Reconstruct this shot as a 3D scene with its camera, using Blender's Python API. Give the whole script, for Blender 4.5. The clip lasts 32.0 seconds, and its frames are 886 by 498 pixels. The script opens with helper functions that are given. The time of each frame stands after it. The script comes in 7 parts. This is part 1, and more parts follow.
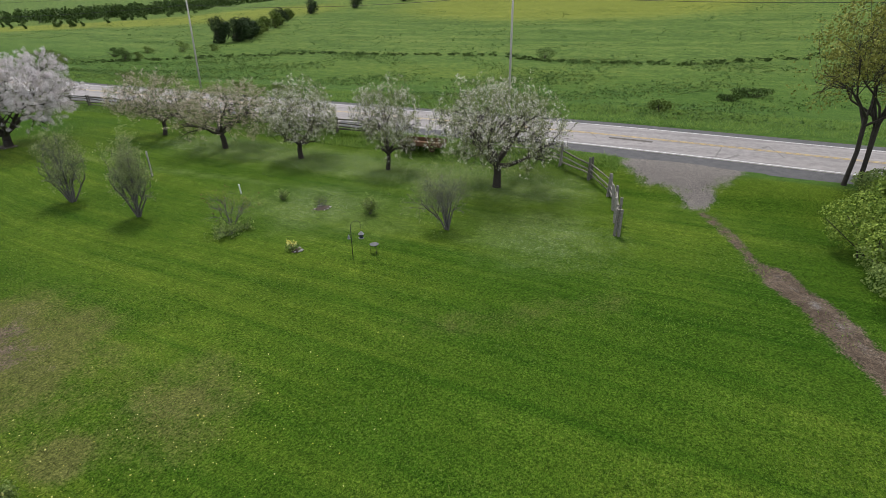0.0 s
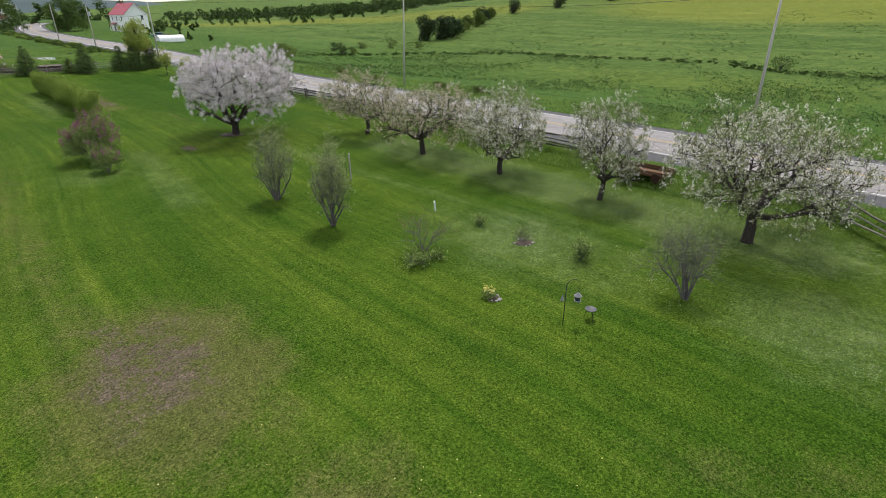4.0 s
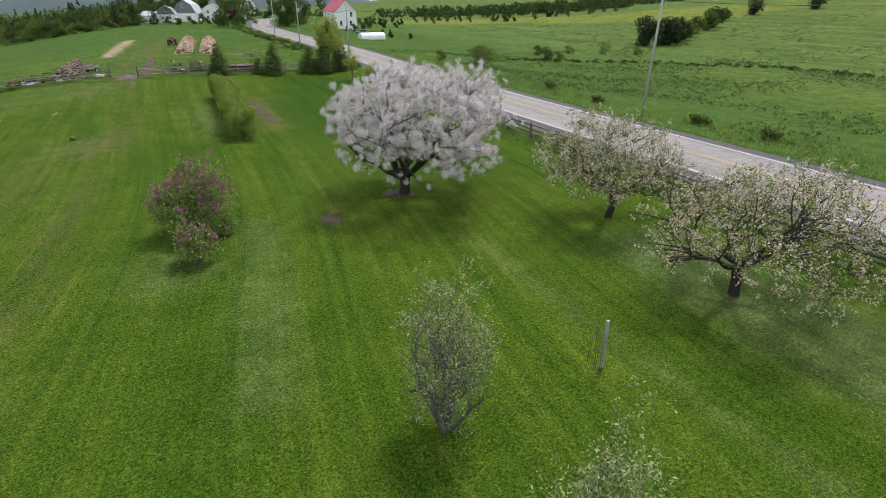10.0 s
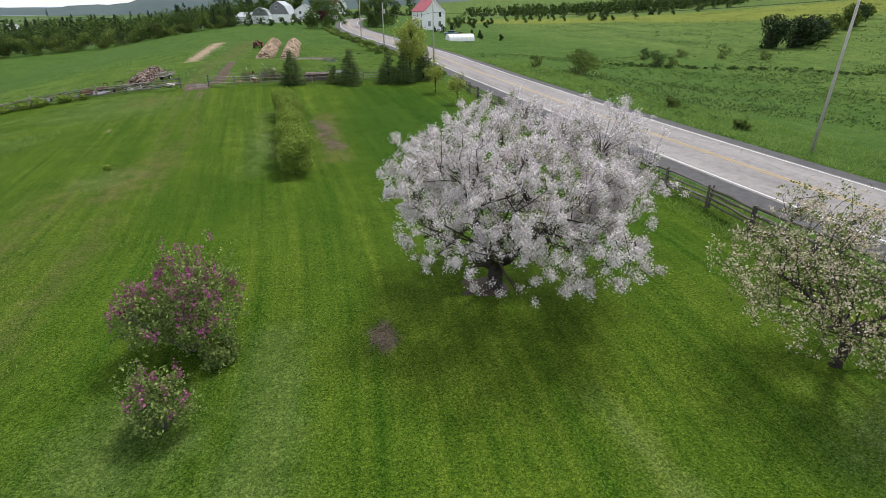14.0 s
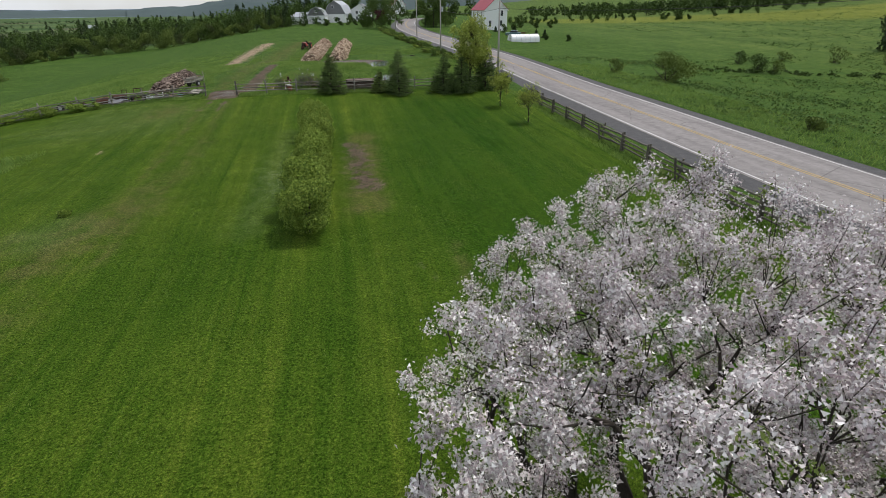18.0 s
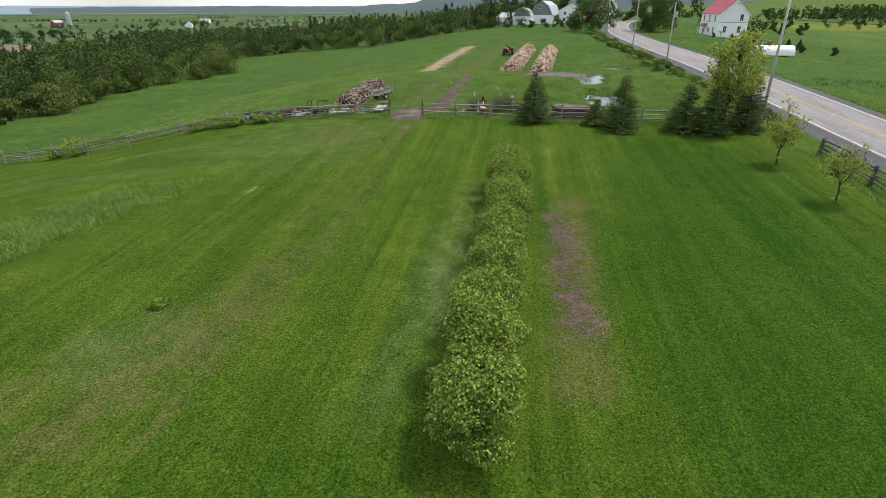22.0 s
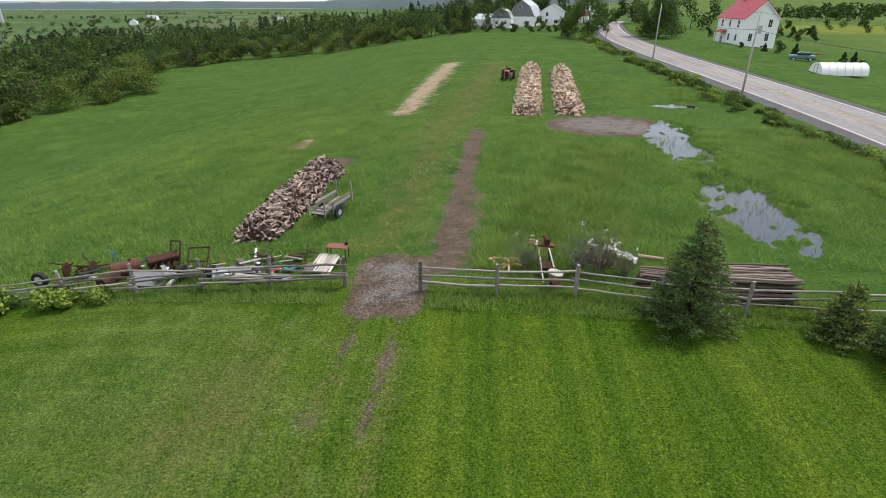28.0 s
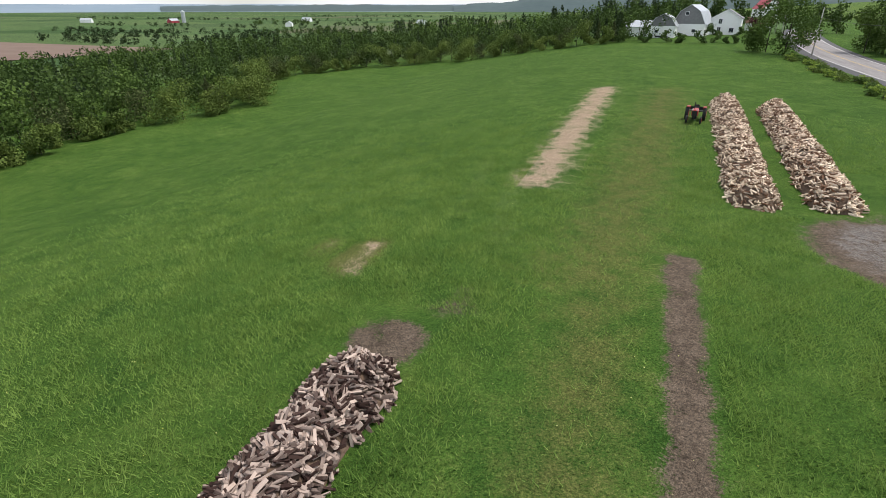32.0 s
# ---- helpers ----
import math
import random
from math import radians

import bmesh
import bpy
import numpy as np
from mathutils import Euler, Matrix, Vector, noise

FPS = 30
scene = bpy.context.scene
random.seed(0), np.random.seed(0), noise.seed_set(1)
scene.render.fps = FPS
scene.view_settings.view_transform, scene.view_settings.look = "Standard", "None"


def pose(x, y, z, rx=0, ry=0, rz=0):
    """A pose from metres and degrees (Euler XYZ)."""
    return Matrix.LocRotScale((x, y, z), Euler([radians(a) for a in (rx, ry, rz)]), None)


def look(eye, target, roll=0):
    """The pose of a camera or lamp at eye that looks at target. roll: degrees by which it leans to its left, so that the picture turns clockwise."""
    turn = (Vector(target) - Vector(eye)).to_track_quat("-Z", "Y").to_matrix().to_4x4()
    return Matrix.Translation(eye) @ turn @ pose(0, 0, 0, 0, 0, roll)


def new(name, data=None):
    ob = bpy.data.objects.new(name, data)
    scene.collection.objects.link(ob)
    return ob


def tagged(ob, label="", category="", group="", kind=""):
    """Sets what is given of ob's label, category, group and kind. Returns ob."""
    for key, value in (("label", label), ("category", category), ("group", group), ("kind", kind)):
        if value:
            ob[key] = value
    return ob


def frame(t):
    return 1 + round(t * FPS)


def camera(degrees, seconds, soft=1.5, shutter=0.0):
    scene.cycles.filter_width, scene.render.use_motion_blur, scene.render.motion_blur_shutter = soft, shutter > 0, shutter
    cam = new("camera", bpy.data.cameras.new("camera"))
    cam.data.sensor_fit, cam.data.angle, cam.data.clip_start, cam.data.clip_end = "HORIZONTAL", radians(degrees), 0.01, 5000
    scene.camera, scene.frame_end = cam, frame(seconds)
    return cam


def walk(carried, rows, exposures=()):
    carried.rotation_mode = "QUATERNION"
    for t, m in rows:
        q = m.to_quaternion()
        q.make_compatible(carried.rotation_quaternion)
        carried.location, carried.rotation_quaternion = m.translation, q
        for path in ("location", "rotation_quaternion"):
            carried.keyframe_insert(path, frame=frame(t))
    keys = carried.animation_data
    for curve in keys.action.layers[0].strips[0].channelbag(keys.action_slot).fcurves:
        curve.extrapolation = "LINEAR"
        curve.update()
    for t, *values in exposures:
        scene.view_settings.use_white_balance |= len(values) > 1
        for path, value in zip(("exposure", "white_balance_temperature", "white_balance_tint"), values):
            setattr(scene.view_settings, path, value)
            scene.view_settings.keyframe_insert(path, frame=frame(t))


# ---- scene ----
cam = camera(80.06, 32.0, 0.7)
# seconds, place, yaw to the left of +y, pitch, roll
PATH = [
    (0.0, -4.18, -6.51, 10.27, -63.08, -24.57, -0.66),
    (0.5, -3.73, -6.02, 10.28, -56.18, -24.56, -0.57),
    (1.0, -3.37, -5.56, 10.31, -48.68, -24.54, -0.49),
    (1.5, -3.07, -5.13, 10.34, -46.20, -24.49, -0.47),
    (2.0, -2.82, -4.65, 10.36, -45.15, -24.43, -0.39),
    (2.5, -2.56, -4.12, 10.37, -44.54, -24.43, -0.28),
    (4.5, -0.69, -1.12, 10.35, -43.06, -24.55, -0.19),
    (5.0, -0.00, 0.00, 10.40, -40.70, -24.53, -0.21),
    (5.5, 0.69, 1.20, 10.47, -37.67, -24.54, -0.11),
    (6.0, 1.37, 2.51, 10.53, -36.56, -24.54, -0.01),
    (6.5, 2.11, 3.97, 10.58, -35.74, -24.50, 0.04),
    (7.0, 2.86, 5.55, 10.61, -33.52, -24.46, 0.11),
    (7.5, 3.62, 7.19, 10.59, -31.28, -24.41, 0.05),
    (8.0, 4.35, 8.85, 10.51, -29.37, -24.44, 0.09),
    (8.5, 5.10, 10.51, 10.36, -27.36, -24.56, 0.06),
    (9.0, 5.87, 12.21, 10.26, -26.22, -24.59, 0.12),
    (9.5, 6.59, 13.96, 10.23, -25.54, -24.63, 0.20),
    (10.0, 7.25, 15.58, 10.28, -24.58, -24.59, 0.32),
    (10.5, 7.90, 17.02, 10.34, -23.01, -24.59, 0.19),
    (11.0, 8.49, 18.38, 10.43, -20.95, -24.65, 0.15),
    (11.5, 8.99, 19.65, 10.51, -18.80, -24.63, 0.11),
    (12.0, 9.40, 20.91, 10.60, -17.53, -24.57, 0.04),
    (12.5, 9.73, 22.13, 10.62, -16.71, -24.64, -0.18),
    (13.0, 9.96, 23.27, 10.64, -16.08, -24.66, -0.27),
    (13.5, 10.16, 24.39, 10.64, -15.66, -24.72, -0.27),
    (14.0, 10.37, 25.50, 10.61, -15.49, -24.76, -0.24),
    (14.5, 10.63, 26.61, 10.56, -15.26, -24.80, -0.28),
    (16.5, 11.72, 31.98, 10.02, -14.44, -24.61, -0.59),
    (17.0, 12.03, 33.56, 9.99, -14.26, -24.72, -0.58),
    (17.5, 12.31, 35.21, 10.00, -12.78, -24.69, -0.60),
    (18.0, 12.45, 36.85, 10.07, -9.58, -24.69, -0.54),
    (18.5, 12.40, 38.30, 10.19, -6.26, -24.60, -0.30),
    (19.0, 12.32, 39.72, 10.33, -4.16, -24.59, -0.19),
    (19.5, 12.21, 41.20, 10.42, -1.75, -24.63, 0.01),
    (20.0, 12.04, 42.87, 10.49, 0.63, -24.61, -0.00),
    (20.5, 11.90, 44.51, 10.56, 2.96, -24.64, -0.01),
    (21.0, 11.77, 46.19, 10.63, 4.44, -24.68, -0.09),
    (21.5, 11.53, 47.92, 10.69, 6.44, -24.78, 0.03),
    (22.0, 11.17, 49.55, 10.74, 10.22, -24.72, 0.00),
    (22.5, 10.74, 51.34, 10.80, 15.19, -24.70, -0.06),
    (23.0, 10.24, 53.22, 10.85, 16.78, -24.80, -0.14),
    (23.5, 9.59, 55.23, 10.93, 16.88, -24.83, -0.19),
    (24.0, 8.86, 57.35, 11.06, 15.61, -24.79, -0.16),
    (24.5, 8.11, 59.61, 11.22, 14.16, -24.72, -0.13),
    (25.0, 7.30, 62.06, 11.38, 12.39, -24.66, -0.23),
    (25.5, 6.65, 64.52, 11.50, 9.91, -24.64, 0.02),
    (27.5, 4.35, 75.22, 12.24, 6.63, -25.17, -0.12),
    (28.0, 3.88, 77.84, 12.32, 6.32, -25.15, 0.02),
    (28.5, 3.33, 80.44, 12.38, 6.09, -25.21, 0.00),
    (29.0, 2.82, 83.04, 12.39, 5.89, -25.28, 0.06),
    (29.5, 2.31, 85.69, 12.38, 5.82, -25.31, 0.09),
    (30.0, 1.86, 88.26, 12.37, 6.08, -25.31, 0.29),
    (30.5, 1.39, 90.94, 12.39, 8.17, -25.36, 0.13),
    (31.0, 0.88, 93.69, 12.44, 11.70, -25.34, 0.13),
    (31.5, 0.25, 96.38, 12.52, 15.40, -25.12, 0.17),
    (32.0, -0.72, 99.11, 12.59, 20.06, -24.87, 0.07),
]
EXPOSURES = [(0.0, 0.29), (2.0, 0.35), (15.5, 0.37), (17.0, 0.01), (18.0, -0.11), (20.0, -0.01), (21.0, 0.23), (22.0, 0.35), (26.0, 0.42), (30.0, 0.41), (32.0, 0.35)]
walk(cam, [(t, pose(x, y, z, 90 + p, 0, yaw) @ pose(0, 0, 0, 0, 0, r)) for t, x, y, z, yaw, p, r in PATH], EXPOSURES)

# ---- sky and sun: a bright, thinly clouded day ----
SUN_ELEVATION, SUN_AZIMUTH = radians(60), radians(52)   # azimuth from +y towards +x
world = bpy.data.worlds.new("sky")
scene.world = world
world.use_nodes = True
wn = world.node_tree.nodes
sky = wn.new("ShaderNodeTexSky")
sky.sky_type, sky.sun_disc = "NISHITA", False
sky.sun_elevation, sky.sun_rotation = SUN_ELEVATION, SUN_AZIMUTH
sky.air_density, sky.dust_density, sky.ozone_density = 1.0, 1.0, 1.0
# thin broken cloud over the blue
wl = world.node_tree.links
cloud, mix_cloud, cloud_ramp = wn.new("ShaderNodeTexNoise"), wn.new("ShaderNodeMix"), wn.new("ShaderNodeMapRange")
cloud.inputs["Scale"].default_value, cloud.inputs["Detail"].default_value = 3.0, 5.0
wl.new(wn.new("ShaderNodeTexCoord").outputs["Generated"], cloud.inputs["Vector"])
cloud_ramp.inputs[1].default_value, cloud_ramp.inputs[2].default_value = 0.35, 0.62
cloud_ramp.inputs[3].default_value, cloud_ramp.inputs[4].default_value = 0.3, 0.95
wl.new(cloud.outputs["Fac"], cloud_ramp.inputs[0])
mix_cloud.data_type = "RGBA"
mix_cloud.inputs[7].default_value = (6.1, 6.3, 6.55, 1)
wl.new(cloud_ramp.outputs[0], mix_cloud.inputs[0])
wl.new(sky.outputs[0], mix_cloud.inputs[6])
wl.new(mix_cloud.outputs[2], wn["Background"].inputs[0])
wn["Background"].inputs[1].default_value = 0.14
sun = new("sun", bpy.data.lights.new("sun", "SUN"))
sun.data.energy, sun.data.angle, sun.data.color = 2.7, radians(11), (1.0, 0.95, 0.87)
sun.matrix_world = look((math.sin(SUN_AZIMUTH) * math.cos(SUN_ELEVATION) * 90, math.cos(SUN_AZIMUTH) * math.cos(SUN_ELEVATION) * 90, math.sin(SUN_ELEVATION) * 90), (0, 0, 0))


# ---- materials ----
def material(name, rough=0.8, metal=0.0):
    m = bpy.data.materials.new(name)
    m.use_nodes = True
    b = m.node_tree.nodes["Principled BSDF"]
    b.inputs["Roughness"].default_value, b.inputs["Metallic"].default_value = rough, metal
    b.inputs["Specular IOR Level"].default_value = 0.25
    return m, m.node_tree.nodes, m.node_tree.links, b


def noise_node(nodes, links, vec, scale, detail=4.0, rough=0.6, distortion=0.0):
    n = nodes.new("ShaderNodeTexNoise")
    n.inputs["Scale"].default_value, n.inputs["Detail"].default_value = scale, detail
    n.inputs["Roughness"].default_value, n.inputs["Distortion"].default_value = rough, distortion
    links.new(vec, n.inputs["Vector"])
    return n.outputs["Fac"]


def ramp(nodes, links, fac, stops):
    r = nodes.new("ShaderNodeValToRGB")
    e = r.color_ramp.elements
    while len(e) < len(stops):
        e.new(0.5)
    for el, (pos, col) in zip(e, stops):
        el.position, el.color = pos, (*col, 1)
    links.new(fac, r.inputs[0])
    return r.outputs[0]


def mixed(nodes, links, fac, a, b, mode="MIX"):
    m = nodes.new("ShaderNodeMix")
    m.data_type, m.blend_type = "RGBA", mode
    for v, k in ((fac, 0), (a, 6), (b, 7)):
        if hasattr(v, "is_linked"):
            links.new(v, m.inputs[k])
        else:
            m.inputs[k].default_value = v if k == 0 else (*v, 1)
    return m.outputs[2]


def maths(nodes, links, op, a, b=0.0, c=0.0):
    m = nodes.new("ShaderNodeMath")
    m.operation = op
    for v, k in ((a, 0), (b, 1), (c, 2)):
        if hasattr(v, "is_linked"):
            links.new(v, m.inputs[k])
        else:
            m.inputs[k].default_value = v
    return m.outputs[0]


def grain_vec(nodes, links, along):
    """Object space drawn out along x, for wood grain."""
    m = nodes.new("ShaderNodeMapping")
    m.inputs["Scale"].default_value = (along, 1, 1)
    links.new(nodes.new("ShaderNodeTexCoord").outputs["Object"], m.inputs["Vector"])
    return m.outputs[0]


def place_vec(nodes):
    return nodes.new("ShaderNodeTexCoord").outputs["Object"]


def bumped(nodes, links, b, height, strength, distance=0.02):
    n = nodes.new("ShaderNodeBump")
    n.inputs["Strength"].default_value, n.inputs["Distance"].default_value = strength, distance
    links.new(height, n.inputs["Height"])
    links.new(n.outputs[0], b.inputs["Normal"])


def plain(name, dark, light, scale=6.0, rough=0.8, metal=0.0, bump=0.2, fine=40.0, island=0.0, lo=0.25, hi=0.75, along=1.0):
    """A surface that varies between two colours at two scales."""
    m, n, l, b = material(name, rough, metal)
    v = grain_vec(n, l, along)
    f = maths(n, l, "ADD", maths(n, l, "MULTIPLY", noise_node(n, l, v, scale), 0.6), maths(n, l, "MULTIPLY", noise_node(n, l, v, fine, 3), 0.4))
    if island:
        g = n.new("ShaderNodeNewGeometry").outputs["Random Per Island"]
        o = n.new("ShaderNodeObjectInfo").outputs["Random"]
        r = maths(n, l, "FRACT", maths(n, l, "ADD", g, o))
        f = maths(n, l, "ADD", maths(n, l, "MULTIPLY", f, 1 - island), maths(n, l, "MULTIPLY", r, island))
    l.new(ramp(n, l, f, [(lo, dark), (hi, light)]), b.inputs["Base Color"])
    bumped(n, l, b, noise_node(n, l, v, fine, 3), bump)
    return m


def leafy(name, dark, light, rough=0.6, translucent=0.25, patch=0.0, size=0.12):
    """Leaves or petals: each its own tone, some light let through."""
    m, n, l, b = material(name, rough)
    b.inputs["Specular IOR Level"].default_value = 0.1
    f = n.new("ShaderNodeNewGeometry").outputs["Random Per Island"]
    if patch:
        big = maths(n, l, "MULTIPLY_ADD", maths(n, l, "SUBTRACT", noise_node(n, l, place_vec(n), size, 2, 0.5), 0.5), 2.6, 0.5)
        f = maths(n, l, "ADD", maths(n, l, "MULTIPLY", f, 1 - patch), maths(n, l, "MULTIPLY", big, patch))
    c = ramp(n, l, f, [(0.0, dark), (1.0, light)])
    l.new(c, b.inputs["Base Color"])
    t = n.new("ShaderNodeBsdfTranslucent")
    l.new(c, t.inputs[0])
    s = n.new("ShaderNodeMixShader")
    s.inputs[0].default_value = translucent
    l.new(b.outputs[0], s.inputs[1])
    l.new(t.outputs[0], s.inputs[2])
    l.new(s.outputs[0], n["Material Output"].inputs[0])
    return m


BARK = plain("bark", (0.018, 0.014, 0.011), (0.07, 0.06, 0.05), 8, 0.95, bump=0.6)
TWIG = plain("grey_twigs", (0.07, 0.065, 0.06), (0.18, 0.17, 0.16), 8, 0.95)
WHITE_BLOSSOM = leafy("white_blossom", (0.42, 0.34, 0.36), (0.96, 0.93, 0.93), 0.7, 0.15)
CREAM_BLOSSOM = leafy("cream_blossom", (0.5, 0.46, 0.38), (0.85, 0.82, 0.74), 0.7, 0.3)
FADED_BLOSSOM = leafy("faded_blossom", (0.40, 0.31, 0.22), (0.80, 0.72, 0.60), 0.7, 0.3)
APPLE_LEAF = leafy("apple_leaves", (0.08, 0.12, 0.025), (0.25, 0.31, 0.09))
SPRING_LEAF = leafy("grey_green_apple_leaves", (0.12, 0.15, 0.055), (0.36, 0.40, 0.19))
BROWN_LEAF = leafy("young_brown_leaves", (0.10, 0.08, 0.03), (0.26, 0.20, 0.09))
GREY_LEAF = leafy("grey_green_leaves", (0.15, 0.19, 0.075), (0.40, 0.45, 0.21))
HEDGE_LEAF = leafy("hedge_leaves", (0.075, 0.14, 0.02), (0.34, 0.44, 0.085))
LILAC_LEAF = leafy("lilac_leaves", (0.09, 0.145, 0.034), (0.30, 0.38, 0.115))
LILAC_BLOOM = leafy("lilac_blossom", (0.20, 0.045, 0.13), (0.43, 0.16, 0.29))
SPRUCE_NEEDLE = leafy("spruce_needles", (0.045, 0.085, 0.026), (0.21, 0.29, 0.095), 0.7, 0.25)
LIME_LEAF = leafy("fresh_lime_leaves", (0.17, 0.225, 0.035), (0.47, 0.53, 0.13), 0.6, 0.4)
WOODS_LEAF = leafy("woodland_leaves", (0.024, 0.048, 0.012), (0.086, 0.135, 0.032), 0.7, 0.15, 0.6, 0.16)
GRASS_BLADE = leafy("long_grass", (0.095, 0.185, 0.036), (0.285, 0.395, 0.098), 0.6, 0.35, 0.4, 0.35)
LAWN_BLADE = leafy("short_grass", (0.05, 0.105, 0.014), (0.175, 0.245, 0.045), 0.6, 0.3, 0.3, 0.2)
GREY_WOOD = plain("weathered_grey_wood", (0.06, 0.054, 0.046), (0.40, 0.37, 0.33), 14, 0.9, bump=0.5, fine=60, island=0.25, lo=0.3, hi=0.7, along=0.25)
DARK_WOOD = plain("dark_weathered_wood", (0.04, 0.034, 0.028), (0.2, 0.18, 0.155), 14, 0.9, bump=0.5, fine=60, island=0.25, lo=0.3, hi=0.7, along=0.25)
FIREWOOD = plain("split_firewood", (0.16, 0.085, 0.05), (0.88, 0.72, 0.56), 4, 0.85, bump=0.4, island=0.75)
OLD_FIREWOOD = plain("weathered_firewood", (0.045, 0.024, 0.019), (0.50, 0.39, 0.33), 4, 0.85, bump=0.4, island=0.7, lo=0.36, hi=0.76)
WHITE_PAINT = plain("white_paint", (0.84, 0.84, 0.85), (0.92, 0.92, 0.93), 1.5, 0.6, bump=0.05)
RED_ROOF = plain("red_metal_roof", (0.30, 0.04, 0.06), (0.42, 0.07, 0.09), 0.8, 0.45, 0.0, bump=0.05)
TIN_ROOF = plain("pale_tin_roof", (0.36, 0.38, 0.41), (0.58, 0.6, 0.63), 0.8, 0.4, 0.3, bump=0.05)
RUST = plain("rusty_iron", (0.026, 0.014, 0.011), (0.105, 0.05, 0.034), 6, 0.85, 0.2, bump=0.4)
GLASS_DARK = plain("window_glass", (0.02, 0.025, 0.03), (0.05, 0.06, 0.07), 2, 0.1, bump=0.0)
BLACK_RUBBER = plain("black_rubber", (0.012, 0.012, 0.012), (0.04, 0.04, 0.04), 8, 0.8)
BLACK_METAL = plain("black_iron", (0.015, 0.015, 0.016), (0.05, 0.05, 0.05), 10, 0.5, 0.6)
POLE_WOOD = plain("grey_pole_wood", (0.27, 0.255, 0.235), (0.5, 0.475, 0.44), 1.2, 0.9, bump=0.3)


# ---- building blocks ----
def fast_mesh(name, verts, faces):
    """A mesh from arrays; all faces have the same number of corners."""
    me = bpy.data.meshes.new(name)
    verts, faces = np.asarray(verts, np.float32), np.asarray(faces, np.int32)
    me.vertices.add(len(verts))
    me.vertices.foreach_set("co", verts.ravel())
    k = faces.shape[1]
    me.loops.add(faces.size)
    me.loops.foreach_set("vertex_index", faces.ravel())
    me.polygons.add(len(faces))
    me.polygons.foreach_set("loop_start", np.arange(0, faces.size, k, dtype=np.int32))
    me.polygons.foreach_set("loop_total", np.full(len(faces), k, np.int32))
    me.update(calc_edges=True)
    return me


def put(name, me, mat, parent=None, label="", m=None, smooth=False):
    """Links a mesh as one object, under a thing or a part where one is given."""
    if mat is not None and not me.materials:
        me.materials.append(mat)
    if smooth:
        me.polygons.foreach_set("use_smooth", np.ones(len(me.polygons), bool))
    ob = new(name, me)
    if m is not None:
        ob.matrix_basis = m
    ob.parent = parent
    return tagged(ob, label)


def part(name, bm, mat, parent=None, label="", smooth=False):
    me = bpy.data.meshes.new(name)
    bm.to_mesh(me)
    bm.free()
    return put(name, me, mat, parent, label, smooth=smooth)


def thing(name, m, label, category, group="", kind=""):
    ob = new(name)
    ob.matrix_basis = m
    return tagged(ob, label, category, group, kind)


def box(bm, size, m=None, bevel=0.0):
    r = bmesh.ops.create_cube(bm, size=1.0, matrix=(m or Matrix()) @ Matrix.Diagonal((*size, 1)))
    if bevel:
        vs = set(r["verts"])
        bmesh.ops.bevel(bm, geom=[e for e in bm.edges if e.verts[0] in vs], offset=bevel, segments=1, affect="EDGES")
    return bm


def boxes(*specs, bevel=0.0):
    """A bmesh of boxes: each (size, place) or (size, pose)."""
    bm = bmesh.new()
    for size, at in specs:
        box(bm, size, at if isinstance(at, Matrix) else Matrix.Translation(at), bevel)
    return bm


def rod(bm, a, b, r0, r1=None, sides=8):
    a, b = Vector(a), Vector(b)
    turn = (b - a).to_track_quat("Z", "Y").to_matrix().to_4x4()
    bmesh.ops.create_cone(bm, cap_ends=True, segments=sides, radius1=r0, radius2=r0 if r1 is None else r1, depth=(b - a).length, matrix=Matrix.Translation((a + b) / 2) @ turn)
    return bm


def rods(*specs, sides=8):
    bm = bmesh.new()
    for s in specs:
        rod(bm, *s, sides=sides)
    return bm


def tubes(segs, sides=6):
    """Tapered tubes along (start, end, radius, radius) segments, as arrays."""
    s = np.asarray(segs, float)
    a, b, r0, r1 = s[:, 0:3], s[:, 3:6], s[:, 6], s[:, 7]
    d = b - a
    d /= np.linalg.norm(d, axis=1, keepdims=True) + 1e-9
    up = np.where(np.abs(d[:, 2:3]) > 0.9, [[1.0, 0, 0]], [[0, 0, 1.0]])
    u = np.cross(d, up)
    u /= np.linalg.norm(u, axis=1, keepdims=True)
    v = np.cross(d, u)
    ang = np.arange(sides) * 2 * math.pi / sides
    ring = np.cos(ang)[None, :, None] * u[:, None] + np.sin(ang)[None, :, None] * v[:, None]
    lo, hi = a[:, None] + ring * r0[:, None, None], b[:, None] + ring * r1[:, None, None]
    verts = np.concatenate([lo, hi], 1).reshape(-1, 3)
    k = np.arange(sides)
    quad = np.stack([k, (k + 1) % sides, (k + 1) % sides + sides, k + sides], 1)
    faces = (quad[None] + (np.arange(len(s)) * 2 * sides)[:, None, None]).reshape(-1, 4)
    return verts, faces


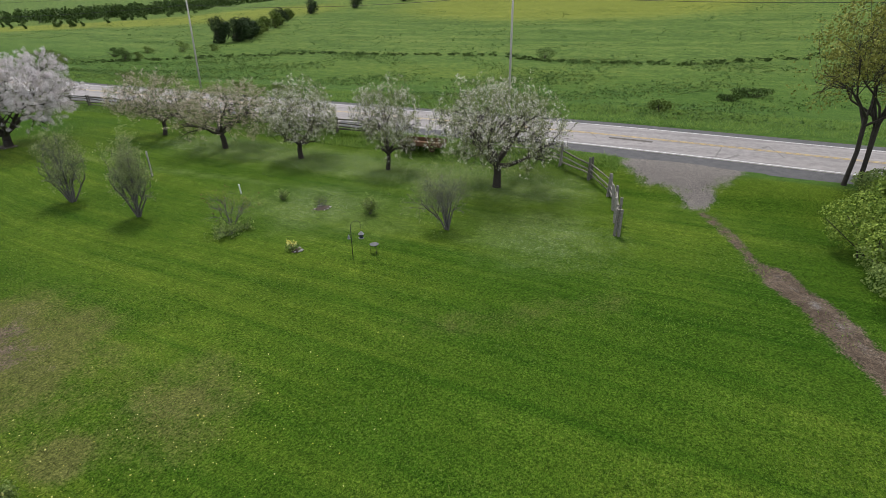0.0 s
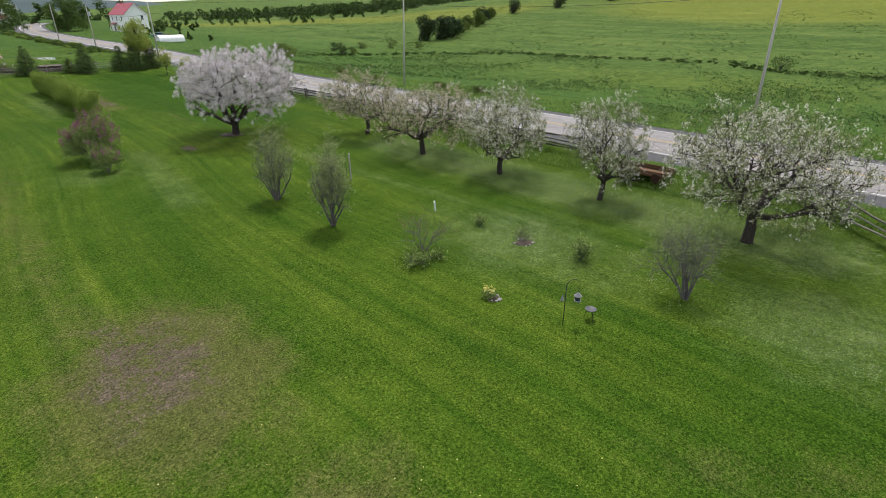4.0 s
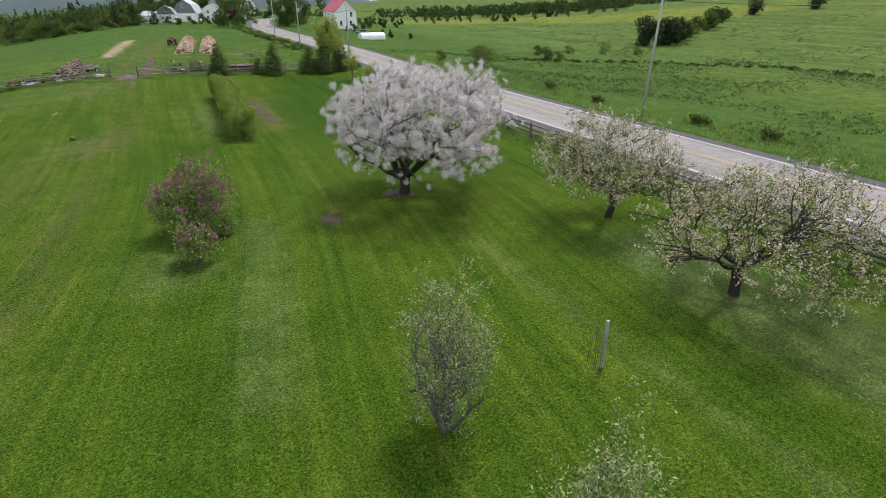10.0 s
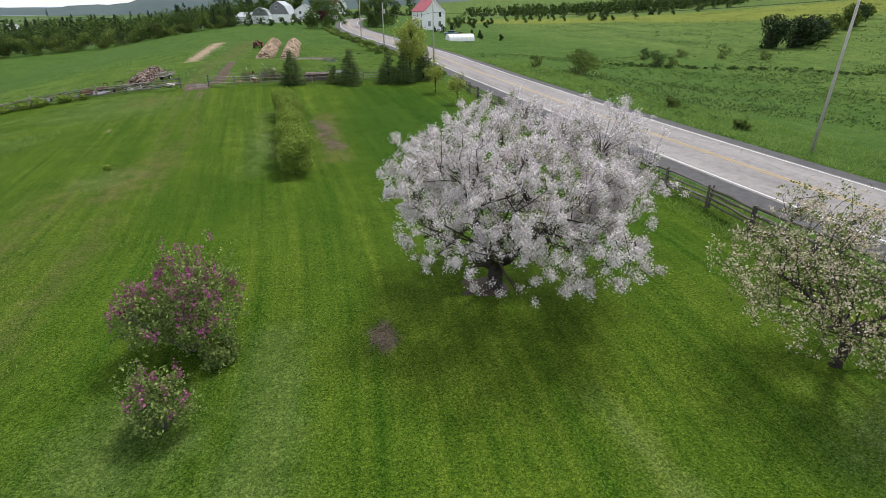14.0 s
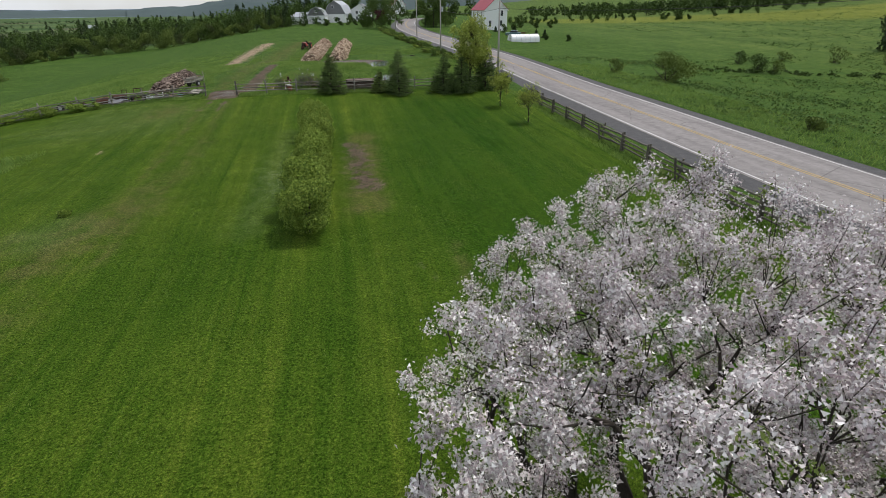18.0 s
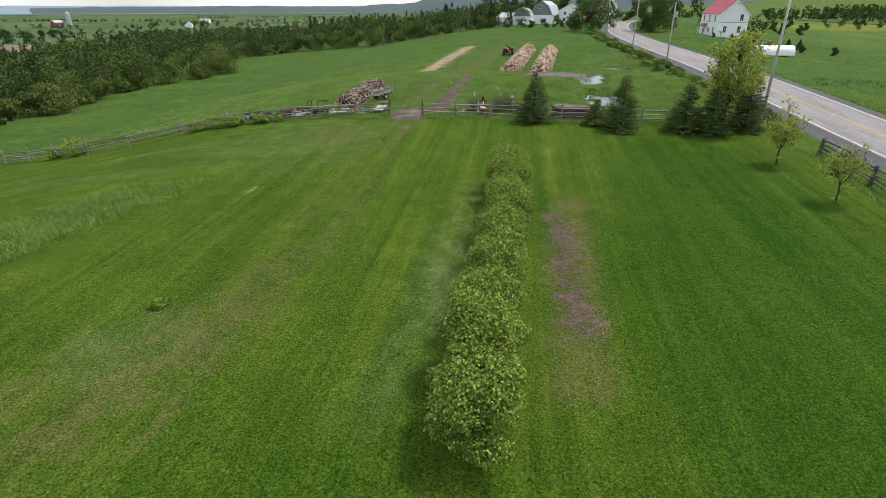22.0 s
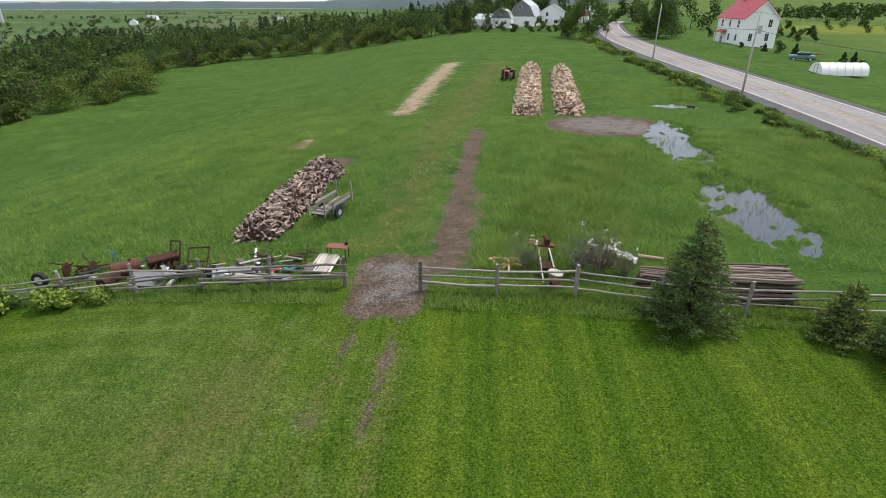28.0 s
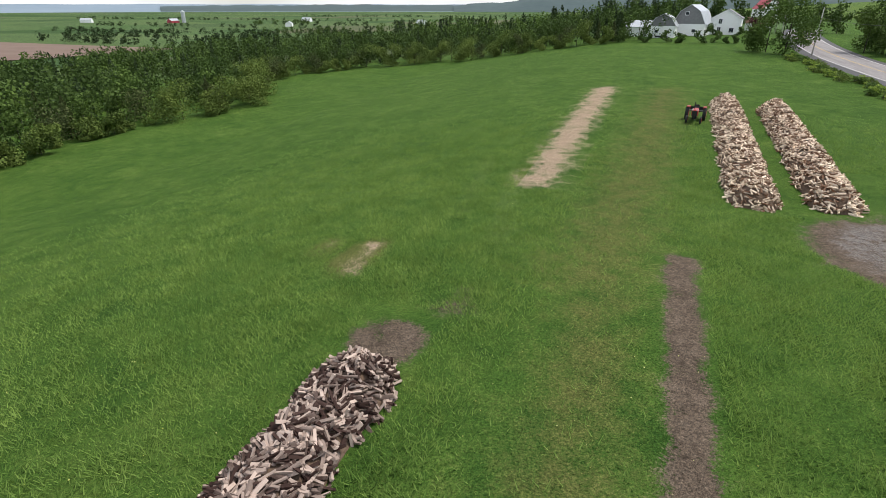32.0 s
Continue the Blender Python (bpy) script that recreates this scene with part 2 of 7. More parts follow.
def cards(points, size, rng, flat=0.0, aspect=0.6, spread=0.35, out=None, loose=0.55, petal=False):
    """Small pointed leaves at the points, turned at random, or facing roughly along out."""
    n = len(points)
    if out is None:
        d = rng.normal(size=(n, 3))
        d[:, 2] *= 1 - flat
        d /= np.linalg.norm(d, axis=1, keepdims=True)
        e = rng.normal(size=(n, 3))
    else:
        o = out / (np.linalg.norm(out, axis=1, keepdims=True) + 1e-9) + rng.normal(size=(n, 3)) * loose
        o /= np.linalg.norm(o, axis=1, keepdims=True)
        d = np.cross(o, rng.normal(size=(n, 3)))
        d /= np.linalg.norm(d, axis=1, keepdims=True)
        e = np.cross(o, d)
    e = e - (e * d).sum(1, keepdims=True) * d
    e /= np.linalg.norm(e, axis=1, keepdims=True)
    s = size * (1 + spread * rng.uniform(-1, 1, n))[:, None]
    bend = np.cross(d, e) * s * 0.18
    v = np.stack([points - d * s / 2, points + e * s * aspect / 2 + bend, points + d * s / 2, points - e * s * aspect / 2 + bend], 1).reshape(-1, 3)
    if petal:
        return v.reshape(n, 4, 3)[:, :3].reshape(-1, 3), np.arange(3 * n).reshape(n, 3)
    return v, np.arange(4 * n).reshape(n, 4)


# ---- the lie of the land ----
def smooth_step(a, b, x):
    t = np.clip((x - a) / (b - a), 0, 1)
    return t * t * (3 - 2 * t)


def profile(y, stations, k=3.0):
    """A soft line through a few stations."""
    ys, zs = [s[0] for s in stations], [s[1] for s in stations]
    return sum(w * np.interp(y + o * k, ys, zs) for o, w in ((-2, 1), (-1, 2), (0, 3), (1, 2), (2, 1))) / 9


LAWN = [(-400, 0.4), (25, 0.5), (40, 0.75), (60, 0.9), (78, 1.3), (95, 2.0), (108, 2.5), (122, 2.6), (133, 1.8), (153, 2.3), (190, 3.0), (262, 4.3), (400, 5), (900, -8)]
ROAD = [(-400, 3), (-40, 1.8), (0, 1.6), (20, 1.2), (70, 1.0), (100, 1.2), (130, 2.0), (185, 2.9), (262, 4.2), (400, 5.5), (900, -5)]
CENTRE = [(-400, -60), (-60, 30.5), (-12, 34.6), (0, 36.2), (20, 38.0), (60, 38.3), (96, 38.8), (130, 38.0), (160, 36.5), (185, 34.5), (222, 33.0), (257, 35.5), (300, 42), (330, 50), (420, 75), (900, 210)]


POOLS = [(17.2, 119.4, 1.9, 4.6, 2.30), (18.6, 126.6, 1.5, 3.8, 1.9), (17.5, 106.3, 1.9, 4.6, 2.14), (22.8, 139.6, 2.4, 1.3, 1.85)]   # x, y, reach, level


def road_x(y):
    return profile(np.asarray(y, float), CENTRE, 8.0)


def land(x, y, cut=True):
    x, y = np.asarray(x, float), np.asarray(y, float)
    u = x - road_x(y)
    left = np.maximum(4 - x, 0)
    fall = 0.003 * np.minimum(left, 30) ** 2 + 0.18 * np.clip(left - 30, 0, 30) + 0.05 * np.clip(left - 60, 0, 260)
    z = profile(y, LAWN) - fall
    z = z + (profile(y, ROAD) - z) * smooth_step(-10.5, -6.8, u)
    d = np.maximum(u - 6, 0)
    e = np.maximum(d - 40, 0)
    hill = np.where(e < 220, 0.00042 * e ** 2, 0.00042 * 220 ** 2 + 0.14 * (e - 220)) * (1 - 0.6 * smooth_step(120, 420, y))
    z = z - 1.9 * smooth_step(0, 28, d) + 1.4 * smooth_step(55, 0, np.abs(y - 208)) * smooth_step(2, 12, d) * smooth_step(60, 30, d) + hill
    z = np.maximum(z, -24 + 0 * z)
    for cx, cy, rx, ry, level in POOLS:
        q = np.hypot((x - cx) / rx, (y - cy) / ry) + 0.22 * np.sin(x * 2.3 + 1.7 * np.sin(y * 0.9)) + 0.16 * np.sin(y * 3.1 + np.sin(x * 4.1)) + 0.2 * np.sin(x * 6.1 + 2 * np.sin(y * 2.1)) * np.sin(y * 5.3 + 2 * np.sin(x * 3.3)) + 0.22 * np.sin(x * 1.9 + 2.2 * np.sin(y * 1.7)) * np.sin(y * 2.3 + 1.4 * np.sin(x * 2.9))
        z = z + (level - 0.07 - z) * smooth_step(1.45, 0.75, q)
    if cut:
        z = z - 0.35 * smooth_step(5.6, 4.6, np.abs(u))
    return z


def ground_z(x, y):
    return float(land(x, y, False))


def lines(fine, step, mid, mid_step, far):
    """Grid lines: fine inside, then coarser and coarser outwards."""
    a = np.arange(fine[0], fine[1] + 1e-6, step)
    lo, hi = np.arange(fine[0] - mid_step, mid[0], -mid_step)[::-1], np.arange(fine[1] + mid_step, mid[1], mid_step)
    grow = np.cumsum(mid_step * 1.22 ** np.arange(1, 60))
    grow = grow[grow < far]
    return np.concatenate([(lo[0] - grow)[::-1], lo, a, hi, hi[-1] + grow])


gx, gy = lines((-30, 46), 0.5, (-75, 95), 1.3, 30000), lines((-16, 150), 0.5, (-60, 300), 1.5, 30000)
gx, gy = np.unique(np.concatenate([gx, np.arange(12.25, 27, 0.5)])), np.unique(np.concatenate([gy, np.arange(98.25, 142, 0.5)]))
GX, GY = np.meshgrid(gx, gy)
GZ = land(GX, GY)
GZ = GZ + 0.03 * np.sin(GX * 0.9 + 0.7 * np.sin(GY * 0.5)) * np.sin(GY * 0.7 + np.sin(GX * 0.4))
nx, ny = len(gx), len(gy)
k = (np.arange(ny - 1)[:, None] * nx + np.arange(nx - 1)[None]).ravel()
ground_me = fast_mesh("ground", np.stack([GX, GY, GZ], -1).reshape(-1, 3), np.stack([k, k + 1, k + nx + 1, k + nx], 1))


def strip(a, b, width, edge=0.6, bow=0.0):
    """How much of a ground point lies in a strip from a to b (0 to 1, soft at the edge)."""
    ax, ay, bx, by = *a, *b
    dx, dy = bx - ax, by - ay
    length = math.hypot(dx, dy)
    s = ((GX - ax) * dx + (GY - ay) * dy) / length
    t = ((GX - ax) * -dy + (GY - ay) * dx) / length - bow * np.sin(np.clip(s / length, 0, 1) * math.pi)
    t = t + 0.06 * min(width, 1.5) * (np.sin(s * 1.3) + 0.7 * np.sin(s * 3.1 + 1) + 0.5 * np.sin(s * 5.7)) * 0.6
    return smooth_step(width / 2 + edge, width / 2 - edge, np.abs(t)) * smooth_step(-edge, edge, s) * smooth_step(length + edge, length - edge, s)


def blot(c, r, edge=0.5, squash=1.0, turn=0.0):
    dx, dy = GX - c[0], GY - c[1]
    p, q = dx * math.cos(turn) + dy * math.sin(turn), (-dx * math.sin(turn) + dy * math.cos(turn)) / squash
    return smooth_step(r * (1 + edge), r * (1 - edge), np.hypot(p, q))


def attribute(name, values):
    a = ground_me.attributes.new(name, "FLOAT", "POINT")
    a.data.foreach_set("value", np.clip(values, 0, 1).astype(np.float32).ravel())


U = GX - road_x(GY)
meadow = np.maximum.reduce([smooth_step(96.0, 97.5, GY), smooth_step(-6.9, -6.3, U), smooth_step(-42, -50, GX - 0.15 * (GY - 60)), smooth_step(-9, -13, GX - 3) * smooth_step(70, 60, GY) * 0])
attribute("meadow", meadow)
dirt = np.maximum.reduce([
    0.55 * strip((13.1, 64), (12.3, 75.5), 1.7, 1.0), 0.8 * strip((1.6, 97), (1.9, 122.8), 1.3, 0.7), strip((-0.35, 94.0), (-0.3, 98.6), 2.9, 0.5), 0.6 * strip((-1.3, 88), (-0.9, 94.5), 0.5, 0.5), 0.6 * strip((0.5, 88), (0.4, 94.5), 0.5, 0.5),
    0.9 * blot((11.5, 126.6), 3.6, 0.5, 1.4), 0.9 * blot((14.6, 127.2), 4.2, 0.45, 1.4), 0.7 * blot((-7.7, 112.6), 1.5, 0.5), 0.4 * blot((-6.2, 115.6), 1.3, 0.8), blot((-83, 127), 4, 0.5), 0.7 * blot((-75.4, 136), 2, 0.7), 0.45 * blot((1.4, 13.6), 2.2, 0.8, 1.7, 0.1), 0.5 * blot((1.9, 11.5), 0.7, 0.8), 0.42 * blot((0.9, 16.6), 0.8, 0.8), 0.6 * blot((12.4, 40.0), 0.6, 0.8, 1.6), 0.3 * strip((14.6, 56), (15.6, 51), 0.3, 0.4), 0.85 * strip((24.8, -6.9), (18.0, -9.8), 0.5, 0.5), strip((19.0, -9.6), (6.0, -15.4), 1.25, 0.6), 0.62 * strip((2.6, 97), (2.6, 107), 1.0, 0.8)])
attribute("dirt", dirt)
gravel = np.maximum.reduce([blot((29.6, -5.4), 2.6, 0.5, 1.2), 0.8 * strip((29, -5.6), (25.0, -6.9), 1.6, 1.1), 0.5 * strip((18.5, -10.0), (6.0, -15.6), 0.5, 0.4), 0.45 * strip((-0.4, 94.3), (-0.3, 98.2), 2.6, 0.7), 0.5 * blot((13.4, 127), 4.6, 0.4, 1.1)])
attribute("gravel", gravel)
attribute("straw", np.maximum.reduce([0.64 * strip((-6.8, 132.2), (-5.4, 177), 3.2, 2.3), 0.5 * strip((-11.8, 116.8), (-12.2, 121.2), 0.9, 0.7), 0.4 * strip((-14.5, 117.6), (-14.5, 120.9), 0.45, 0.6), 0.6 * strip((-4.85, 75.8), (-4.95, 77.3), 0.3, 0.4)]))
dry = np.maximum.reduce([
    0.5 * strip((-0.2, 6), (0.6, 56), 1.6, 2.4), 0.45 * strip((-4.4, 6), (-3.0, 62), 3.0, 3.0), 0.5 * strip((-1.2, 60), (2.6, 72), 1.8, 2.0), 0.55 * strip((2.0, 57), (2.2, 78), 0.5, 0.8), 0.4 * blot((-4.2, 89), 2.4, 0.8, 1.6), 0.5 * strip((-1.0, 56), (2.0, 66), 3, 2), 0.7 * blot((1.6, 13.0), 3.2, 0.8, 1.5), 0.8 * strip((2.7, 6.6), (3.2, 3.8), 0.35, 0.4), 0.7 * blot((0.1, 6.2), 0.8, 0.8), 0.5 * strip((0.6, 62), (-1.4, 94), 0.7, 0.7), 0.5 * strip((2.3, 62), (0.6, 94), 0.7, 0.7),
    0.5 * strip((15.9, 48), (16.4, 57.5), 0.5, 0.8), 0.45 * blot((2.8, 5.2), 2.2, 0.9), 0.35 * strip((8, 2), (14, -5), 1.6, 1.4), 0.5 * strip((12.9, 61), (13.1, 78), 2.4, 1.0),
    0.5 * strip((-1.2, 97), (-1.0, 132), 3.4, 3.0), 0.52 * strip((-1.8, 116), (2.6, 178), 5.5, 4.4), 0.5 * strip((8.5, 100), (9.5, 108), 2.4, 1.8), 0.55 * strip((-1.0, 84), (-0.8, 91), 0.5, 0.5), 0.6 * blot((-12.2, 119), 1.2, 0.5, 2.0), 0.5 * blot((-14.6, 119.5), 0.9, 0.5, 2.0), 0.5 * blot((9.0, 103.5), 2.2, 0.8, 1.6)])
attribute("dry", dry)
attribute("hill", smooth_step(25, 90, U))
attribute("bloom", np.maximum.reduce([0.8 * blot((150, 290), 60, 0.7, 0.5, -0.7), 0.9 * blot((205, 225), 60, 0.7, 0.5, -0.8), 0.8 * blot((250, 60), 40, 0.7, 2.0), 0.3 * blot((90, 40), 16, 0.9, 2.5)]))
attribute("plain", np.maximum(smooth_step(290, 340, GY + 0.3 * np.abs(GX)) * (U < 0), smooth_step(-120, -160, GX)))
attribute("clover", np.maximum.reduce([0.75 * strip((25.0, -1), (25.0, 33), 4.5, 2.6), 0.5 * blot((17.5, 12), 3, 0.8), 0.45 * blot((18, -1), 3, 0.8), 0.6 * blot((26.5, 5), 3.4, 0.7), 0.5 * blot((8.5, 68), 1.6, 0.7, 3)]))

# the lines of the mower: metres across them, along the garden and along the slope beside it
BEND = [(-60, 0.6), (8, 0.4), (19, 0.0), (25, 0.1), (32, 0.9), (39, 2.0), (50, 2.3), (64, 1.6), (80, 0.9), (96, 0.2), (130, 0.0)]
a = ground_me.attributes.new("run", "FLOAT_VECTOR", "POINT")
side = smooth_step(-6, -11, GX - 0.12 * (GY - 70)) * smooth_step(52, 66, GY)
a.data.foreach_set("vector", np.stack([GX - profile(GY, BEND), GY * 0.045, 0 * GX], -1).astype(np.float32).ravel())
a = ground_me.attributes.new("along_slope", "FLOAT_VECTOR", "POINT")
a.data.foreach_set("vector", np.stack([GY - 0.12 * GX + 2.5 * np.sin(GX * 0.12), GX * 0.06, 0 * GX + 9], -1).astype(np.float32).ravel())
attribute("side", side)
attribute("pale", np.maximum.reduce([0.5 * strip((7.4, 59), (7.7, 80), 1.8, 1.3), 0.8 * strip((7.6, 27), (9.2, 42), 1.6, 1.3), 0.55 * blot((5.2, 37), 2.2, 0.7), 0.7 * strip((24.6, 0), (24.8, 33), 5.0, 3.0), 0.6 * blot((-1.2, 61.5), 2.2, 0.8), 0.6 * blot((17.0, 11.5), 3.6, 0.8, 1.6), 0.55 * blot((18.5, 0.5), 3.6, 0.8),
    0.5 * strip((19.2, 14), (17.6, 36), 1.0, 0.8), 0.5 * strip((-2.2, 88), (-3.0, 80), 2.2, 1.6), 0.7 * strip((-30, 79.5), (-13, 80.8), 1.6, 1.4), 0.5 * strip((-26, 85), (-12, 87), 1.2, 1.0), 0.6 * strip((-9.5, 125), (-11.5, 140), 1.0, 0.9), 0.6 * strip((-6.0, 121), (-8.0, 131), 1.2, 0.9), 0.55 * blot((-7, 88), 7.5, 0.7), 0.45 * strip((1.9, 6.8), (2.9, 3.6), 0.6, 0.5), 0.45 * strip((-0.7, 6.1), (0.5, 5.5), 0.7, 0.5)]))
attribute("deep", np.maximum.reduce([0.6 * strip((5.0, 10), (5.8, 40), 2.2, 1.2), 0.5 * strip((11.2, 50), (11.6, 60), 2.2, 1.2), 0.6 * blot((5.4, 56), 3.4, 0.7, 1.5), 0.95 * strip((20.8, 44), (21.2, 90), 10.5, 3.5), 0.6 * strip((-14.5, 62), (-13.0, 76), 5.0, 2.2), 0.5 * strip((20.5, 12), (20.0, 34), 2.2, 1.4), 0.6 * strip((26.5, -9.6), (18.5, -13.6), 2.6, 1.4), 0.4 * strip((-4, 95), (-22, 92.6), 0.9, 0.6), 0.4 * strip((2, 94.9), (24, 94.2), 0.9, 0.6), 0.7 * blot((11, -4), 6.5, 0.6), 0.6 * blot((4, -2), 5, 0.7), 0.8 * blot((16, -14), 7, 0.4), 0.7 * strip((-36, 150), (-8, 143), 0.5, 0.6), 0.5 * strip((-34, 128), (-18, 124), 0.6, 0.8), 0.4 * strip((6.5, 100), (12.5, 114), 5.0, 2.4)]))

gm, n, l, b = material("grassland", 0.9)
v = place_vec(n)


def att(name):
    a = n.new("ShaderNodeAttribute")
    a.attribute_name = name
    return a.outputs["Fac"]


b.inputs["Specular IOR Level"].default_value = 0.03
wob = noise_node(n, l, v, 0.9, 5, 0.65)
fine = noise_node(n, l, v, 14, 5, 0.75)
broad = noise_node(n, l, v, 0.13, 3, 0.55)
patchy = noise_node(n, l, v, 0.38, 4, 0.6, 0.6)
# mowing lines


def lines_of(name, across, along, detail, shift=0.0):
    m = n.new("ShaderNodeMapping")
    m.inputs["Scale"].default_value, m.inputs["Location"].default_value = (across, along, 1), (0, 0, shift)
    a = n.new("ShaderNodeAttribute")
    a.attribute_name = name
    l.new(a.outputs["Vector"], m.inputs["Vector"])
    return noise_node(n, l, m.outputs[0], 1.0, detail, 0.6, 0.25)


def blended(a, b, fac):
    """a where fac is 0, b where it is 1."""
    return maths(n, l, "ADD", maths(n, l, "MULTIPLY", a, maths(n, l, "SUBTRACT", 1.0, fac)), maths(n, l, "MULTIPLY", b, fac))


mow = blended(lines_of("run", 0.75, 0.8, 3), lines_of("along_slope", 0.7, 1.0, 3), att("side"))
thin = blended(lines_of("run", 2.5, 1.2, 3, 4.0), lines_of("along_slope", 2.0, 1.5, 3, 4.0), att("side"))


def blend(*terms):
    """A weighted sum of noises."""
    f = None
    for x, w in terms:
        t = maths(n, l, "MULTIPLY", x, w)
        f = t if f is None else maths(n, l, "ADD", f, t)
    return f


lawn_f = blend((fine, 0.68), (wob, 0.1), (thin, 0.1), (patchy, 0.12))
lawn_c = ramp(n, l, lawn_f, [(0.36, (0.030, 0.070, 0.008)), (0.5, (0.092, 0.160, 0.017)), (0.63, (0.200, 0.262, 0.042))])
mead_f = blend((fine, 0.46), (wob, 0.24), (broad, 0.12), (patchy, 0.18))
mead_c = ramp(n, l, mead_f, [(0.36, (0.030, 0.080, 0.020)), (0.5, (0.090, 0.168, 0.036)), (0.63, (0.186, 0.255, 0.070))])
lush = ramp(n, l, blend((mow, 0.48), (thin, 0.3), (noise_node(n, l, v, 0.08, 3, 0.6, 0.8), 0.22)), [(0.36, (0.62, 0.79, 0.66)), (0.5, (0.98, 1.0, 0.95)), (0.64, (1.36, 1.2, 1.24))])
lawn_c = mixed(n, l, 1.0, lawn_c, lush, "MULTIPLY")
col = mixed(n, l, att("meadow"), lawn_c, mead_c)
col = mixed(n, l, maths(n, l, "MULTIPLY", att("deep"), blend((patchy, 0.9), (thin, 0.6))), col, mixed(n, l, 1.0, col, (0.4, 0.64, 0.5), "MULTIPLY"))
contour = n.new("ShaderNodeMapping")
contour.inputs["Scale"].default_value = (0.12, 0.02, 1)
contour.inputs["Rotation"].default_value = (0, 0, -0.35)
l.new(v, contour.inputs["Vector"])
hill_f = blend((noise_node(n, l, contour.outputs[0], 1.0, 6, 0.7), 0.36), (patchy, 0.2), (wob, 0.26), (noise_node(n, l, v, 3.2, 4, 0.7), 0.18))
hill_c = ramp(n, l, hill_f, [(0.39, (0.036, 0.074, 0.018)), (0.5, (0.086, 0.138, 0.031)), (0.6, (0.162, 0.202, 0.055))])
col = mixed(n, l, maths(n, l, "MULTIPLY", att("hill"), 0.85), col, hill_c)
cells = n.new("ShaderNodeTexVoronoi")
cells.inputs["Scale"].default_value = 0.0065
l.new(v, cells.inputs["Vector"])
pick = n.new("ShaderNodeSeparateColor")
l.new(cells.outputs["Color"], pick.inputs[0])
# far fields: haze put into the colour, paler and bluer than the lawn
hazed_field_c = ramp(n, l, pick.outputs[0], [(0.0, (0.046, 0.088, 0.03)), (0.35, (0.074, 0.128, 0.045)), (0.65, (0.10, 0.145, 0.058)), (0.85, (0.058, 0.106, 0.038)), (1.0, (0.125, 0.125, 0.078))])
col = mixed(n, l, att("plain"), col, hazed_field_c)


def edged(mask, soft=2.2):
    """A mask with a ragged edge."""
    x = maths(n, l, "ADD", maths(n, l, "MULTIPLY", maths(n, l, "SUBTRACT", wob, 0.5), 1.5), maths(n, l, "MULTIPLY", maths(n, l, "SUBTRACT", fine, 0.5), 1.7))
    y = maths(n, l, "ADD", att(mask), maths(n, l, "MULTIPLY", x, 0.9))
    c = n.new("ShaderNodeClamp")
    l.new(maths(n, l, "MULTIPLY_ADD", maths(n, l, "SUBTRACT", y, 0.5), soft, 0.5), c.inputs[0])
    m = n.new("ShaderNodeMath")
    m.operation, m.use_clamp = "MULTIPLY", True
    l.new(c.outputs[0], m.inputs[0])
    l.new(maths(n, l, "MULTIPLY", att(mask), 4.0), m.inputs[1])
    return m.outputs[0]


pale_c = ramp(n, l, blend((fine, 0.6), (wob, 0.4)), [(0.36, (0.085, 0.125, 0.048)), (0.5, (0.155, 0.215, 0.075)), (0.64, (0.27, 0.33, 0.14))])
col = mixed(n, l, maths(n, l, "MULTIPLY", edged("pale", 1.0), blend((patchy, 0.45), (mow, 0.35))), col, pale_c)
dry_c = ramp(n, l, fine, [(0.3, (0.10, 0.095, 0.032)), (0.7, (0.27, 0.235, 0.105))])
col = mixed(n, l, maths(n, l, "MULTIPLY", edged("dry", 1.4), 0.66), col, dry_c)
spots = n.new("ShaderNodeTexVoronoi")
spots.inputs["Scale"].default_value = 24
l.new(v, spots.inputs["Vector"])
clov = maths(n, l, "MULTIPLY", maths(n, l, "LESS_THAN", spots.outputs["Distance"], 0.27), edged("clover", 1.0))
col = mixed(n, l, maths(n, l, "MULTIPLY", clov, 0.85), col, (0.55, 0.58, 0.5))
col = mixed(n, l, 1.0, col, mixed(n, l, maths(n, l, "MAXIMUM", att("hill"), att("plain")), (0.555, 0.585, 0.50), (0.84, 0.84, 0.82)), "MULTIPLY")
col = mixed(n, l, edged("straw"), col, ramp(n, l, fine, [(0.36, (0.13, 0.09, 0.06)), (0.64, (0.44, 0.34, 0.25))]))
col = mixed(n, l, edged("dirt", 3.0), col, ramp(n, l, blend((fine, 0.5), (wob, 0.25), (noise_node(n, l, v, 4, 4, 0.7), 0.25)), [(0.36, (0.040, 0.029, 0.022)), (0.5, (0.094, 0.072, 0.055)), (0.64, (0.175, 0.138, 0.108))]))
col = mixed(n, l, edged("gravel"), col, ramp(n, l, fine, [(0.3, (0.085, 0.075, 0.071)), (0.7, (0.225, 0.205, 0.196))]))
gold = maths(n, l, "MULTIPLY", edged("bloom", 1.2), 0.3)
col = mixed(n, l, gold, col, (0.27, 0.25, 0.03))
grain = blend((noise_node(n, l, v, 32, 3, 0.8), 0.55), (noise_node(n, l, v, 13, 3, 0.75), 0.35), (noise_node(n, l, v, 5, 2, 0.6), 0.1))
col = mixed(n, l, 1.0, col, ramp(n, l, grain, [(0.39, (0.30, 0.34, 0.32)), (0.5, (0.98, 0.98, 0.98)), (0.61, (1.85, 1.78, 1.7))]), "MULTIPLY")
l.new(col, b.inputs["Base Color"])
bumped(n, l, b, maths(n, l, "ADD", fine, noise_node(n, l, v, 40, 3, 0.7)), 0.6, 0.05)
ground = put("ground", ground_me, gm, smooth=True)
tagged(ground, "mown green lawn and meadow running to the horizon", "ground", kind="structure")


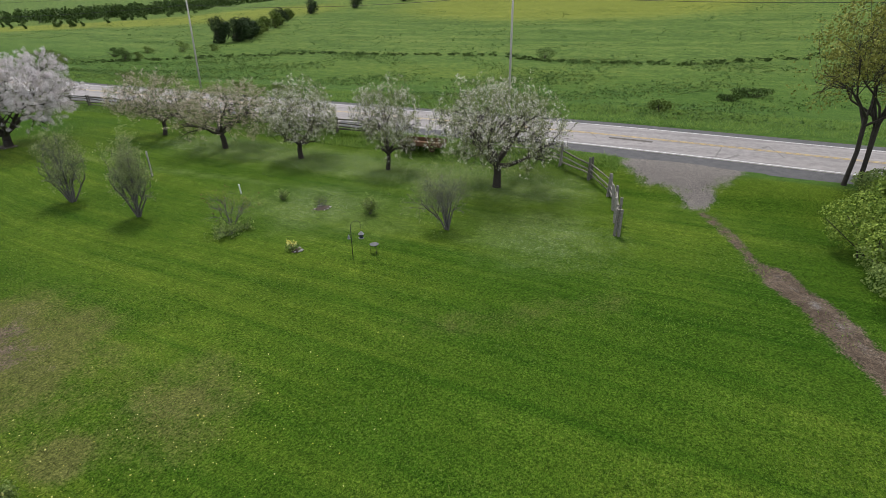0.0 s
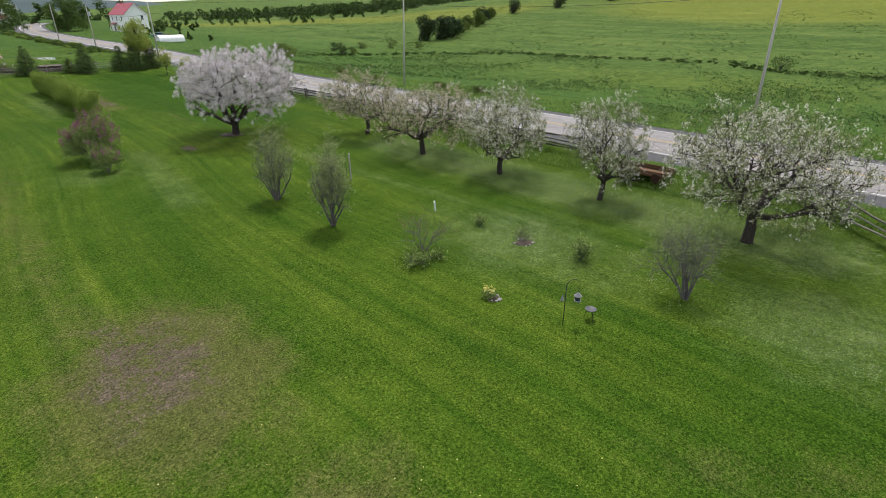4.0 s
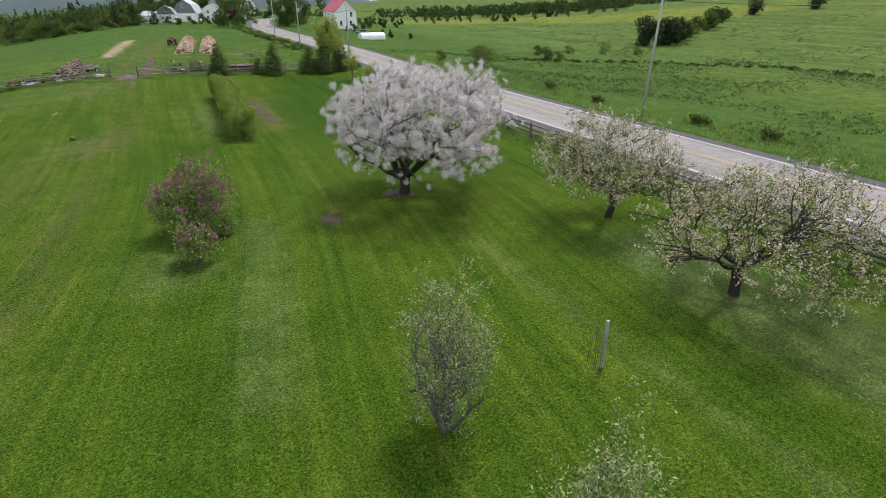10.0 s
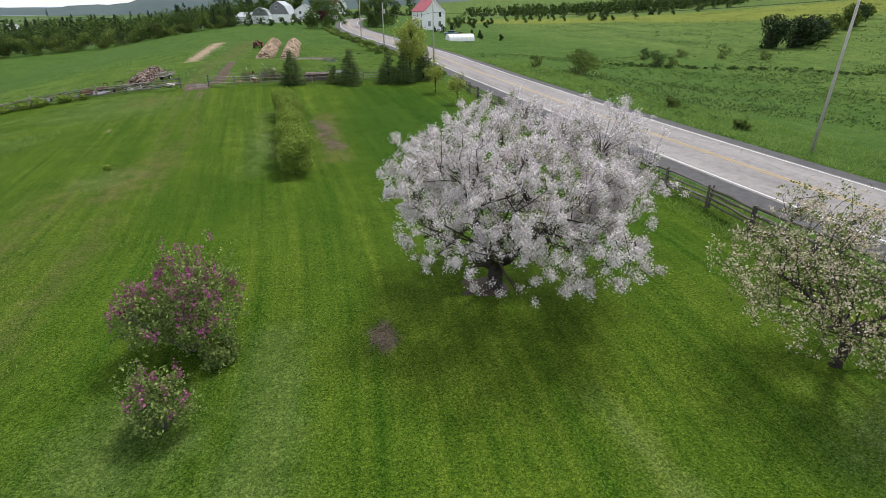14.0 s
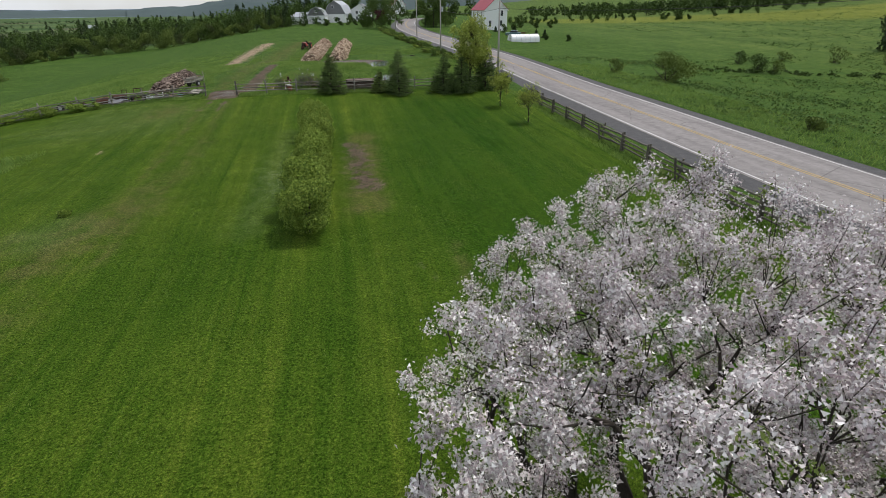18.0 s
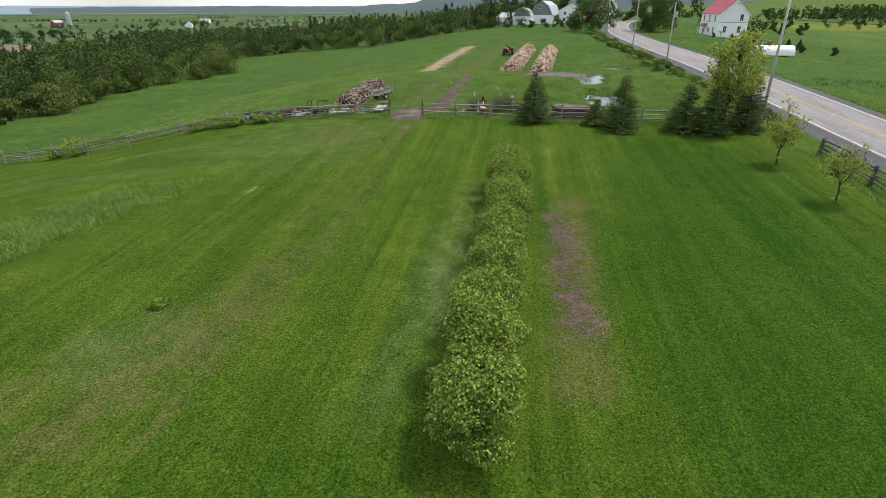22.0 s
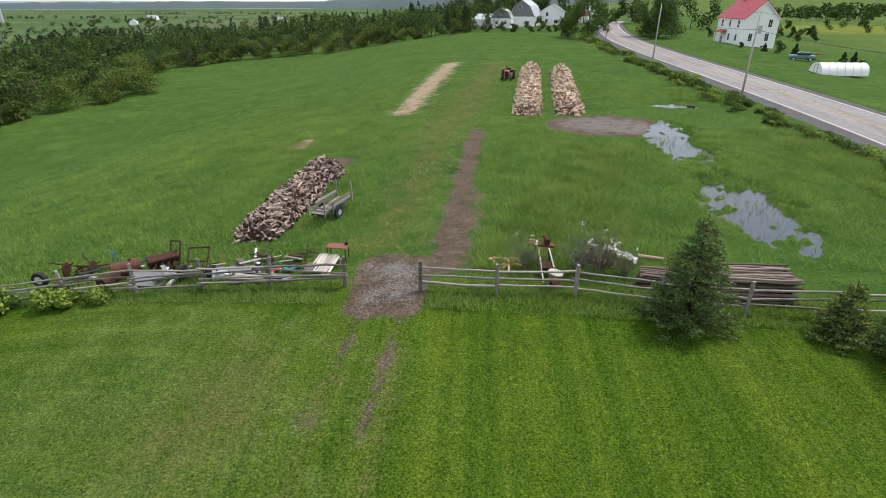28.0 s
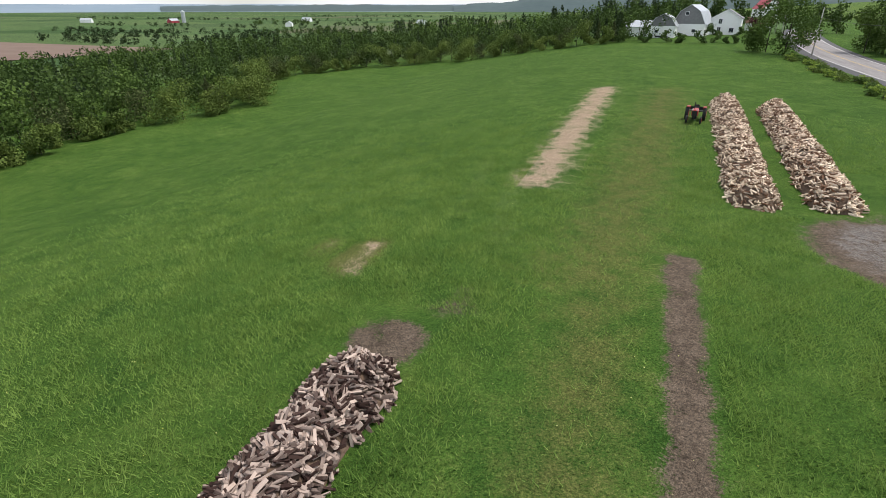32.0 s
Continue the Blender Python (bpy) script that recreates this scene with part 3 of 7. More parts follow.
# ---- the road ----
def ribbon(name, offset, width, lift, mat, y0=-150, y1=330, step=1.5, dash=None):
    ys = np.arange(y0, y1, step)
    cx = road_x(ys)
    dx = np.gradient(cx, ys)
    nrm = np.stack([np.ones_like(dx), -dx], 1) / np.sqrt(1 + dx * dx)[:, None]
    across = np.linspace(offset - width / 2, offset + width / 2, 5 if width > 1 else 2)
    rows = []
    for o in across:
        px, py = cx + nrm[:, 0] * o, ys + nrm[:, 1] * o
        rows.append(np.stack([px, py, profile(py, ROAD) + lift - 0.012 * abs(o)], 1))
    w = len(across)
    verts = np.stack(rows, 1).reshape(-1, 3)
    k = (np.arange(len(ys) - 1)[:, None] * w + np.arange(w - 1)[None]).ravel()
    return put(name, fast_mesh(name, verts, np.stack([k, k + 1, k + w + 1, k + w], 1)), mat, smooth=True)


am, n, l, b = material("worn_asphalt", 0.85)
v = place_vec(n)
sm = n.new("ShaderNodeMapping")
sm.inputs["Scale"].default_value = (0.8, 0.05, 1)
l.new(v, sm.inputs["Vector"])
f = maths(n, l, "ADD", maths(n, l, "MULTIPLY", noise_node(n, l, sm.outputs[0], 1.2, 3), 0.5), maths(n, l, "MULTIPLY", noise_node(n, l, v, 2.2, 5, 0.7), 0.5))
c = ramp(n, l, f, [(0.36, (0.17, 0.155, 0.155)), (0.64, (0.32, 0.295, 0.29))])
l.new(mixed(n, l, maths(n, l, "MULTIPLY", noise_node(n, l, v, 60, 2), 0.35), c, (0.14, 0.13, 0.13)), b.inputs["Base Color"])
crack = n.new("ShaderNodeTexVoronoi")
crack.feature = "DISTANCE_TO_EDGE"
crack.inputs["Scale"].default_value = 0.22
warp = n.new("ShaderNodeMix")
warp.data_type = "VECTOR"
warp.inputs[0].default_value = 0.12
wob_noise = n.new("ShaderNodeTexNoise")
wob_noise.inputs["Scale"].default_value = 0.8
l.new(v, wob_noise.inputs["Vector"])
l.new(v, warp.inputs[4])
l.new(wob_noise.outputs["Color"], warp.inputs[5])
l.new(warp.outputs[1], crack.inputs["Vector"])
old = b.inputs["Base Color"].links[0].from_socket
line = maths(n, l, "MULTIPLY", maths(n, l, "LESS_THAN", crack.outputs["Distance"], 0.008), maths(n, l, "GREATER_THAN", noise_node(n, l, v, 0.16, 2), 0.5))
l.new(mixed(n, l, maths(n, l, "MULTIPLY", line, 0.4), old, (0.06, 0.055, 0.05)), b.inputs["Base Color"])
bumped(n, l, b, noise_node(n, l, v, 90, 2), 0.3, 0.01)
SHOULDER = plain("gravel_shoulder", (0.05, 0.05, 0.053), (0.115, 0.112, 0.116), 2, 0.95, bump=0.7, fine=30)
LINE_WHITE = plain("worn_white_line", (0.5, 0.5, 0.5), (0.75, 0.75, 0.74), 3, 0.7)
LINE_YELLOW = plain("worn_yellow_line", (0.38, 0.27, 0.10), (0.56, 0.40, 0.15), 3, 0.7)
tagged(ribbon("road", 0.0, 7.4, 0.05, am), "worn pale grey two-lane asphalt road", "road", kind="structure")
for side, w in ((-1, 2.0), (1, 1.3)):
    tagged(ribbon("road_shoulder", side * (3.7 + w / 2), w, 0.035, SHOULDER), "grey gravel road shoulder", "road", kind="structure")
for side in (-1, 1):
    tagged(ribbon("edge_line", side * 3.42, 0.11, 0.062, LINE_WHITE), "worn white painted edge line on asphalt", "road", kind="structure")
    tagged(ribbon("centre_line", side * 0.13, 0.1, 0.062, LINE_YELLOW), "worn yellow painted centre line on asphalt", "road", kind="structure")


tagged(ribbon("road_patch", -0.9, 0.45, 0.058, plain("dark_crumbled_asphalt", (0.05, 0.045, 0.04), (0.13, 0.115, 0.105), 3, 0.95, bump=0.6), -3.2, 0.4, 0.6), "dark crumbled crack in worn asphalt", "road", kind="structure")


# ---- trees ----
def limb(segs, tips, p, d, length, r, level, rng, droop=0.0, wander=0.25, forks=3, steps=4):
    """Grows a limb with its twigs; adds its pieces to segs and the twigs' points to tips."""
    step = length / steps
    q = np.array(p, float)
    d = np.array(d, float) / np.linalg.norm(d)
    for i in range(steps):
        d = d + rng.normal(size=3) * wander
        d[2] -= droop
        d /= np.linalg.norm(d)
        e = q + d * step
        r1 = r * (0.8 if i < steps - 1 else 0.6)
        segs.append((*q, *e, r, r1))
        q, r = e, r1
        if level == 0:
            tips.append(q.copy())
        elif i >= 1 or level == 1:
            for _ in range(forks if i == steps - 1 else max(1, forks - 1)):
                s = rng.normal(size=3)
                s -= (s @ d) * d
                s /= np.linalg.norm(s)
                nd = d * rng.uniform(0.35, 0.8) + s * rng.uniform(0.6, 1.0)
                nd[2] += 0.12
                limb(segs, tips, q, nd, length * rng.uniform(0.42, 0.66), r * 0.62, level - 1, rng, droop, wander, forks, max(2, steps - 1))


def scatter(tips, n, spread, rng, per=7, tight=0.055):
    """Points in small clumps round the twigs, and the way each one faces."""
    t = np.asarray(tips)
    m = max(1, n // per)
    c = t[rng.integers(0, len(t), m)] + rng.normal(size=(m, 3)) * spread
    off = rng.normal(size=(min(n, per * m), 3)) * tight
    return np.repeat(c, per, axis=0)[:n] + off, off / np.max(tight) + (0, 0, 0.4)


def tree(name, x, y, label, category, seed, trunk_h, trunk_r, limbs, limb_len, rise, crowns, levels=2, droop=0.0, forks=3, lean=(0, 0), bark=None, group="", wander=0.22, stems=1, sides=6, squash=(1, 1, 1), crown=None, shoot=0.0, gap=None, clump=(7, 0.055), ragged=0.36):
    """crowns: (name, material, count, leaf size, spread, aspect)."""
    rng = np.random.default_rng(seed)
    segs, tips = [], []
    for s in range(stems):
        a = rng.uniform(0, 6.28)
        base = np.array([math.cos(a), math.sin(a), 0]) * (0.0 if stems == 1 else rng.uniform(0.25, 0.6))
        top = base + np.array([lean[0], lean[1], 1.0]) * trunk_h + rng.normal(size=3) * 0.06
        mid = (base + top) / 2 + rng.normal(size=3) * 0.05
        segs += [(*(base - (0, 0, 0.15)), *(base * 0.9 + mid * 0.1), trunk_r * 1.35, trunk_r), (*(base * 0.9 + mid * 0.1), *mid, trunk_r, trunk_r * 0.88), (*mid, *top, trunk_r * 0.88, trunk_r * 0.85)]
        for i in range(limbs):
            a = 6.283 * (i + rng.uniform(-0.25, 0.25)) / limbs + s
            d = np.array([math.cos(a), math.sin(a), rise * rng.uniform(0.6, 1.4)])
            start = top if i % 2 == 0 else top * 0.75 + mid * 0.25
            limb(segs, tips, start, d, limb_len * rng.uniform(0.8, 1.15), trunk_r * 0.6, levels, rng, droop, wander, forks)
    if crown:
        # twigs fill the crown out to its outline: (cx, cy, radius, foot, top, how many)
        cx, cy, rad, z0, z1, many = crown
        mid, half = np.array([cx, cy, (z0 + z1) / 2]), np.array([rad, rad, (z1 - z0) / 2])
        segs = [s for s in segs if s[6] > trunk_r * 0.3 or np.linalg.norm((np.array(s[3:6]) - mid) / half) < 1.02]
        tips = [t for t in tips if np.linalg.norm((t - mid) / half) < 1.05]
        ends = np.array([s[3:6] for s in segs])
        bumps = rng.normal(size=(9, 3))
        bumps /= np.linalg.norm(bumps, axis=1, keepdims=True)
        for _ in range(many):
            d = rng.normal(size=3)
            d /= np.linalg.norm(d)
            lump = 1.08 - ragged + ragged * max(0.0, float((bumps @ d).max()) * 3 - 2)
            p = mid + d * half * rng.uniform(0.3, 1.0) ** 0.45 * lump
            if math.hypot(p[0], p[1]) < 0.45 * rad and p[2] < z0 + 0.32 * (z1 - z0):
                continue
            e = ends[np.argmin(((ends - p + (0, 0, 0.3)) ** 2).sum(1))]
            bend = (p * 0.6 + e * 0.4) - (0, 0, shoot) + rng.normal(size=3) * 0.1
            segs += [(*e, *bend, 0.010, 0.007), (*bend, *p, 0.007, 0.003)]
            tips += [p, bend * 0.35 + p * 0.65, bend * 0.7 + p * 0.3]
    ob = thing(name, Matrix.Translation((x, y, ground_z(x, y))) @ Matrix.Diagonal((*squash, 1)), label, category, group)
    seg, tp = np.array(segs), np.array(tips)
    if gap:
        # an opening low in the crown, towards (gx, gy): half-width, foot and top
        gx, gy, wide, z0, z1 = gap

        def bare(p):
            u, t = p[:, 0] * gx + p[:, 1] * gy, -p[:, 0] * gy + p[:, 1] * gx
            return (u > -0.6) & (u < 3.3) & (np.abs(t) < wide) & (p[:, 2] > z0) & (p[:, 2] < z1)
        seg, tp = seg[~(bare(seg[:, 3:6]) & (seg[:, 6] < trunk_r * 0.16))], tp[~bare(tp)]
    thick = seg[:, 6] > trunk_r * 0.5
    for nm, sel in (("trunk", thick), ("branchwork", ~thick)):
        if sel.any():
            put(nm, fast_mesh(nm, *tubes(seg[sel], sides if nm == "trunk" else 4)), bark or BARK, ob, smooth=True)
    for nm, mat, count, size, spread, aspect in crowns:
        pts, out = scatter(tp, count, spread, rng, *clump)
        put(nm, fast_mesh(nm, *cards(pts, size, rng, aspect=aspect, out=out, loose=0.9, petal=nm == "blossom")), mat, ob)
    return ob


G = "old apple trees along the fence"
tree("apple_tree", 17.0, 42.1, "broad old apple tree covered in white and pink blossom", "tree", 11, 1.0, 0.32, 7, 3.8, 0.62,
     [("blossom", WHITE_BLOSSOM, 260000, 0.056, 0.05, 1.15), ("leaves", APPLE_LEAF, 20000, 0.06, 0.09, 0.6)], droop=0.02, group=G, crown=(1.2, -0.2, 5.6, 0.7, 7.4, 1000), gap=(-0.4, -0.92, 1.5, 0.0, 2.8), clump=(24, 0.068), ragged=0.5, wander=0.2)
tree("apple_tree", 25.3, 34.9, "gnarled low apple tree with fading blossom and brown leaves", "tree", 12, 1.2, 0.19, 6, 2.7, 0.5,
     [("leaves", APPLE_LEAF, 9500, 0.075, 0.11, 0.6), ("blossom", FADED_BLOSSOM, 13000, 0.075, 0.11, 1.1)], group=G, lean=(0.1, 0.05), droop=0.02, crown=(-0.4, 0, 3.7, 1.0, 5.4, 420))
tree("apple_tree", 24.4, 26.8, "spreading old apple tree with faded pinkish blossom", "tree", 13, 1.3, 0.22, 6, 3.1, 0.55,
     [("leaves", APPLE_LEAF, 11500, 0.075, 0.12, 0.6), ("blossom", FADED_BLOSSOM, 16000, 0.075, 0.12, 1.1)], group=G, droop=0.03, crown=(0.2, -0.2, 4.4, 0.2, 5.7, 520))
tree("apple_tree", 24.6, 19.5, "upright old apple tree with creamy white blossom", "tree", 14, 1.3, 0.2, 6, 2.6, 0.85,
     [("leaves", SPRING_LEAF, 12000, 0.085, 0.1, 0.5), ("blossom", CREAM_BLOSSOM, 9500, 0.085, 0.12, 1.0)], group=G, droop=-0.04, crown=(0.1, 0, 3.1, 1.0, 5.7, 420), shoot=0.35)
tree("apple_tree", 24.7, 12.2, "upright forked apple tree with sparse white blossom", "tree", 15, 1.3, 0.17, 6, 2.3, 1.15,
     [("leaves", SPRING_LEAF, 9000, 0.085, 0.09, 0.5), ("blossom", CREAM_BLOSSOM, 6500, 0.085, 0.11, 1.0)], group=G, droop=-0.05, crown=(0.2, 0, 2.4, 0.9, 6.1, 320), shoot=0.4)
tree("apple_tree", 24.3, 4.3, "large upright apple tree with creamy white blossom", "tree", 16, 1.4, 0.27, 7, 3.1, 0.85,
     [("leaves", SPRING_LEAF, 18000, 0.085, 0.11, 0.5), ("blossom", CREAM_BLOSSOM, 12500, 0.085, 0.13, 1.0)], group=G, droop=-0.05, crown=(-0.2, 0, 4.4, 1.1, 6.9, 640), shoot=0.45)


# ---- shrubs in the garden ----
def shrub(name, x, y, label, seed, h, w, stems, mats, bark=None, levels=1, limbs=3, group="", rise=2.2, wander=0.16, category="shrub", slim=1.0, reach=0.0, spike=(7, 0.055)):
    """An upright, many-stemmed shrub h metres tall and about w wide."""
    rng = np.random.default_rng(seed)
    segs, tips = [], []
    for s in range(stems):
        a = 6.283 * s / stems + rng.uniform(-0.4, 0.4)
        base = np.array([math.cos(a), math.sin(a), 0]) * rng.uniform(0.02, 0.12) * w * 0.5
        d = np.array([math.cos(a) * w * 0.5, math.sin(a) * w * 0.5, h]) * rng.uniform(0.5, 1.0)
        limb(segs, tips, base, d, h * rng.uniform(0.5, 0.72), 0.045 * h / 3, levels, rng, -0.02, wander, limbs)
    ob = thing(name, Matrix.Translation((x, y, ground_z(x, y) - 0.03)), label, category, group)
    segs, tips = np.array(segs) * (slim, slim, 1, slim, slim, 1, 1, 1), np.array(tips) * (slim, slim, 1)
    if reach:
        tips = tips[np.hypot(tips[:, 0], tips[:, 1]) < reach]
        segs = segs[np.hypot(segs[:, 3], segs[:, 4]) < reach]
    put("stemwork", fast_mesh("stemwork", *tubes(np.array(segs), 4)), bark or TWIG, ob, smooth=True)
    for nm, mat, count, size, spread, aspect, lo in mats:
        tp = np.array(tips)
        if lo < 0:
            far = np.linalg.norm((tp - (0, 0, h * 0.4)) * (1, 1, 1.2), axis=1)
            tp = tp[(far > np.quantile(far, -lo)) & (tp[:, 2] > h * 0.5)] * 1.02
        else:
            tp = tp[tp[:, 2] >= lo * tp[:, 2].max()]
        pts, out = scatter(tp, count, spread, rng, *(spike if lo < 0 else (7, 0.055)))
        put(nm, fast_mesh(nm, *cards(pts, size, rng, aspect=aspect, out=out, loose=0.9)), mat, ob)
    return ob


B = "grey twiggy shrubs on the lawn"
shrub("shrub", 11.6, 24.9, "tall vase-shaped twiggy shrub with sparse grey-green leaves", 31, 4.0, 2.1, 11, [("leaves", GREY_LEAF, 6500, 0.07, 0.12, 0.45, 0.1)], levels=2, group=B, slim=0.9, wander=0.18, reach=1.2)
shrub("shrub", 11.7, 19.4, "upright twiggy shrub with pale grey-green leaves on the lawn", 32, 4.1, 2.2, 11, [("leaves", GREY_LEAF, 8000, 0.07, 0.11, 0.45, 0.1)], levels=2, group=B, slim=0.7, wander=0.18, reach=1.05)
shrub("shrub", 17.0, 4.0, "nearly bare grey twiggy shrub on the lawn", 33, 3.2, 1.5, 12, [("leaves", GREY_LEAF, 4500, 0.05, 0.12, 0.45, 0.0)], levels=2, group=B, slim=0.85)
shrub("lilac_bush", 6.4, 41.0, "rounded lilac bush with dark purple blossom on a lawn", 34, 2.8, 3.2, 14, [("leaves", LILAC_LEAF, 15000, 0.09, 0.12, 0.6, 0.1), ("blossom", LILAC_BLOOM, 3600, 0.06, 0.04, 0.9, -0.72)], levels=2, slim=0.88, reach=1.9, spike=(26, (0.05, 0.05, 0.11)))
shrub("lilac_bush", 6.2, 37.5, "small lilac bush with dark purple blossom beside a larger one", 35, 1.65, 1.8, 8, [("leaves", LILAC_LEAF, 3600, 0.09, 0.11, 0.6, 0.1), ("blossom", LILAC_BLOOM, 620, 0.06, 0.04, 0.9, -0.7)], levels=2, slim=0.62, reach=0.85, spike=(26, (0.05, 0.05, 0.1)))
shrub("perennial_clump", 7.3, 40.2, "dense dark green leafy clump at the foot of a lilac", 134, 0.7, 1.5, 14, [("leaves", LILAC_LEAF, 2600, 0.11, 0.1, 0.6, 0.0)])
shrub("rose_bush", 13.0, 14.0, "leggy bare rose bush with reddish young leaves", 36, 2.0, 2.0, 6, [("leaves", BROWN_LEAF, 420, 0.06, 0.12, 0.5, 0.4)], levels=2)
shrub("shrub", 11.9, 13.2, "low spreading green shrub at the foot of a rose bush", 37, 0.9, 1.7, 10, [("leaves", LILAC_LEAF, 900, 0.1, 0.12, 0.5, 0.0)])
shrub("shrub", 12.9, 13.0, "low dark green clump beside a rose bush", 38, 0.5, 0.9, 8, [("leaves", LILAC_LEAF, 380, 0.09, 0.1, 0.5, 0.0)])
shrub("shrub", 17.0, 14.3, "small dark green shrub standing alone on the lawn", 39, 0.65, 0.6, 7, [("leaves", LILAC_LEAF, 420, 0.08, 0.07, 0.5, 0.0)])
shrub("shrub", 16.8, 11.5, "thin bare shrub in a small mulched bed", 40, 1.1, 0.8, 5, [("leaves", LILAC_LEAF, 160, 0.07, 0.08, 0.5, 0.2)])
shrub("shrub", 17.2, 11.9, "small green clump beside a thin bare shrub", 41, 0.6, 0.5, 6, [("leaves", LILAC_LEAF, 220, 0.07, 0.07, 0.5, 0.0)])
shrub("shrub", 17.2, 8.6, "rounded glossy green shrub standing on the lawn", 42, 1.05, 0.85, 9, [("leaves", LILAC_LEAF, 900, 0.09, 0.09, 0.55, 0.0)])
YELLOW_PETAL = leafy("yellow_petals", (0.5, 0.45, 0.06), (0.85, 0.82, 0.35))
WHITE_PETAL = leafy("white_petals", (0.6, 0.6, 0.55), (0.85, 0.85, 0.8))
shrub("flower_clump", 11.9, 9.1, "clump of pale yellow tulips in a small bed", 43, 0.5, 0.6, 10, [("leaves", LILAC_LEAF, 260, 0.13, 0.05, 0.3, 0.0), ("blossom", YELLOW_PETAL, 70, 0.09, 0.04, 0.8, 0.7)], category="flowers")
MULCH = plain("dark_mulch", (0.035, 0.026, 0.02), (0.12, 0.095, 0.075), 8, 0.95, bump=0.7, fine=30)


def bed(x, y, rx, ry, label, mat=None, stones=9, seed=1):
    """A small mound of earth with a few stones."""
    rng = np.random.default_rng(seed)
    ob = thing("flower_bed", Matrix.Translation((x, y, ground_z(x, y))), label, "flower bed")
    a = np.linspace(0, 6.283, 25)[:-1]
    r = 1 + 0.15 * rng.normal(size=24)
    rows = [np.stack([np.cos(a) * rx * r * f, np.sin(a) * ry * r * f, np.full(24, z)], 1) for f, z in ((1.0, -0.03), (0.8, 0.035), (0.4, 0.06), (0.02, 0.065))]
    k = np.arange(24)
    faces = np.concatenate([np.stack([k + 24 * i, (k + 1) % 24 + 24 * i, (k + 1) % 24 + 24 * (i + 1), k + 24 * (i + 1)], 1) for i in range(3)])
    put("soil", fast_mesh("soil", np.concatenate(rows), faces), mat or MULCH, ob, smooth=True)
    for i in range(stones):
        bm = bmesh.new()
        bmesh.ops.create_icosphere(bm, subdivisions=1, radius=rng.uniform(0.04, 0.08))
        for v in bm.verts:
            v.co *= rng.uniform(0.8, 1.2)
            v.co.z *= 0.6
        t = rng.uniform(0, 6.28)
        bmesh.ops.translate(bm, vec=(math.cos(t) * rx * 0.85, math.sin(t) * ry * 0.85, 0.05), verts=bm.verts)
        part("stone", bm, STONE, ob)
    return ob


STONE = plain("field_stone", (0.16, 0.15, 0.14), (0.42, 0.4, 0.38), 5, 0.9, bump=0.4, island=0.3)
bed(16.8, 11.4, 0.55, 0.45, "small round bed of dark mulch on the lawn", seed=3)
bed(11.95, 8.95, 0.28, 0.25, "small bed of dark soil with pale stones", seed=4)
bed(16.8, 42.3, 1.0, 0.9, "ring of brown earth under an apple tree", seed=5, stones=4)

# bird feeder on a crook, bird bath, stakes
WHITE_TIN = plain("pale_enamel", (0.45, 0.46, 0.48), (0.68, 0.69, 0.72), 8, 0.4)
DULL_TIN = plain("dull_grey_tin", (0.13, 0.13, 0.14), (0.28, 0.28, 0.3), 8, 0.5)
ob = thing("bird_feeder", Matrix.Translation((12.25, 6.15, ground_z(12.25, 6.15))) @ Matrix.Scale(0.92, 4), "black iron shepherd crook with a hanging lantern feeder", "bird feeder")
part("pole", rods(((0, 0, -0.1), (0, 0, 1.72), 0.016)), BLACK_METAL, ob, smooth=True)
arc = [(0.22 - 0.22 * math.cos(a), -0.12 + 0.12 * math.cos(a), 1.68 + 0.2 * math.sin(a)) for a in np.linspace(0, math.pi * 0.95, 9)]
part("crook", rods(*[(p, q, 0.012) for p, q in zip(arc, arc[1:])]), BLACK_METAL, ob, smooth=True)
part("hook", rods(((0, 0, 1.3), (-0.1, 0.04, 1.27), 0.009), ((-0.1, 0.04, 1.27), (-0.12, 0.05, 1.33), 0.009)), BLACK_METAL, ob)
hang = part("lantern", rods(((0.44, -0.24, 1.0), (0.44, -0.24, 1.18), 0.10, 0.09), sides=10), GLASS_DARK, ob)
part("roof", rods(((0.44, -0.24, 1.18), (0.44, -0.24, 1.31), 0.15, 0.02), sides=12), DULL_TIN, hang, "grey conical roof")
part("tray", rods(((0.44, -0.24, 0.97), (0.44, -0.24, 1.0), 0.13, 0.13), sides=12), DULL_TIN, hang)
part("hanger", rods(((0.44, -0.24, 1.31), (0.44, -0.24, 1.68), 0.005)), BLACK_METAL, hang)
part("bell", rods(((-0.12, 0.05, 1.1), (-0.12, 0.05, 1.28), 0.07, 0.02), sides=10), DULL_TIN, ob, "small grey bell feeder")
ob = thing("bird_bath", Matrix.Translation((13.3, 5.75, ground_z(13.3, 5.75))) @ Matrix.Scale(0.82, 4), "round dark grey bird bath dish on slender iron legs", "bird bath")
bm = bmesh.new()
rows = [(0.02, 0.40), (0.2, 0.42), (0.25, 0.47), (0.24, 0.475), (0.19, 0.44), (0.02, 0.43)]
rings = [[bm.verts.new((math.cos(a) * r, math.sin(a) * r, z)) for a in np.linspace(0, 6.283, 17)[:-1]] for r, z in rows]
for p, q in zip(rings, rings[1:]):
    for i in range(16):
        bm.faces.new((p[i], p[(i + 1) % 16], q[(i + 1) % 16], q[i]))
part("dish", bm, plain("grey_dish", (0.05, 0.05, 0.055), (0.12, 0.12, 0.13), 6, 0.5), ob, smooth=True)
for i in range(3):
    a = 2.09 * i
    part("leg", rods(((math.cos(a) * 0.26, math.sin(a) * 0.26, -0.05), (math.cos(a) * 0.14, math.sin(a) * 0.14, 0.42), 0.011)), BLACK_METAL, ob)
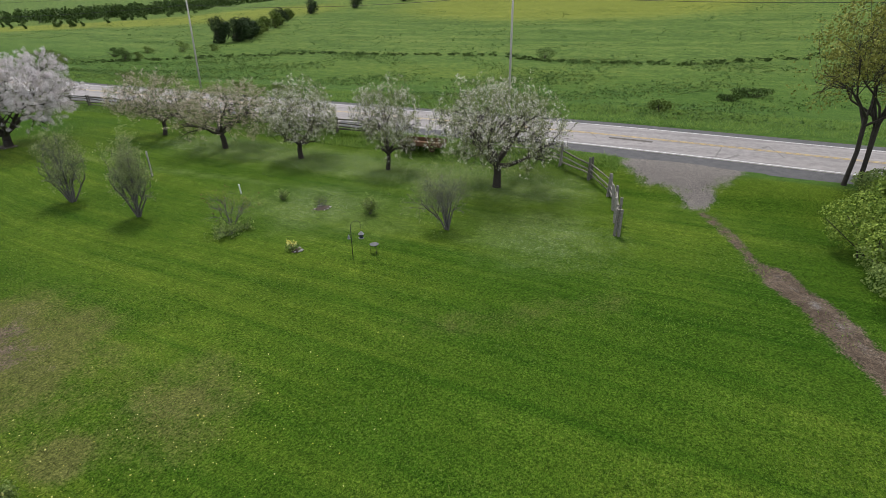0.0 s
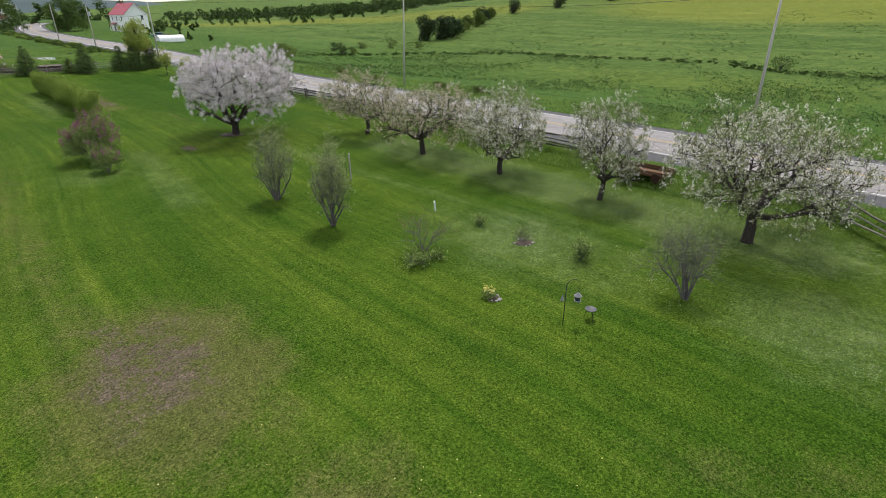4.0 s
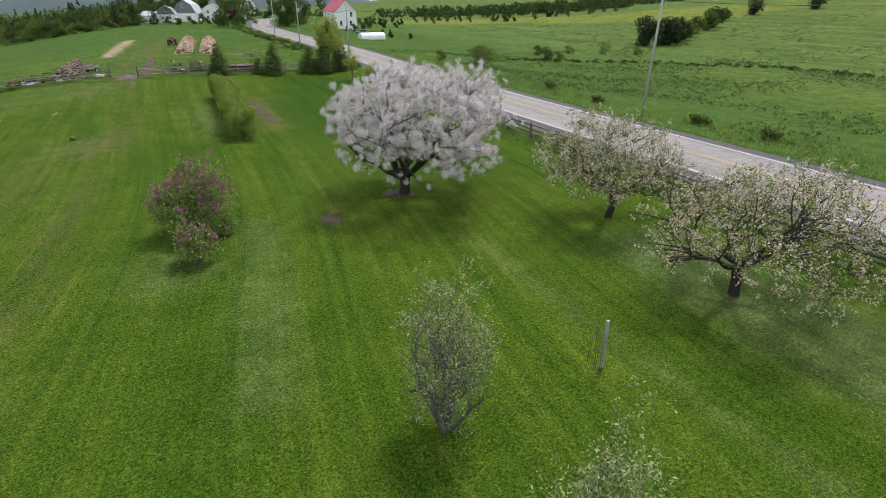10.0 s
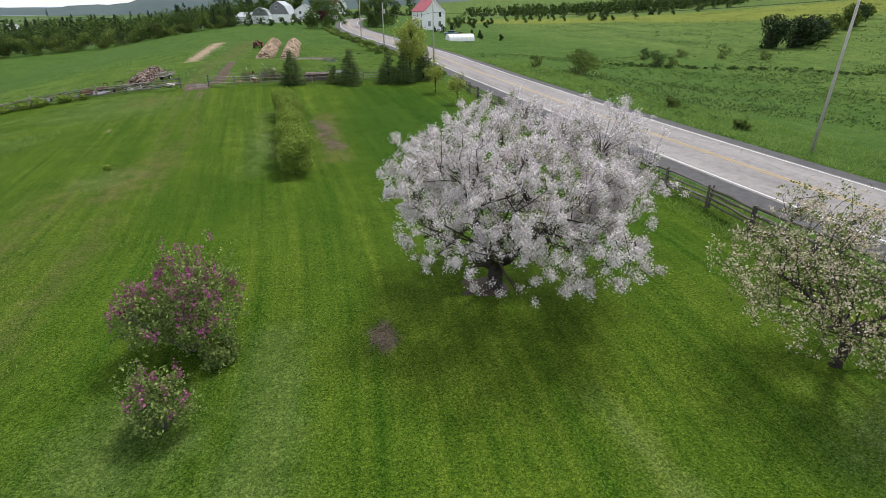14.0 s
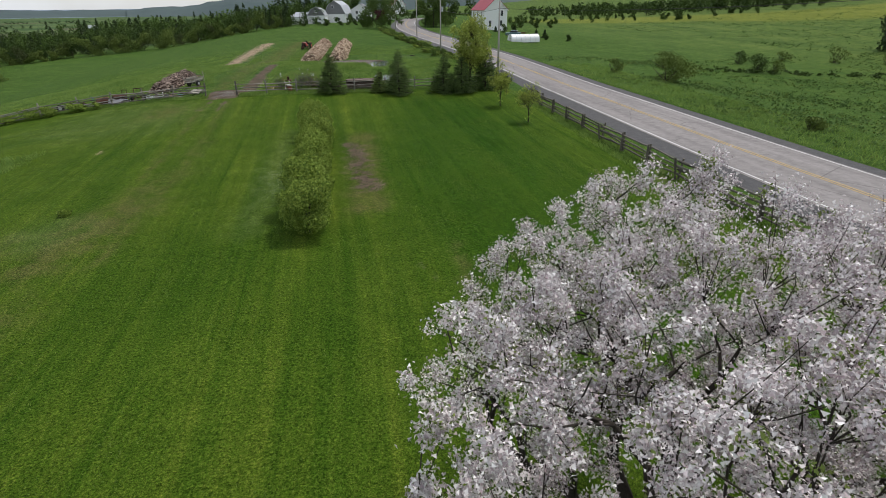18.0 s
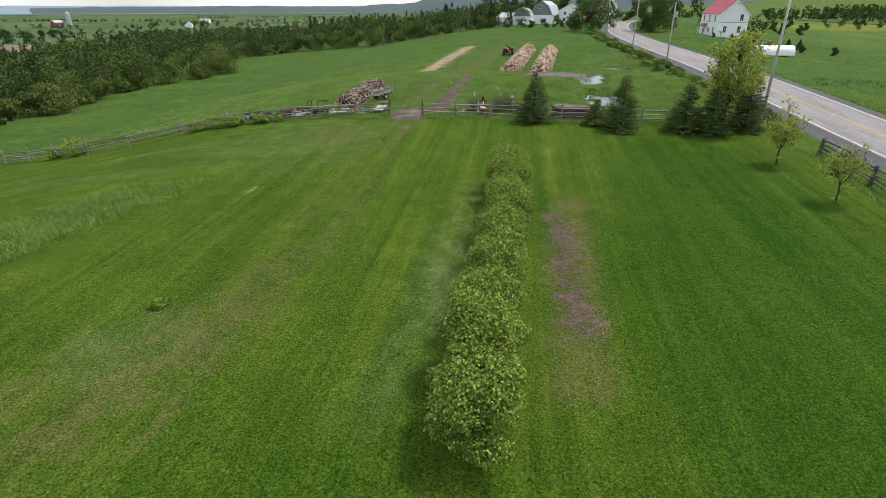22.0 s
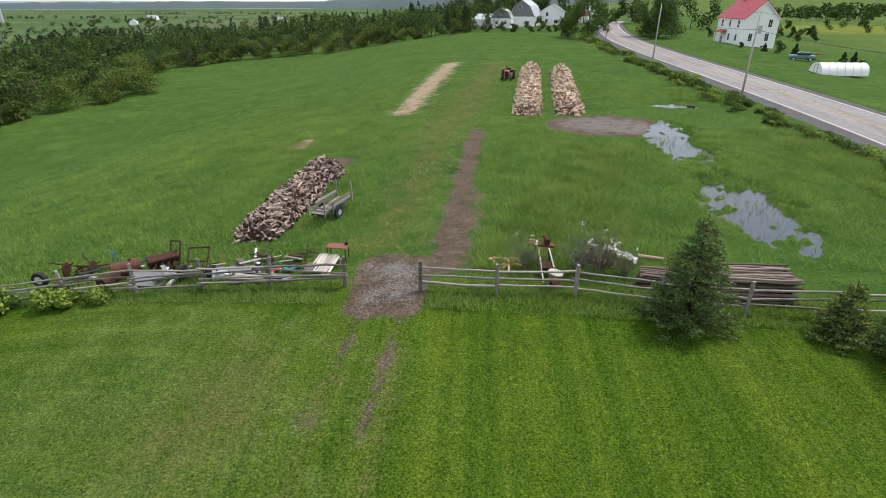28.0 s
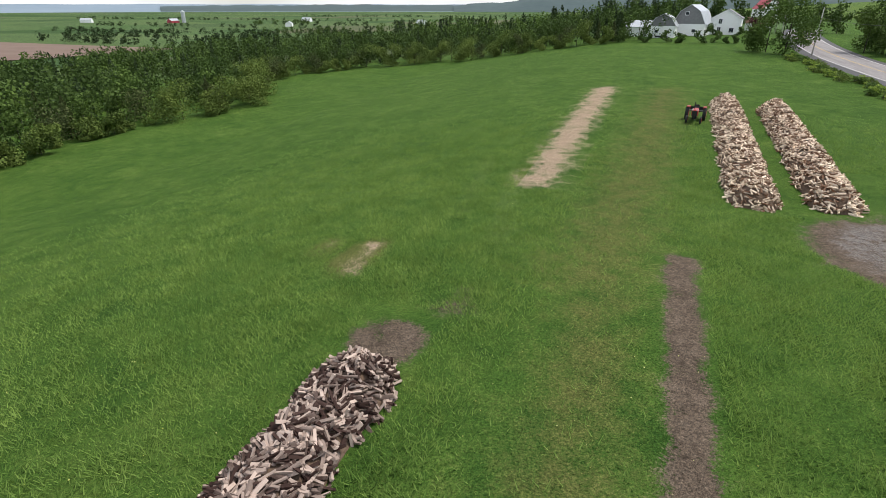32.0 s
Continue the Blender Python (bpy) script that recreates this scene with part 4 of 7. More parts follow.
ob = thing("marker_stake", pose(16.8, 17.35, ground_z(16.8, 17.35), 8, -14, 0), "short white plastic stake leaning in the lawn", "stake")
part("stake", boxes(((0.07, 0.07, 0.7), (0, 0, 0.28)), bevel=0.012), WHITE_PAINT, ob)
part("cap", boxes(((0.08, 0.08, 0.03), (0, 0, 0.64)), bevel=0.01), WHITE_PAINT, ob)
ob = thing("garden_post", Matrix.Translation((16.9, 25.3, ground_z(16.9, 25.3))), "grey wooden post holding a wire tree guard", "post")
part("post", boxes(((0.09, 0.09, 1.75), pose(0, 0, 0.8, 1, -2, 10)), bevel=0.012), POLE_WOOD, ob)
for i in range(6):
    a = i * 1.05
    part("wire", rods(((-0.28 + 0.22 * math.cos(a), 0.22 * math.sin(a), 0), (-0.28 + 0.22 * math.cos(a), 0.22 * math.sin(a), 1.25), 0.006), sides=4), BLACK_METAL, ob)
part("sapling", rods(((-0.28, 0, 0), (-0.26, 0.03, 1.5), 0.015, 0.006), sides=5), TWIG, ob)

# shed with a rusty tin roof beside the lawn, wagon wheel and plants against it
RUSTY_TIN, n, l, b = material("rust_streaked_tin", 0.45, 0.3)
streak = n.new("ShaderNodeMapping")
streak.inputs["Scale"].default_value = (1.6, 0.35, 1)
l.new(place_vec(n), streak.inputs["Vector"])
f = maths(n, l, "ADD", maths(n, l, "MULTIPLY", noise_node(n, l, streak.outputs[0], 1.3, 4), 0.7), maths(n, l, "MULTIPLY", noise_node(n, l, place_vec(n), 7, 4), 0.3))
l.new(ramp(n, l, f, [(0.33, (0.19, 0.085, 0.05)), (0.40, (0.38, 0.29, 0.25)), (0.45, (0.27, 0.30, 0.35)), (0.7, (0.38, 0.42, 0.49))]), b.inputs["Base Color"])
ob = thing("shed", pose(-4.2, 3.93, ground_z(-4.2, 3.9), 0, 0, -14), "small shed with a rust-streaked corrugated tin roof", "shed")
for nm, size, at in (("wall", (0.12, 4.6, 2.0), (1.5, 0, 0.9)), ("wall", (0.12, 4.6, 2.0), (-1.5, 0, 0.9)), ("wall", (2.88, 0.12, 2.0), (0, 2.24, 0.9)), ("wall", (2.88, 0.12, 2.0), (0, -2.24, 0.9))):
    part(nm, boxes((size, at)), GREY_WOOD, ob)
xs = np.arange(-1.85, 1.86, 0.038)
zs = 2.05 + 0.018 * np.maximum(0, np.cos(xs * 2 * math.pi / 0.61)) ** 24 - 0.05 * xs
ys = np.linspace(-2.7, 2.65, 2)
top = np.array([[(x, y, z - 0.0 * y) for y in ys] for x, z in zip(xs, zs)]).reshape(-1, 3)
bot = top - (0, 0, 0.02)
nq = len(xs)
k = np.arange(nq - 1) * 2
q = np.stack([k, k + 2, k + 3, k + 1], 1)
put("roof_sheet", fast_mesh("roof_sheet", np.concatenate([top, bot]), np.concatenate([q, q[:, ::-1] + 2 * nq])), RUSTY_TIN, ob)
for y in (-2.66, 2.61):
    part("roof_edge", boxes(((3.7, 0.05, 0.1), pose(0, y, 1.98, 0, 2.9, 0))), GREY_WOOD, ob)
part("barge_board", boxes(((0.05, 5.3, 0.12), (1.83, -0.02, 1.9))), GREY_WOOD, ob)
ob = thing("wagon_wheel", pose(-1.95, 5.55, ground_z(-1.95, 5.55) + 0.52, 74, 0, 20), "old brown wooden wagon wheel leaning on a shed", "wheel")
bm = bmesh.new()
circ = [(math.cos(a) * 0.5, math.sin(a) * 0.5, 0) for a in np.linspace(0, 6.283, 21)]
for p, q in zip(circ, circ[1:]):
    rod(bm, p, q, 0.035, sides=6)
part("rim", bm, RUST, ob)
for i in range(10):
    part("spoke", rods(((0, 0, 0), (math.cos(i * 0.628) * 0.48, math.sin(i * 0.628) * 0.48, 0), 0.02), sides=5), RUST, ob)
part("hub", rods(((0, 0, -0.09), (0, 0, 0.09), 0.08)), RUST, ob)
shrub("climbing_plant", -2.35, 5.5, "leafy green climbing plant beside a tin-roofed shed", 52, 1.1, 0.9, 8, [("leaves", LILAC_LEAF, 2600, 0.055, 0.14, 0.7, 0.0)])
shrub("perennial_clump", -1.35, 6.0, "dense green perennials with a few yellow flowers", 53, 0.55, 1.0, 14, [("leaves", LILAC_LEAF, 2400, 0.075, 0.12, 0.4, 0.0), ("blossom", YELLOW_PETAL, 50, 0.05, 0.1, 0.9, 0.6)], category="flowers")


# ---- clipped hedge ----
def leaf_mound(centres, n, size, rng, rough=0.16, inner=0.75, lower=0.05):
    """Leaves over the outside of several soft bumps (x, y, z, rx, ry, rz)."""
    c = np.asarray(centres, float)
    area = c[:, 3] * c[:, 5]
    pick = rng.choice(len(c), n, p=area / area.sum())
    d = rng.normal(size=(n, 3))
    d /= np.linalg.norm(d, axis=1, keepdims=True)
    r = rng.uniform(inner, 1.0, n)[:, None] ** 0.6 * (1 + rough * np.sin(d[:, 0:1] * 7 + pick[:, None]) * np.sin(d[:, 1:2] * 8 + 2 * pick[:, None]) * np.cos(d[:, 2:3] * 6))
    p = c[pick, :3] + d * r * c[pick, 3:]
    ok = p[:, 2] > lower
    return cards(p[ok], size, rng, aspect=0.6, out=(d + (0, 0, 0.3))[ok], loose=0.8)


rng = np.random.default_rng(70)
for i, s in enumerate(np.linspace(0, 1, 9)):
    x, y = 10.15 - 0.3 * s + rng.normal() * 0.1, 59.6 + 19.0 * s
    hx, hz = rng.uniform(1.1, 1.4), rng.uniform(2.2, 2.75)
    ob = thing("hedge_bush", Matrix.Translation((x, y, ground_z(x, y))), "dense clipped green bush in a garden hedge", "hedge", "bushes of the hedge")
    put("stemwork", fast_mesh("stemwork", *tubes(np.array([(*(rng.normal(size=2) * 0.12), -0.05, *rng.uniform(-0.45, 0.45, 2), 1.5, 0.03, 0.012) for _ in range(14)]), 4)), BARK, ob)
    lumps = [(0, 0, hz * 0.5, hx * 0.85, 1.4, hz * 0.5)] + [(rng.uniform(-0.75, 0.75), rng.normal() * 0.75, rng.uniform(0.3, 0.9) * hz, *rng.uniform(0.3, 0.62, 2), rng.uniform(0.3, 0.5)) for _ in range(16)]
    v, f = leaf_mound(lumps, 14500, 0.088, rng, 0.22, 0.66)
    put("leaves", fast_mesh("leaves", v, f), HEDGE_LEAF, ob)


# ---- spruces ----
def spruce(x, y, h, w, seed, label, mat=None):
    rng = np.random.default_rng(seed)
    ob = thing("spruce_tree", Matrix.Translation((x, y, ground_z(x, y))), label, "tree", "spruces along the rail fence")
    put("trunk", fast_mesh("trunk", *tubes(np.array([(0, 0, -0.1, 0, 0, h * 0.5, 0.10, 0.06), (0, 0, h * 0.5, 0, 0, h, 0.06, 0.012)]), 7)), BARK, ob, smooth=True)
    segs, pts = [], []
    tiers = int(h * 5.5)
    for t in range(tiers):
        z = h * (0.04 + 0.94 * (t / tiers) ** 0.95)
        reach = w * 0.5 * (1 - z / h) ** 0.8 * 1.04 + 0.07
        for i in range(max(5, int(13 * (1 - z / h) + 5))):
            a = rng.uniform(0, 6.283)
            rr = reach * rng.uniform(0.72, 1.1)
            end = np.array([math.cos(a) * rr, math.sin(a) * rr, z + rr * 0.08 - 0.06 * rr * rr])
            sag = np.array([0, 0, 0.10 * rr])
            segs.append((0, 0, z, *(end * (0.55, 0.55, 1) - sag * 0.5), 0.014, 0.010))
            segs.append((*(end * (0.55, 0.55, 1) - sag * 0.5), *end, 0.010, 0.004))
            m = int(17 + rr * 42)
            f = rng.uniform(0.15, 1.0, m)[:, None] ** 0.7
            side = np.array([-math.sin(a), math.cos(a), 0])
            pp = np.array([0, 0, z]) * (1 - f) + end * f - sag * 4 * f * (1 - f) + side * rng.normal(size=(m, 1)) * 0.12 * (1.2 - f * 0.6) + rng.normal(size=(m, 3)) * 0.03
            pts.append(pp)
    tagged(put("branchwork", fast_mesh("branchwork", *tubes(np.array(segs), 3)), BARK, ob), kind="stuff")
    v, f = cards(np.concatenate(pts), 0.12, rng, flat=0.55, aspect=0.36)
    put("needles", fast_mesh("needles", v, f), mat or SPRUCE_NEEDLE, ob)
    return ob


spruce(10.7, 94.6, 4.1, 3.4, 81, "full dark green spruce in front of a rail fence")
spruce(15.6, 94.2, 2.2, 2.2, 82, "small young spruce with pale green tips", leafy("young_spruce_needles", (0.06, 0.1, 0.024), (0.24, 0.31, 0.09), 0.7, 0.2))
spruce(17.5, 93.0, 4.3, 3.5, 83, "dense dark green spruce beside a smaller one")
spruce(22.2, 93.2, 3.7, 3.5, 84, "dark green spruce under a pale leafy tree")
spruce(24.0, 92.7, 3.7, 3.5, 85, "dark green spruce in a close group by the road")
spruce(27.0, 94.6, 4.7, 3.9, 86, "dark spruce beside the roadside fence")
tree("poplar_tree", 25.2, 94.0, "slender upright tree with fresh yellow-green leaves", "tree", 87, 1.6, 0.13, 5, 2.2, 2.4,
     [("leaves", LIME_LEAF, 8500, 0.16, 0.16, 0.8)], levels=2, wander=0.14, crown=(0, 0, 2.1, 1.6, 8.6, 260), ragged=0.5, clump=(10, 0.13))
tree("young_tree", 26.2, 85.5, "thin young tree with sparse lime-green leaves", "tree", 88, 0.9, 0.05, 5, 1.3, 2.6,
     [("leaves", LIME_LEAF, 3000, 0.11, 0.12, 0.7)], levels=2, wander=0.14, group="young trees by the roadside fence", crown=(0, 0, 1.15, 0.5, 4.0, 110), ragged=0.5)
tree("young_tree", 26.8, 79.0, "thin young tree with sparse pale leaves on the lawn", "tree", 89, 0.9, 0.045, 5, 1.2, 2.6,
     [("leaves", LIME_LEAF, 2100, 0.1, 0.12, 0.6)], levels=2, wander=0.14, group="young trees by the roadside fence", crown=(0, 0, 1.2, 0.5, 3.6, 100), ragged=0.5)

# ---- trees and bushes by the drive ----
OLIVE_LEAF = leafy("bronze_green_leaves", (0.10, 0.11, 0.022), (0.32, 0.325, 0.08))
tree("maple_tree", 29.0, -13.6, "tall multi-stemmed tree with bronze-green young leaves", "tree", 61, 3.4, 0.12, 4, 3.6, 1.7,
     [("leaves", OLIVE_LEAF, 13500, 0.13, 0.22, 0.65)], levels=2, stems=3, lean=(0.04, 0.0), crown=(0.4, -0.6, 3.9, 1.8, 12.0, 420), ragged=0.6, clump=(12, 0.16))
for i, (x, y, h, w) in enumerate([(21.5, -13.6, 2.6, 3.4), (18.5, -14.2, 2.2, 3.0), (24.5, -15.0, 3.0, 3.6), (27.0, -14.6, 1.6, 2.2)]):
    rng = np.random.default_rng(600 + i)
    ob = thing("bush", Matrix.Translation((x, y, ground_z(x, y))), "dense dark green bush beside the gravel drive", "bush", "bushes by the drive")
    put("stemwork", fast_mesh("stemwork", *tubes(np.array([(*(rng.normal(size=2) * 0.2), -0.05, *(rng.normal(size=2) * w * 0.25), h * 0.7, 0.03, 0.012) for _ in range(12)]), 4)), BARK, ob)
    lumps = [(rng.normal() * w * 0.22, rng.normal() * w * 0.22, rng.uniform(0.3, 0.75) * h, w * 0.3, w * 0.3, h * 0.28) for _ in range(10)]
    v, f = leaf_mound(lumps, 6500, 0.12, rng, 0.2, 0.6)
    put("leaves", fast_mesh("leaves", v, f), LILAC_LEAF if i % 2 else HEDGE_LEAF, ob)


# ---- rail fences ----
def rail_mesh(seed, r):
    rng = np.random.default_rng(seed)
    xs = np.linspace(0, 1, 5)
    cy, cz = rng.normal(size=5) * 0.014, rng.normal(size=5) * 0.014
    rr = r * rng.uniform(0.72, 1.25, 5) * (1, 1.05, 1, 0.95, 0.85)
    a = np.arange(6) * math.pi / 3
    knob = 1 + 0.16 * rng.normal(size=6)
    ring = np.stack([0 * a, np.cos(a) * knob, np.sin(a) * knob], 1)
    verts = (np.stack([xs, cy, cz], 1)[:, None] + ring[None] * rr[:, None, None]).reshape(-1, 3)
    k = (np.arange(4)[:, None] * 6 + np.arange(6)[None]).ravel()
    turn = np.where(k % 6 == 5, k - 5, k + 1)
    caps = [(0, 3, 2, 1), (0, 5, 4, 3), (24, 25, 26, 27), (24, 27, 28, 29)]
    me = fast_mesh("rail", verts, np.concatenate([np.stack([k, k + 6, turn + 6, turn], 1), caps]))
    me.polygons.foreach_set("use_smooth", np.ones(len(me.polygons), bool))
    return me


def post_mesh(seed, r, h):
    rng = np.random.default_rng(seed)
    bm = rods(((0, 0, -0.25), (rng.normal() * 0.03, rng.normal() * 0.03, h), r, r * 0.85), sides=7)
    for v in bm.verts:
        v.co += Vector(rng.normal(size=3) * r * 0.12)
    me = bpy.data.meshes.new("post")
    bm.to_mesh(me)
    bm.free()
    return me


GREY_RAILS, GREY_POSTS = [rail_mesh(s, 0.046) for s in range(6)], [post_mesh(s, 0.085, 1.34) for s in range(4)]
DARK_RAILS, DARK_POSTS = [rail_mesh(s + 20, 0.065) for s in range(6)], [post_mesh(s + 20, 0.07, 1.25) for s in range(4)]
for meshes, mat in ((GREY_RAILS + GREY_POSTS, GREY_WOOD), (DARK_RAILS + DARK_POSTS, DARK_WOOD)):
    for me in meshes:
        me.materials.append(mat)


def rail_fence(points, heights, label, seed, dark=False, double=False):
    """Posts at the points (x, y) and rails from post to post at the heights."""
    rng = np.random.default_rng(seed)
    rails, posts = (DARK_RAILS, DARK_POSTS) if dark else (GREY_RAILS, GREY_POSTS)
    x0, y0 = points[0]
    o = Vector((x0, y0, ground_z(x0, y0)))
    fence = thing("rail_fence", Matrix.Translation(o), label, "fence")
    tops = [Vector((x, y, ground_z(x, y))) - o for x, y in points]
    for i, p in enumerate(tops):
        q = tops[min(i + 1, len(tops) - 1)] - tops[max(i - 1, 0)]
        side = Vector((-q.y, q.x, 0)).normalized()
        for s in ((-0.09, 0.09) if double else (0.0,)):
            put("post", posts[rng.integers(4)], None, fence, m=Matrix.Translation(p + side * s) @ pose(0, 0, 0, rng.normal() * 2.5, rng.normal() * 2.5, rng.uniform(0, 360)))
    for a, b in zip(tops, tops[1:]):
        for h in heights:
            s = a + Vector((0, 0, h + rng.normal() * 0.055))
            e = b + Vector((0, 0, h + rng.normal() * 0.055))
            d = e - s
            s, e = s - d * rng.uniform(0.02, 0.06), e + d * rng.uniform(0.02, 0.06)
            side = Vector((-d.y, d.x, 0)).normalized() * (rng.uniform(-0.03, 0.03) if double else 0.09)
            d = e - s
            m = Matrix.Translation(s + side) @ d.to_track_quat("X", "Z").to_matrix().to_4x4() @ Matrix.Rotation(rng.uniform(0, 6.28), 4, "X") @ Matrix.Diagonal((d.length, 1, 1, 1))
            put("rail", rails[rng.integers(6)], None, fence, m=m)
    return fence


def along(points, step):
    """Post places every step metres along a bent line."""
    out, rest = [points[0]], step
    for (ax, ay), (bx, by) in zip(points, points[1:]):
        length = math.hypot(bx - ax, by - ay)
        while rest < length:
            out.append((ax + (bx - ax) * rest / length, ay + (by - ay) * rest / length))
            rest += step
        rest -= length
    return out


rail_fence([(1.0, 95.75), (4.0, 95.75), (7.0, 96.0), (10.0, 95.4), (13.0, 95.3), (16.2, 95.4), (19.4, 95.5), (22.6, 95.7), (25.8, 96.6), (29.0, 97.5)], (0.32, 0.66, 0.98), "weathered grey cedar rail fence beside a field gateway", 1)
rail_fence([(-2.1, 95.9), (-5.2, 95.8), (-8.0, 95.6), (-10.9, 95.4), (-13.8, 95.1), (-17.2, 94.6), (-20.9, 92.6), (-24.6, 90.4), (-28.5, 89.8), (-32.6, 90.3), (-36.6, 91.2), (-40.6, 92.2), (-44.6, 93.2), (-48.6, 94.2), (-52.6, 95.2), (-56.6, 96.4)], (0.3, 0.55, 0.78, 0.97), "weathered grey rail fence curving down past a junk row", 2)
road_line = [(30.4, y) for y in np.arange(89.5, 46, -3.3)] + [(30.2, y) for y in np.arange(43.5, 14, -3.3)]
rail_fence(road_line, (0.3, 0.55, 0.8, 1.08), "dark split-rail fence with paired posts along the road", 3, True, True)
rail_fence([(29.6, 6.8), (29.0, 3.6), (28.0, 1.5), (26.9, -0.6), (25.3, -2.1), (23.2, -2.8), (21.3, -3.2), (19.6, -3.5)], (0.3, 0.6, 0.92), "old split-rail fence curving in from the road", 4, False, True)

# old wagon box on the bank
BROWN_BOARD = plain("brown_weathered_boards", (0.07, 0.035, 0.02), (0.2, 0.11, 0.065), 3, 0.85, bump=0.4, island=0.3)
ob = thing("farm_wagon", pose(28.9, 11.8, ground_z(28.9, 11.8), 0, 0, 94), "low brown wooden wagon box on the roadside bank", "wagon")
for y in (-0.75, 0.75):
    for z in (0.37, 0.53):
        part("side_board", boxes(((3.1, 0.04, 0.15), (0, y, z)), bevel=0.01), BROWN_BOARD, ob)
for x in (-1.53, 1.53):
    part("end_board", boxes(((0.04, 1.46, 0.32), (x, 0, 0.45)), bevel=0.01), BROWN_BOARD, ob)
part("floor", boxes(((3.0, 1.42, 0.05), (0, 0, 0.31))), BROWN_BOARD, ob)
for x in (-1.05, 1.05):
    for y in (-0.86, 0.86):
        w = part("wheel", rods(((x, y - 0.03, 0.26), (x, y + 0.03, 0.26), 0.28), sides=14), RUST, ob)
        part("hub", rods(((x, y - 0.06, 0.26), (x, y + 0.06, 0.26), 0.06)), RUST, w)

# ---- firewood ----
def log_mesh(seed):
    """A split piece of wood, 0.42 m long: a wedge with a barked round side."""
    rng = np.random.default_rng(seed)
    r, n = rng.uniform(0.055, 0.09), rng.integers(3, 5)
    span = rng.uniform(1.2, 2.4)
    prof = [(0, 0)] + [(r * math.cos(a), r * math.sin(a)) for a in np.linspace(-span / 2, span / 2, n)]
    h = 0.215 * rng.uniform(0.85, 1.1)
    verts = [(x, p[0] - r * 0.5, p[1]) for x in (-h, h) for p in prof]
    k = len(prof)
    bm = bmesh.new()
    vs = [bm.verts.new(v) for v in verts]
    bm.faces.new(vs[:k][::-1])
    bm.faces.new(vs[k:])
    for i in range(k):
        bm.faces.new((vs[i], vs[(i + 1) % k], vs[k + (i + 1) % k], vs[k + i]))
    me = bpy.data.meshes.new("firewood_log")
    bm.to_mesh(me)
    bm.free()
    return me


def wood_pile(a, b, width, height, count, parts, mat, label, seed, near=(0.0, 0.5)):
    """A heap of split wood along a line on the ground; the pieces of its nearer stretch are objects."""
    rng = np.random.default_rng(seed)
    a, b = np.array(a, float), np.array(b, float)
    length = np.linalg.norm(b - a)
    d = (b - a) / length
    side = np.array([-d[1], d[0]])
    o = Vector((a[0], a[1], ground_z(*a)))
    ob = thing("firewood_pile", Matrix.Translation(o), label, "firewood")
    shapes = [log_mesh(seed * 10 + i) for i in range(8)]
    for me in shapes:
        me.materials.append(mat)

    def lie(s, u):
        e = min(s, length - s)
        hh = height * (1 - max(0.0, 1 - e / (width * 0.55)) ** 2) * (1 + 0.1 * math.sin(s * 1.9) + 0.06 * math.sin(s * 4.3))
        ww = width * 0.5 * (0.6 + 0.4 * min(1.0, e / (width * 0.5))) * (1 + 0.08 * math.sin(s * 1.3 + 1))
        x, y = a + d * s + side * u * ww
        return x, y, ground_z(x, y) + hh * max(0.0, 1 - abs(u) ** 1.8)

    # dark sheet inside the heap, the shade between logs put into its colour
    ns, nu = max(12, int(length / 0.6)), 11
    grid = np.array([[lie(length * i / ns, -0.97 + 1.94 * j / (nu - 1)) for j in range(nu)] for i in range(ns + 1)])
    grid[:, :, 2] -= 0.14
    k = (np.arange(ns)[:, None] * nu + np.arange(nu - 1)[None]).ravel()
    put("shade_core", fast_mesh("shade_core", grid.reshape(-1, 3) - np.array(o), np.stack([k, k + nu, k + nu + 1, k + 1], 1)), SHADED_CORE, ob, smooth=True)
    joined_v, joined_f, base, made = [], [], 0, 0
    for i in range(count):
        s, u = length * rng.uniform(0.0, 1.0), rng.uniform(-1.0, 1.0)
        x, y, z = lie(s, u)
        z += rng.uniform(-0.05, 0.06)
        m = Matrix.Translation(Vector((x, y, z)) - o) @ pose(0, 0, 0, rng.uniform(0, 360), rng.normal() * 18, math.degrees(1.6 * math.sin(s * 1.7) + 1.2 * math.sin(u * 2.3 + s * 0.9) + rng.normal() * 0.45))
        tilt = Matrix.Rotation(-u * 0.75 * height / (width * 0.5), 4, Vector((d[0], d[1], 0)))
        m = m @ tilt
        me = shapes[rng.integers(8)]
        if made < parts and near[0] <= s / length <= near[1]:
            put("firewood_log", me, None, ob, m=m)
            made += 1
        else:
            for poly in me.polygons:
                joined_f.append([base + v for v in poly.vertices])
            joined_v += [m @ v.co for v in me.vertices]
            base += len(me.vertices)
    me = bpy.data.meshes.new("firewood_rest")
    me.from_pydata(joined_v, [], joined_f)
    rest = put("firewood_rest", me, mat, ob)
    tagged(rest, kind="stuff")
    return ob


SHADED_CORE = plain("shaded_wood_core", (0.05, 0.03, 0.02), (0.2, 0.14, 0.1), 9, 0.95, bump=0.9, fine=14)
wood_pile((-7.85, 99.9), (-7.6, 111.5), 2.7, 0.95, 1900, 300, OLD_FIREWOOD, "long heap of weathered split firewood on grass", 5, (0.25, 1.0))
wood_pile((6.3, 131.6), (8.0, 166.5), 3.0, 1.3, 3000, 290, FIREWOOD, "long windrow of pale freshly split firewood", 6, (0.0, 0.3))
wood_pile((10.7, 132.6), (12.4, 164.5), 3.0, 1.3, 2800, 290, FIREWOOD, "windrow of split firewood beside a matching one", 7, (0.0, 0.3))

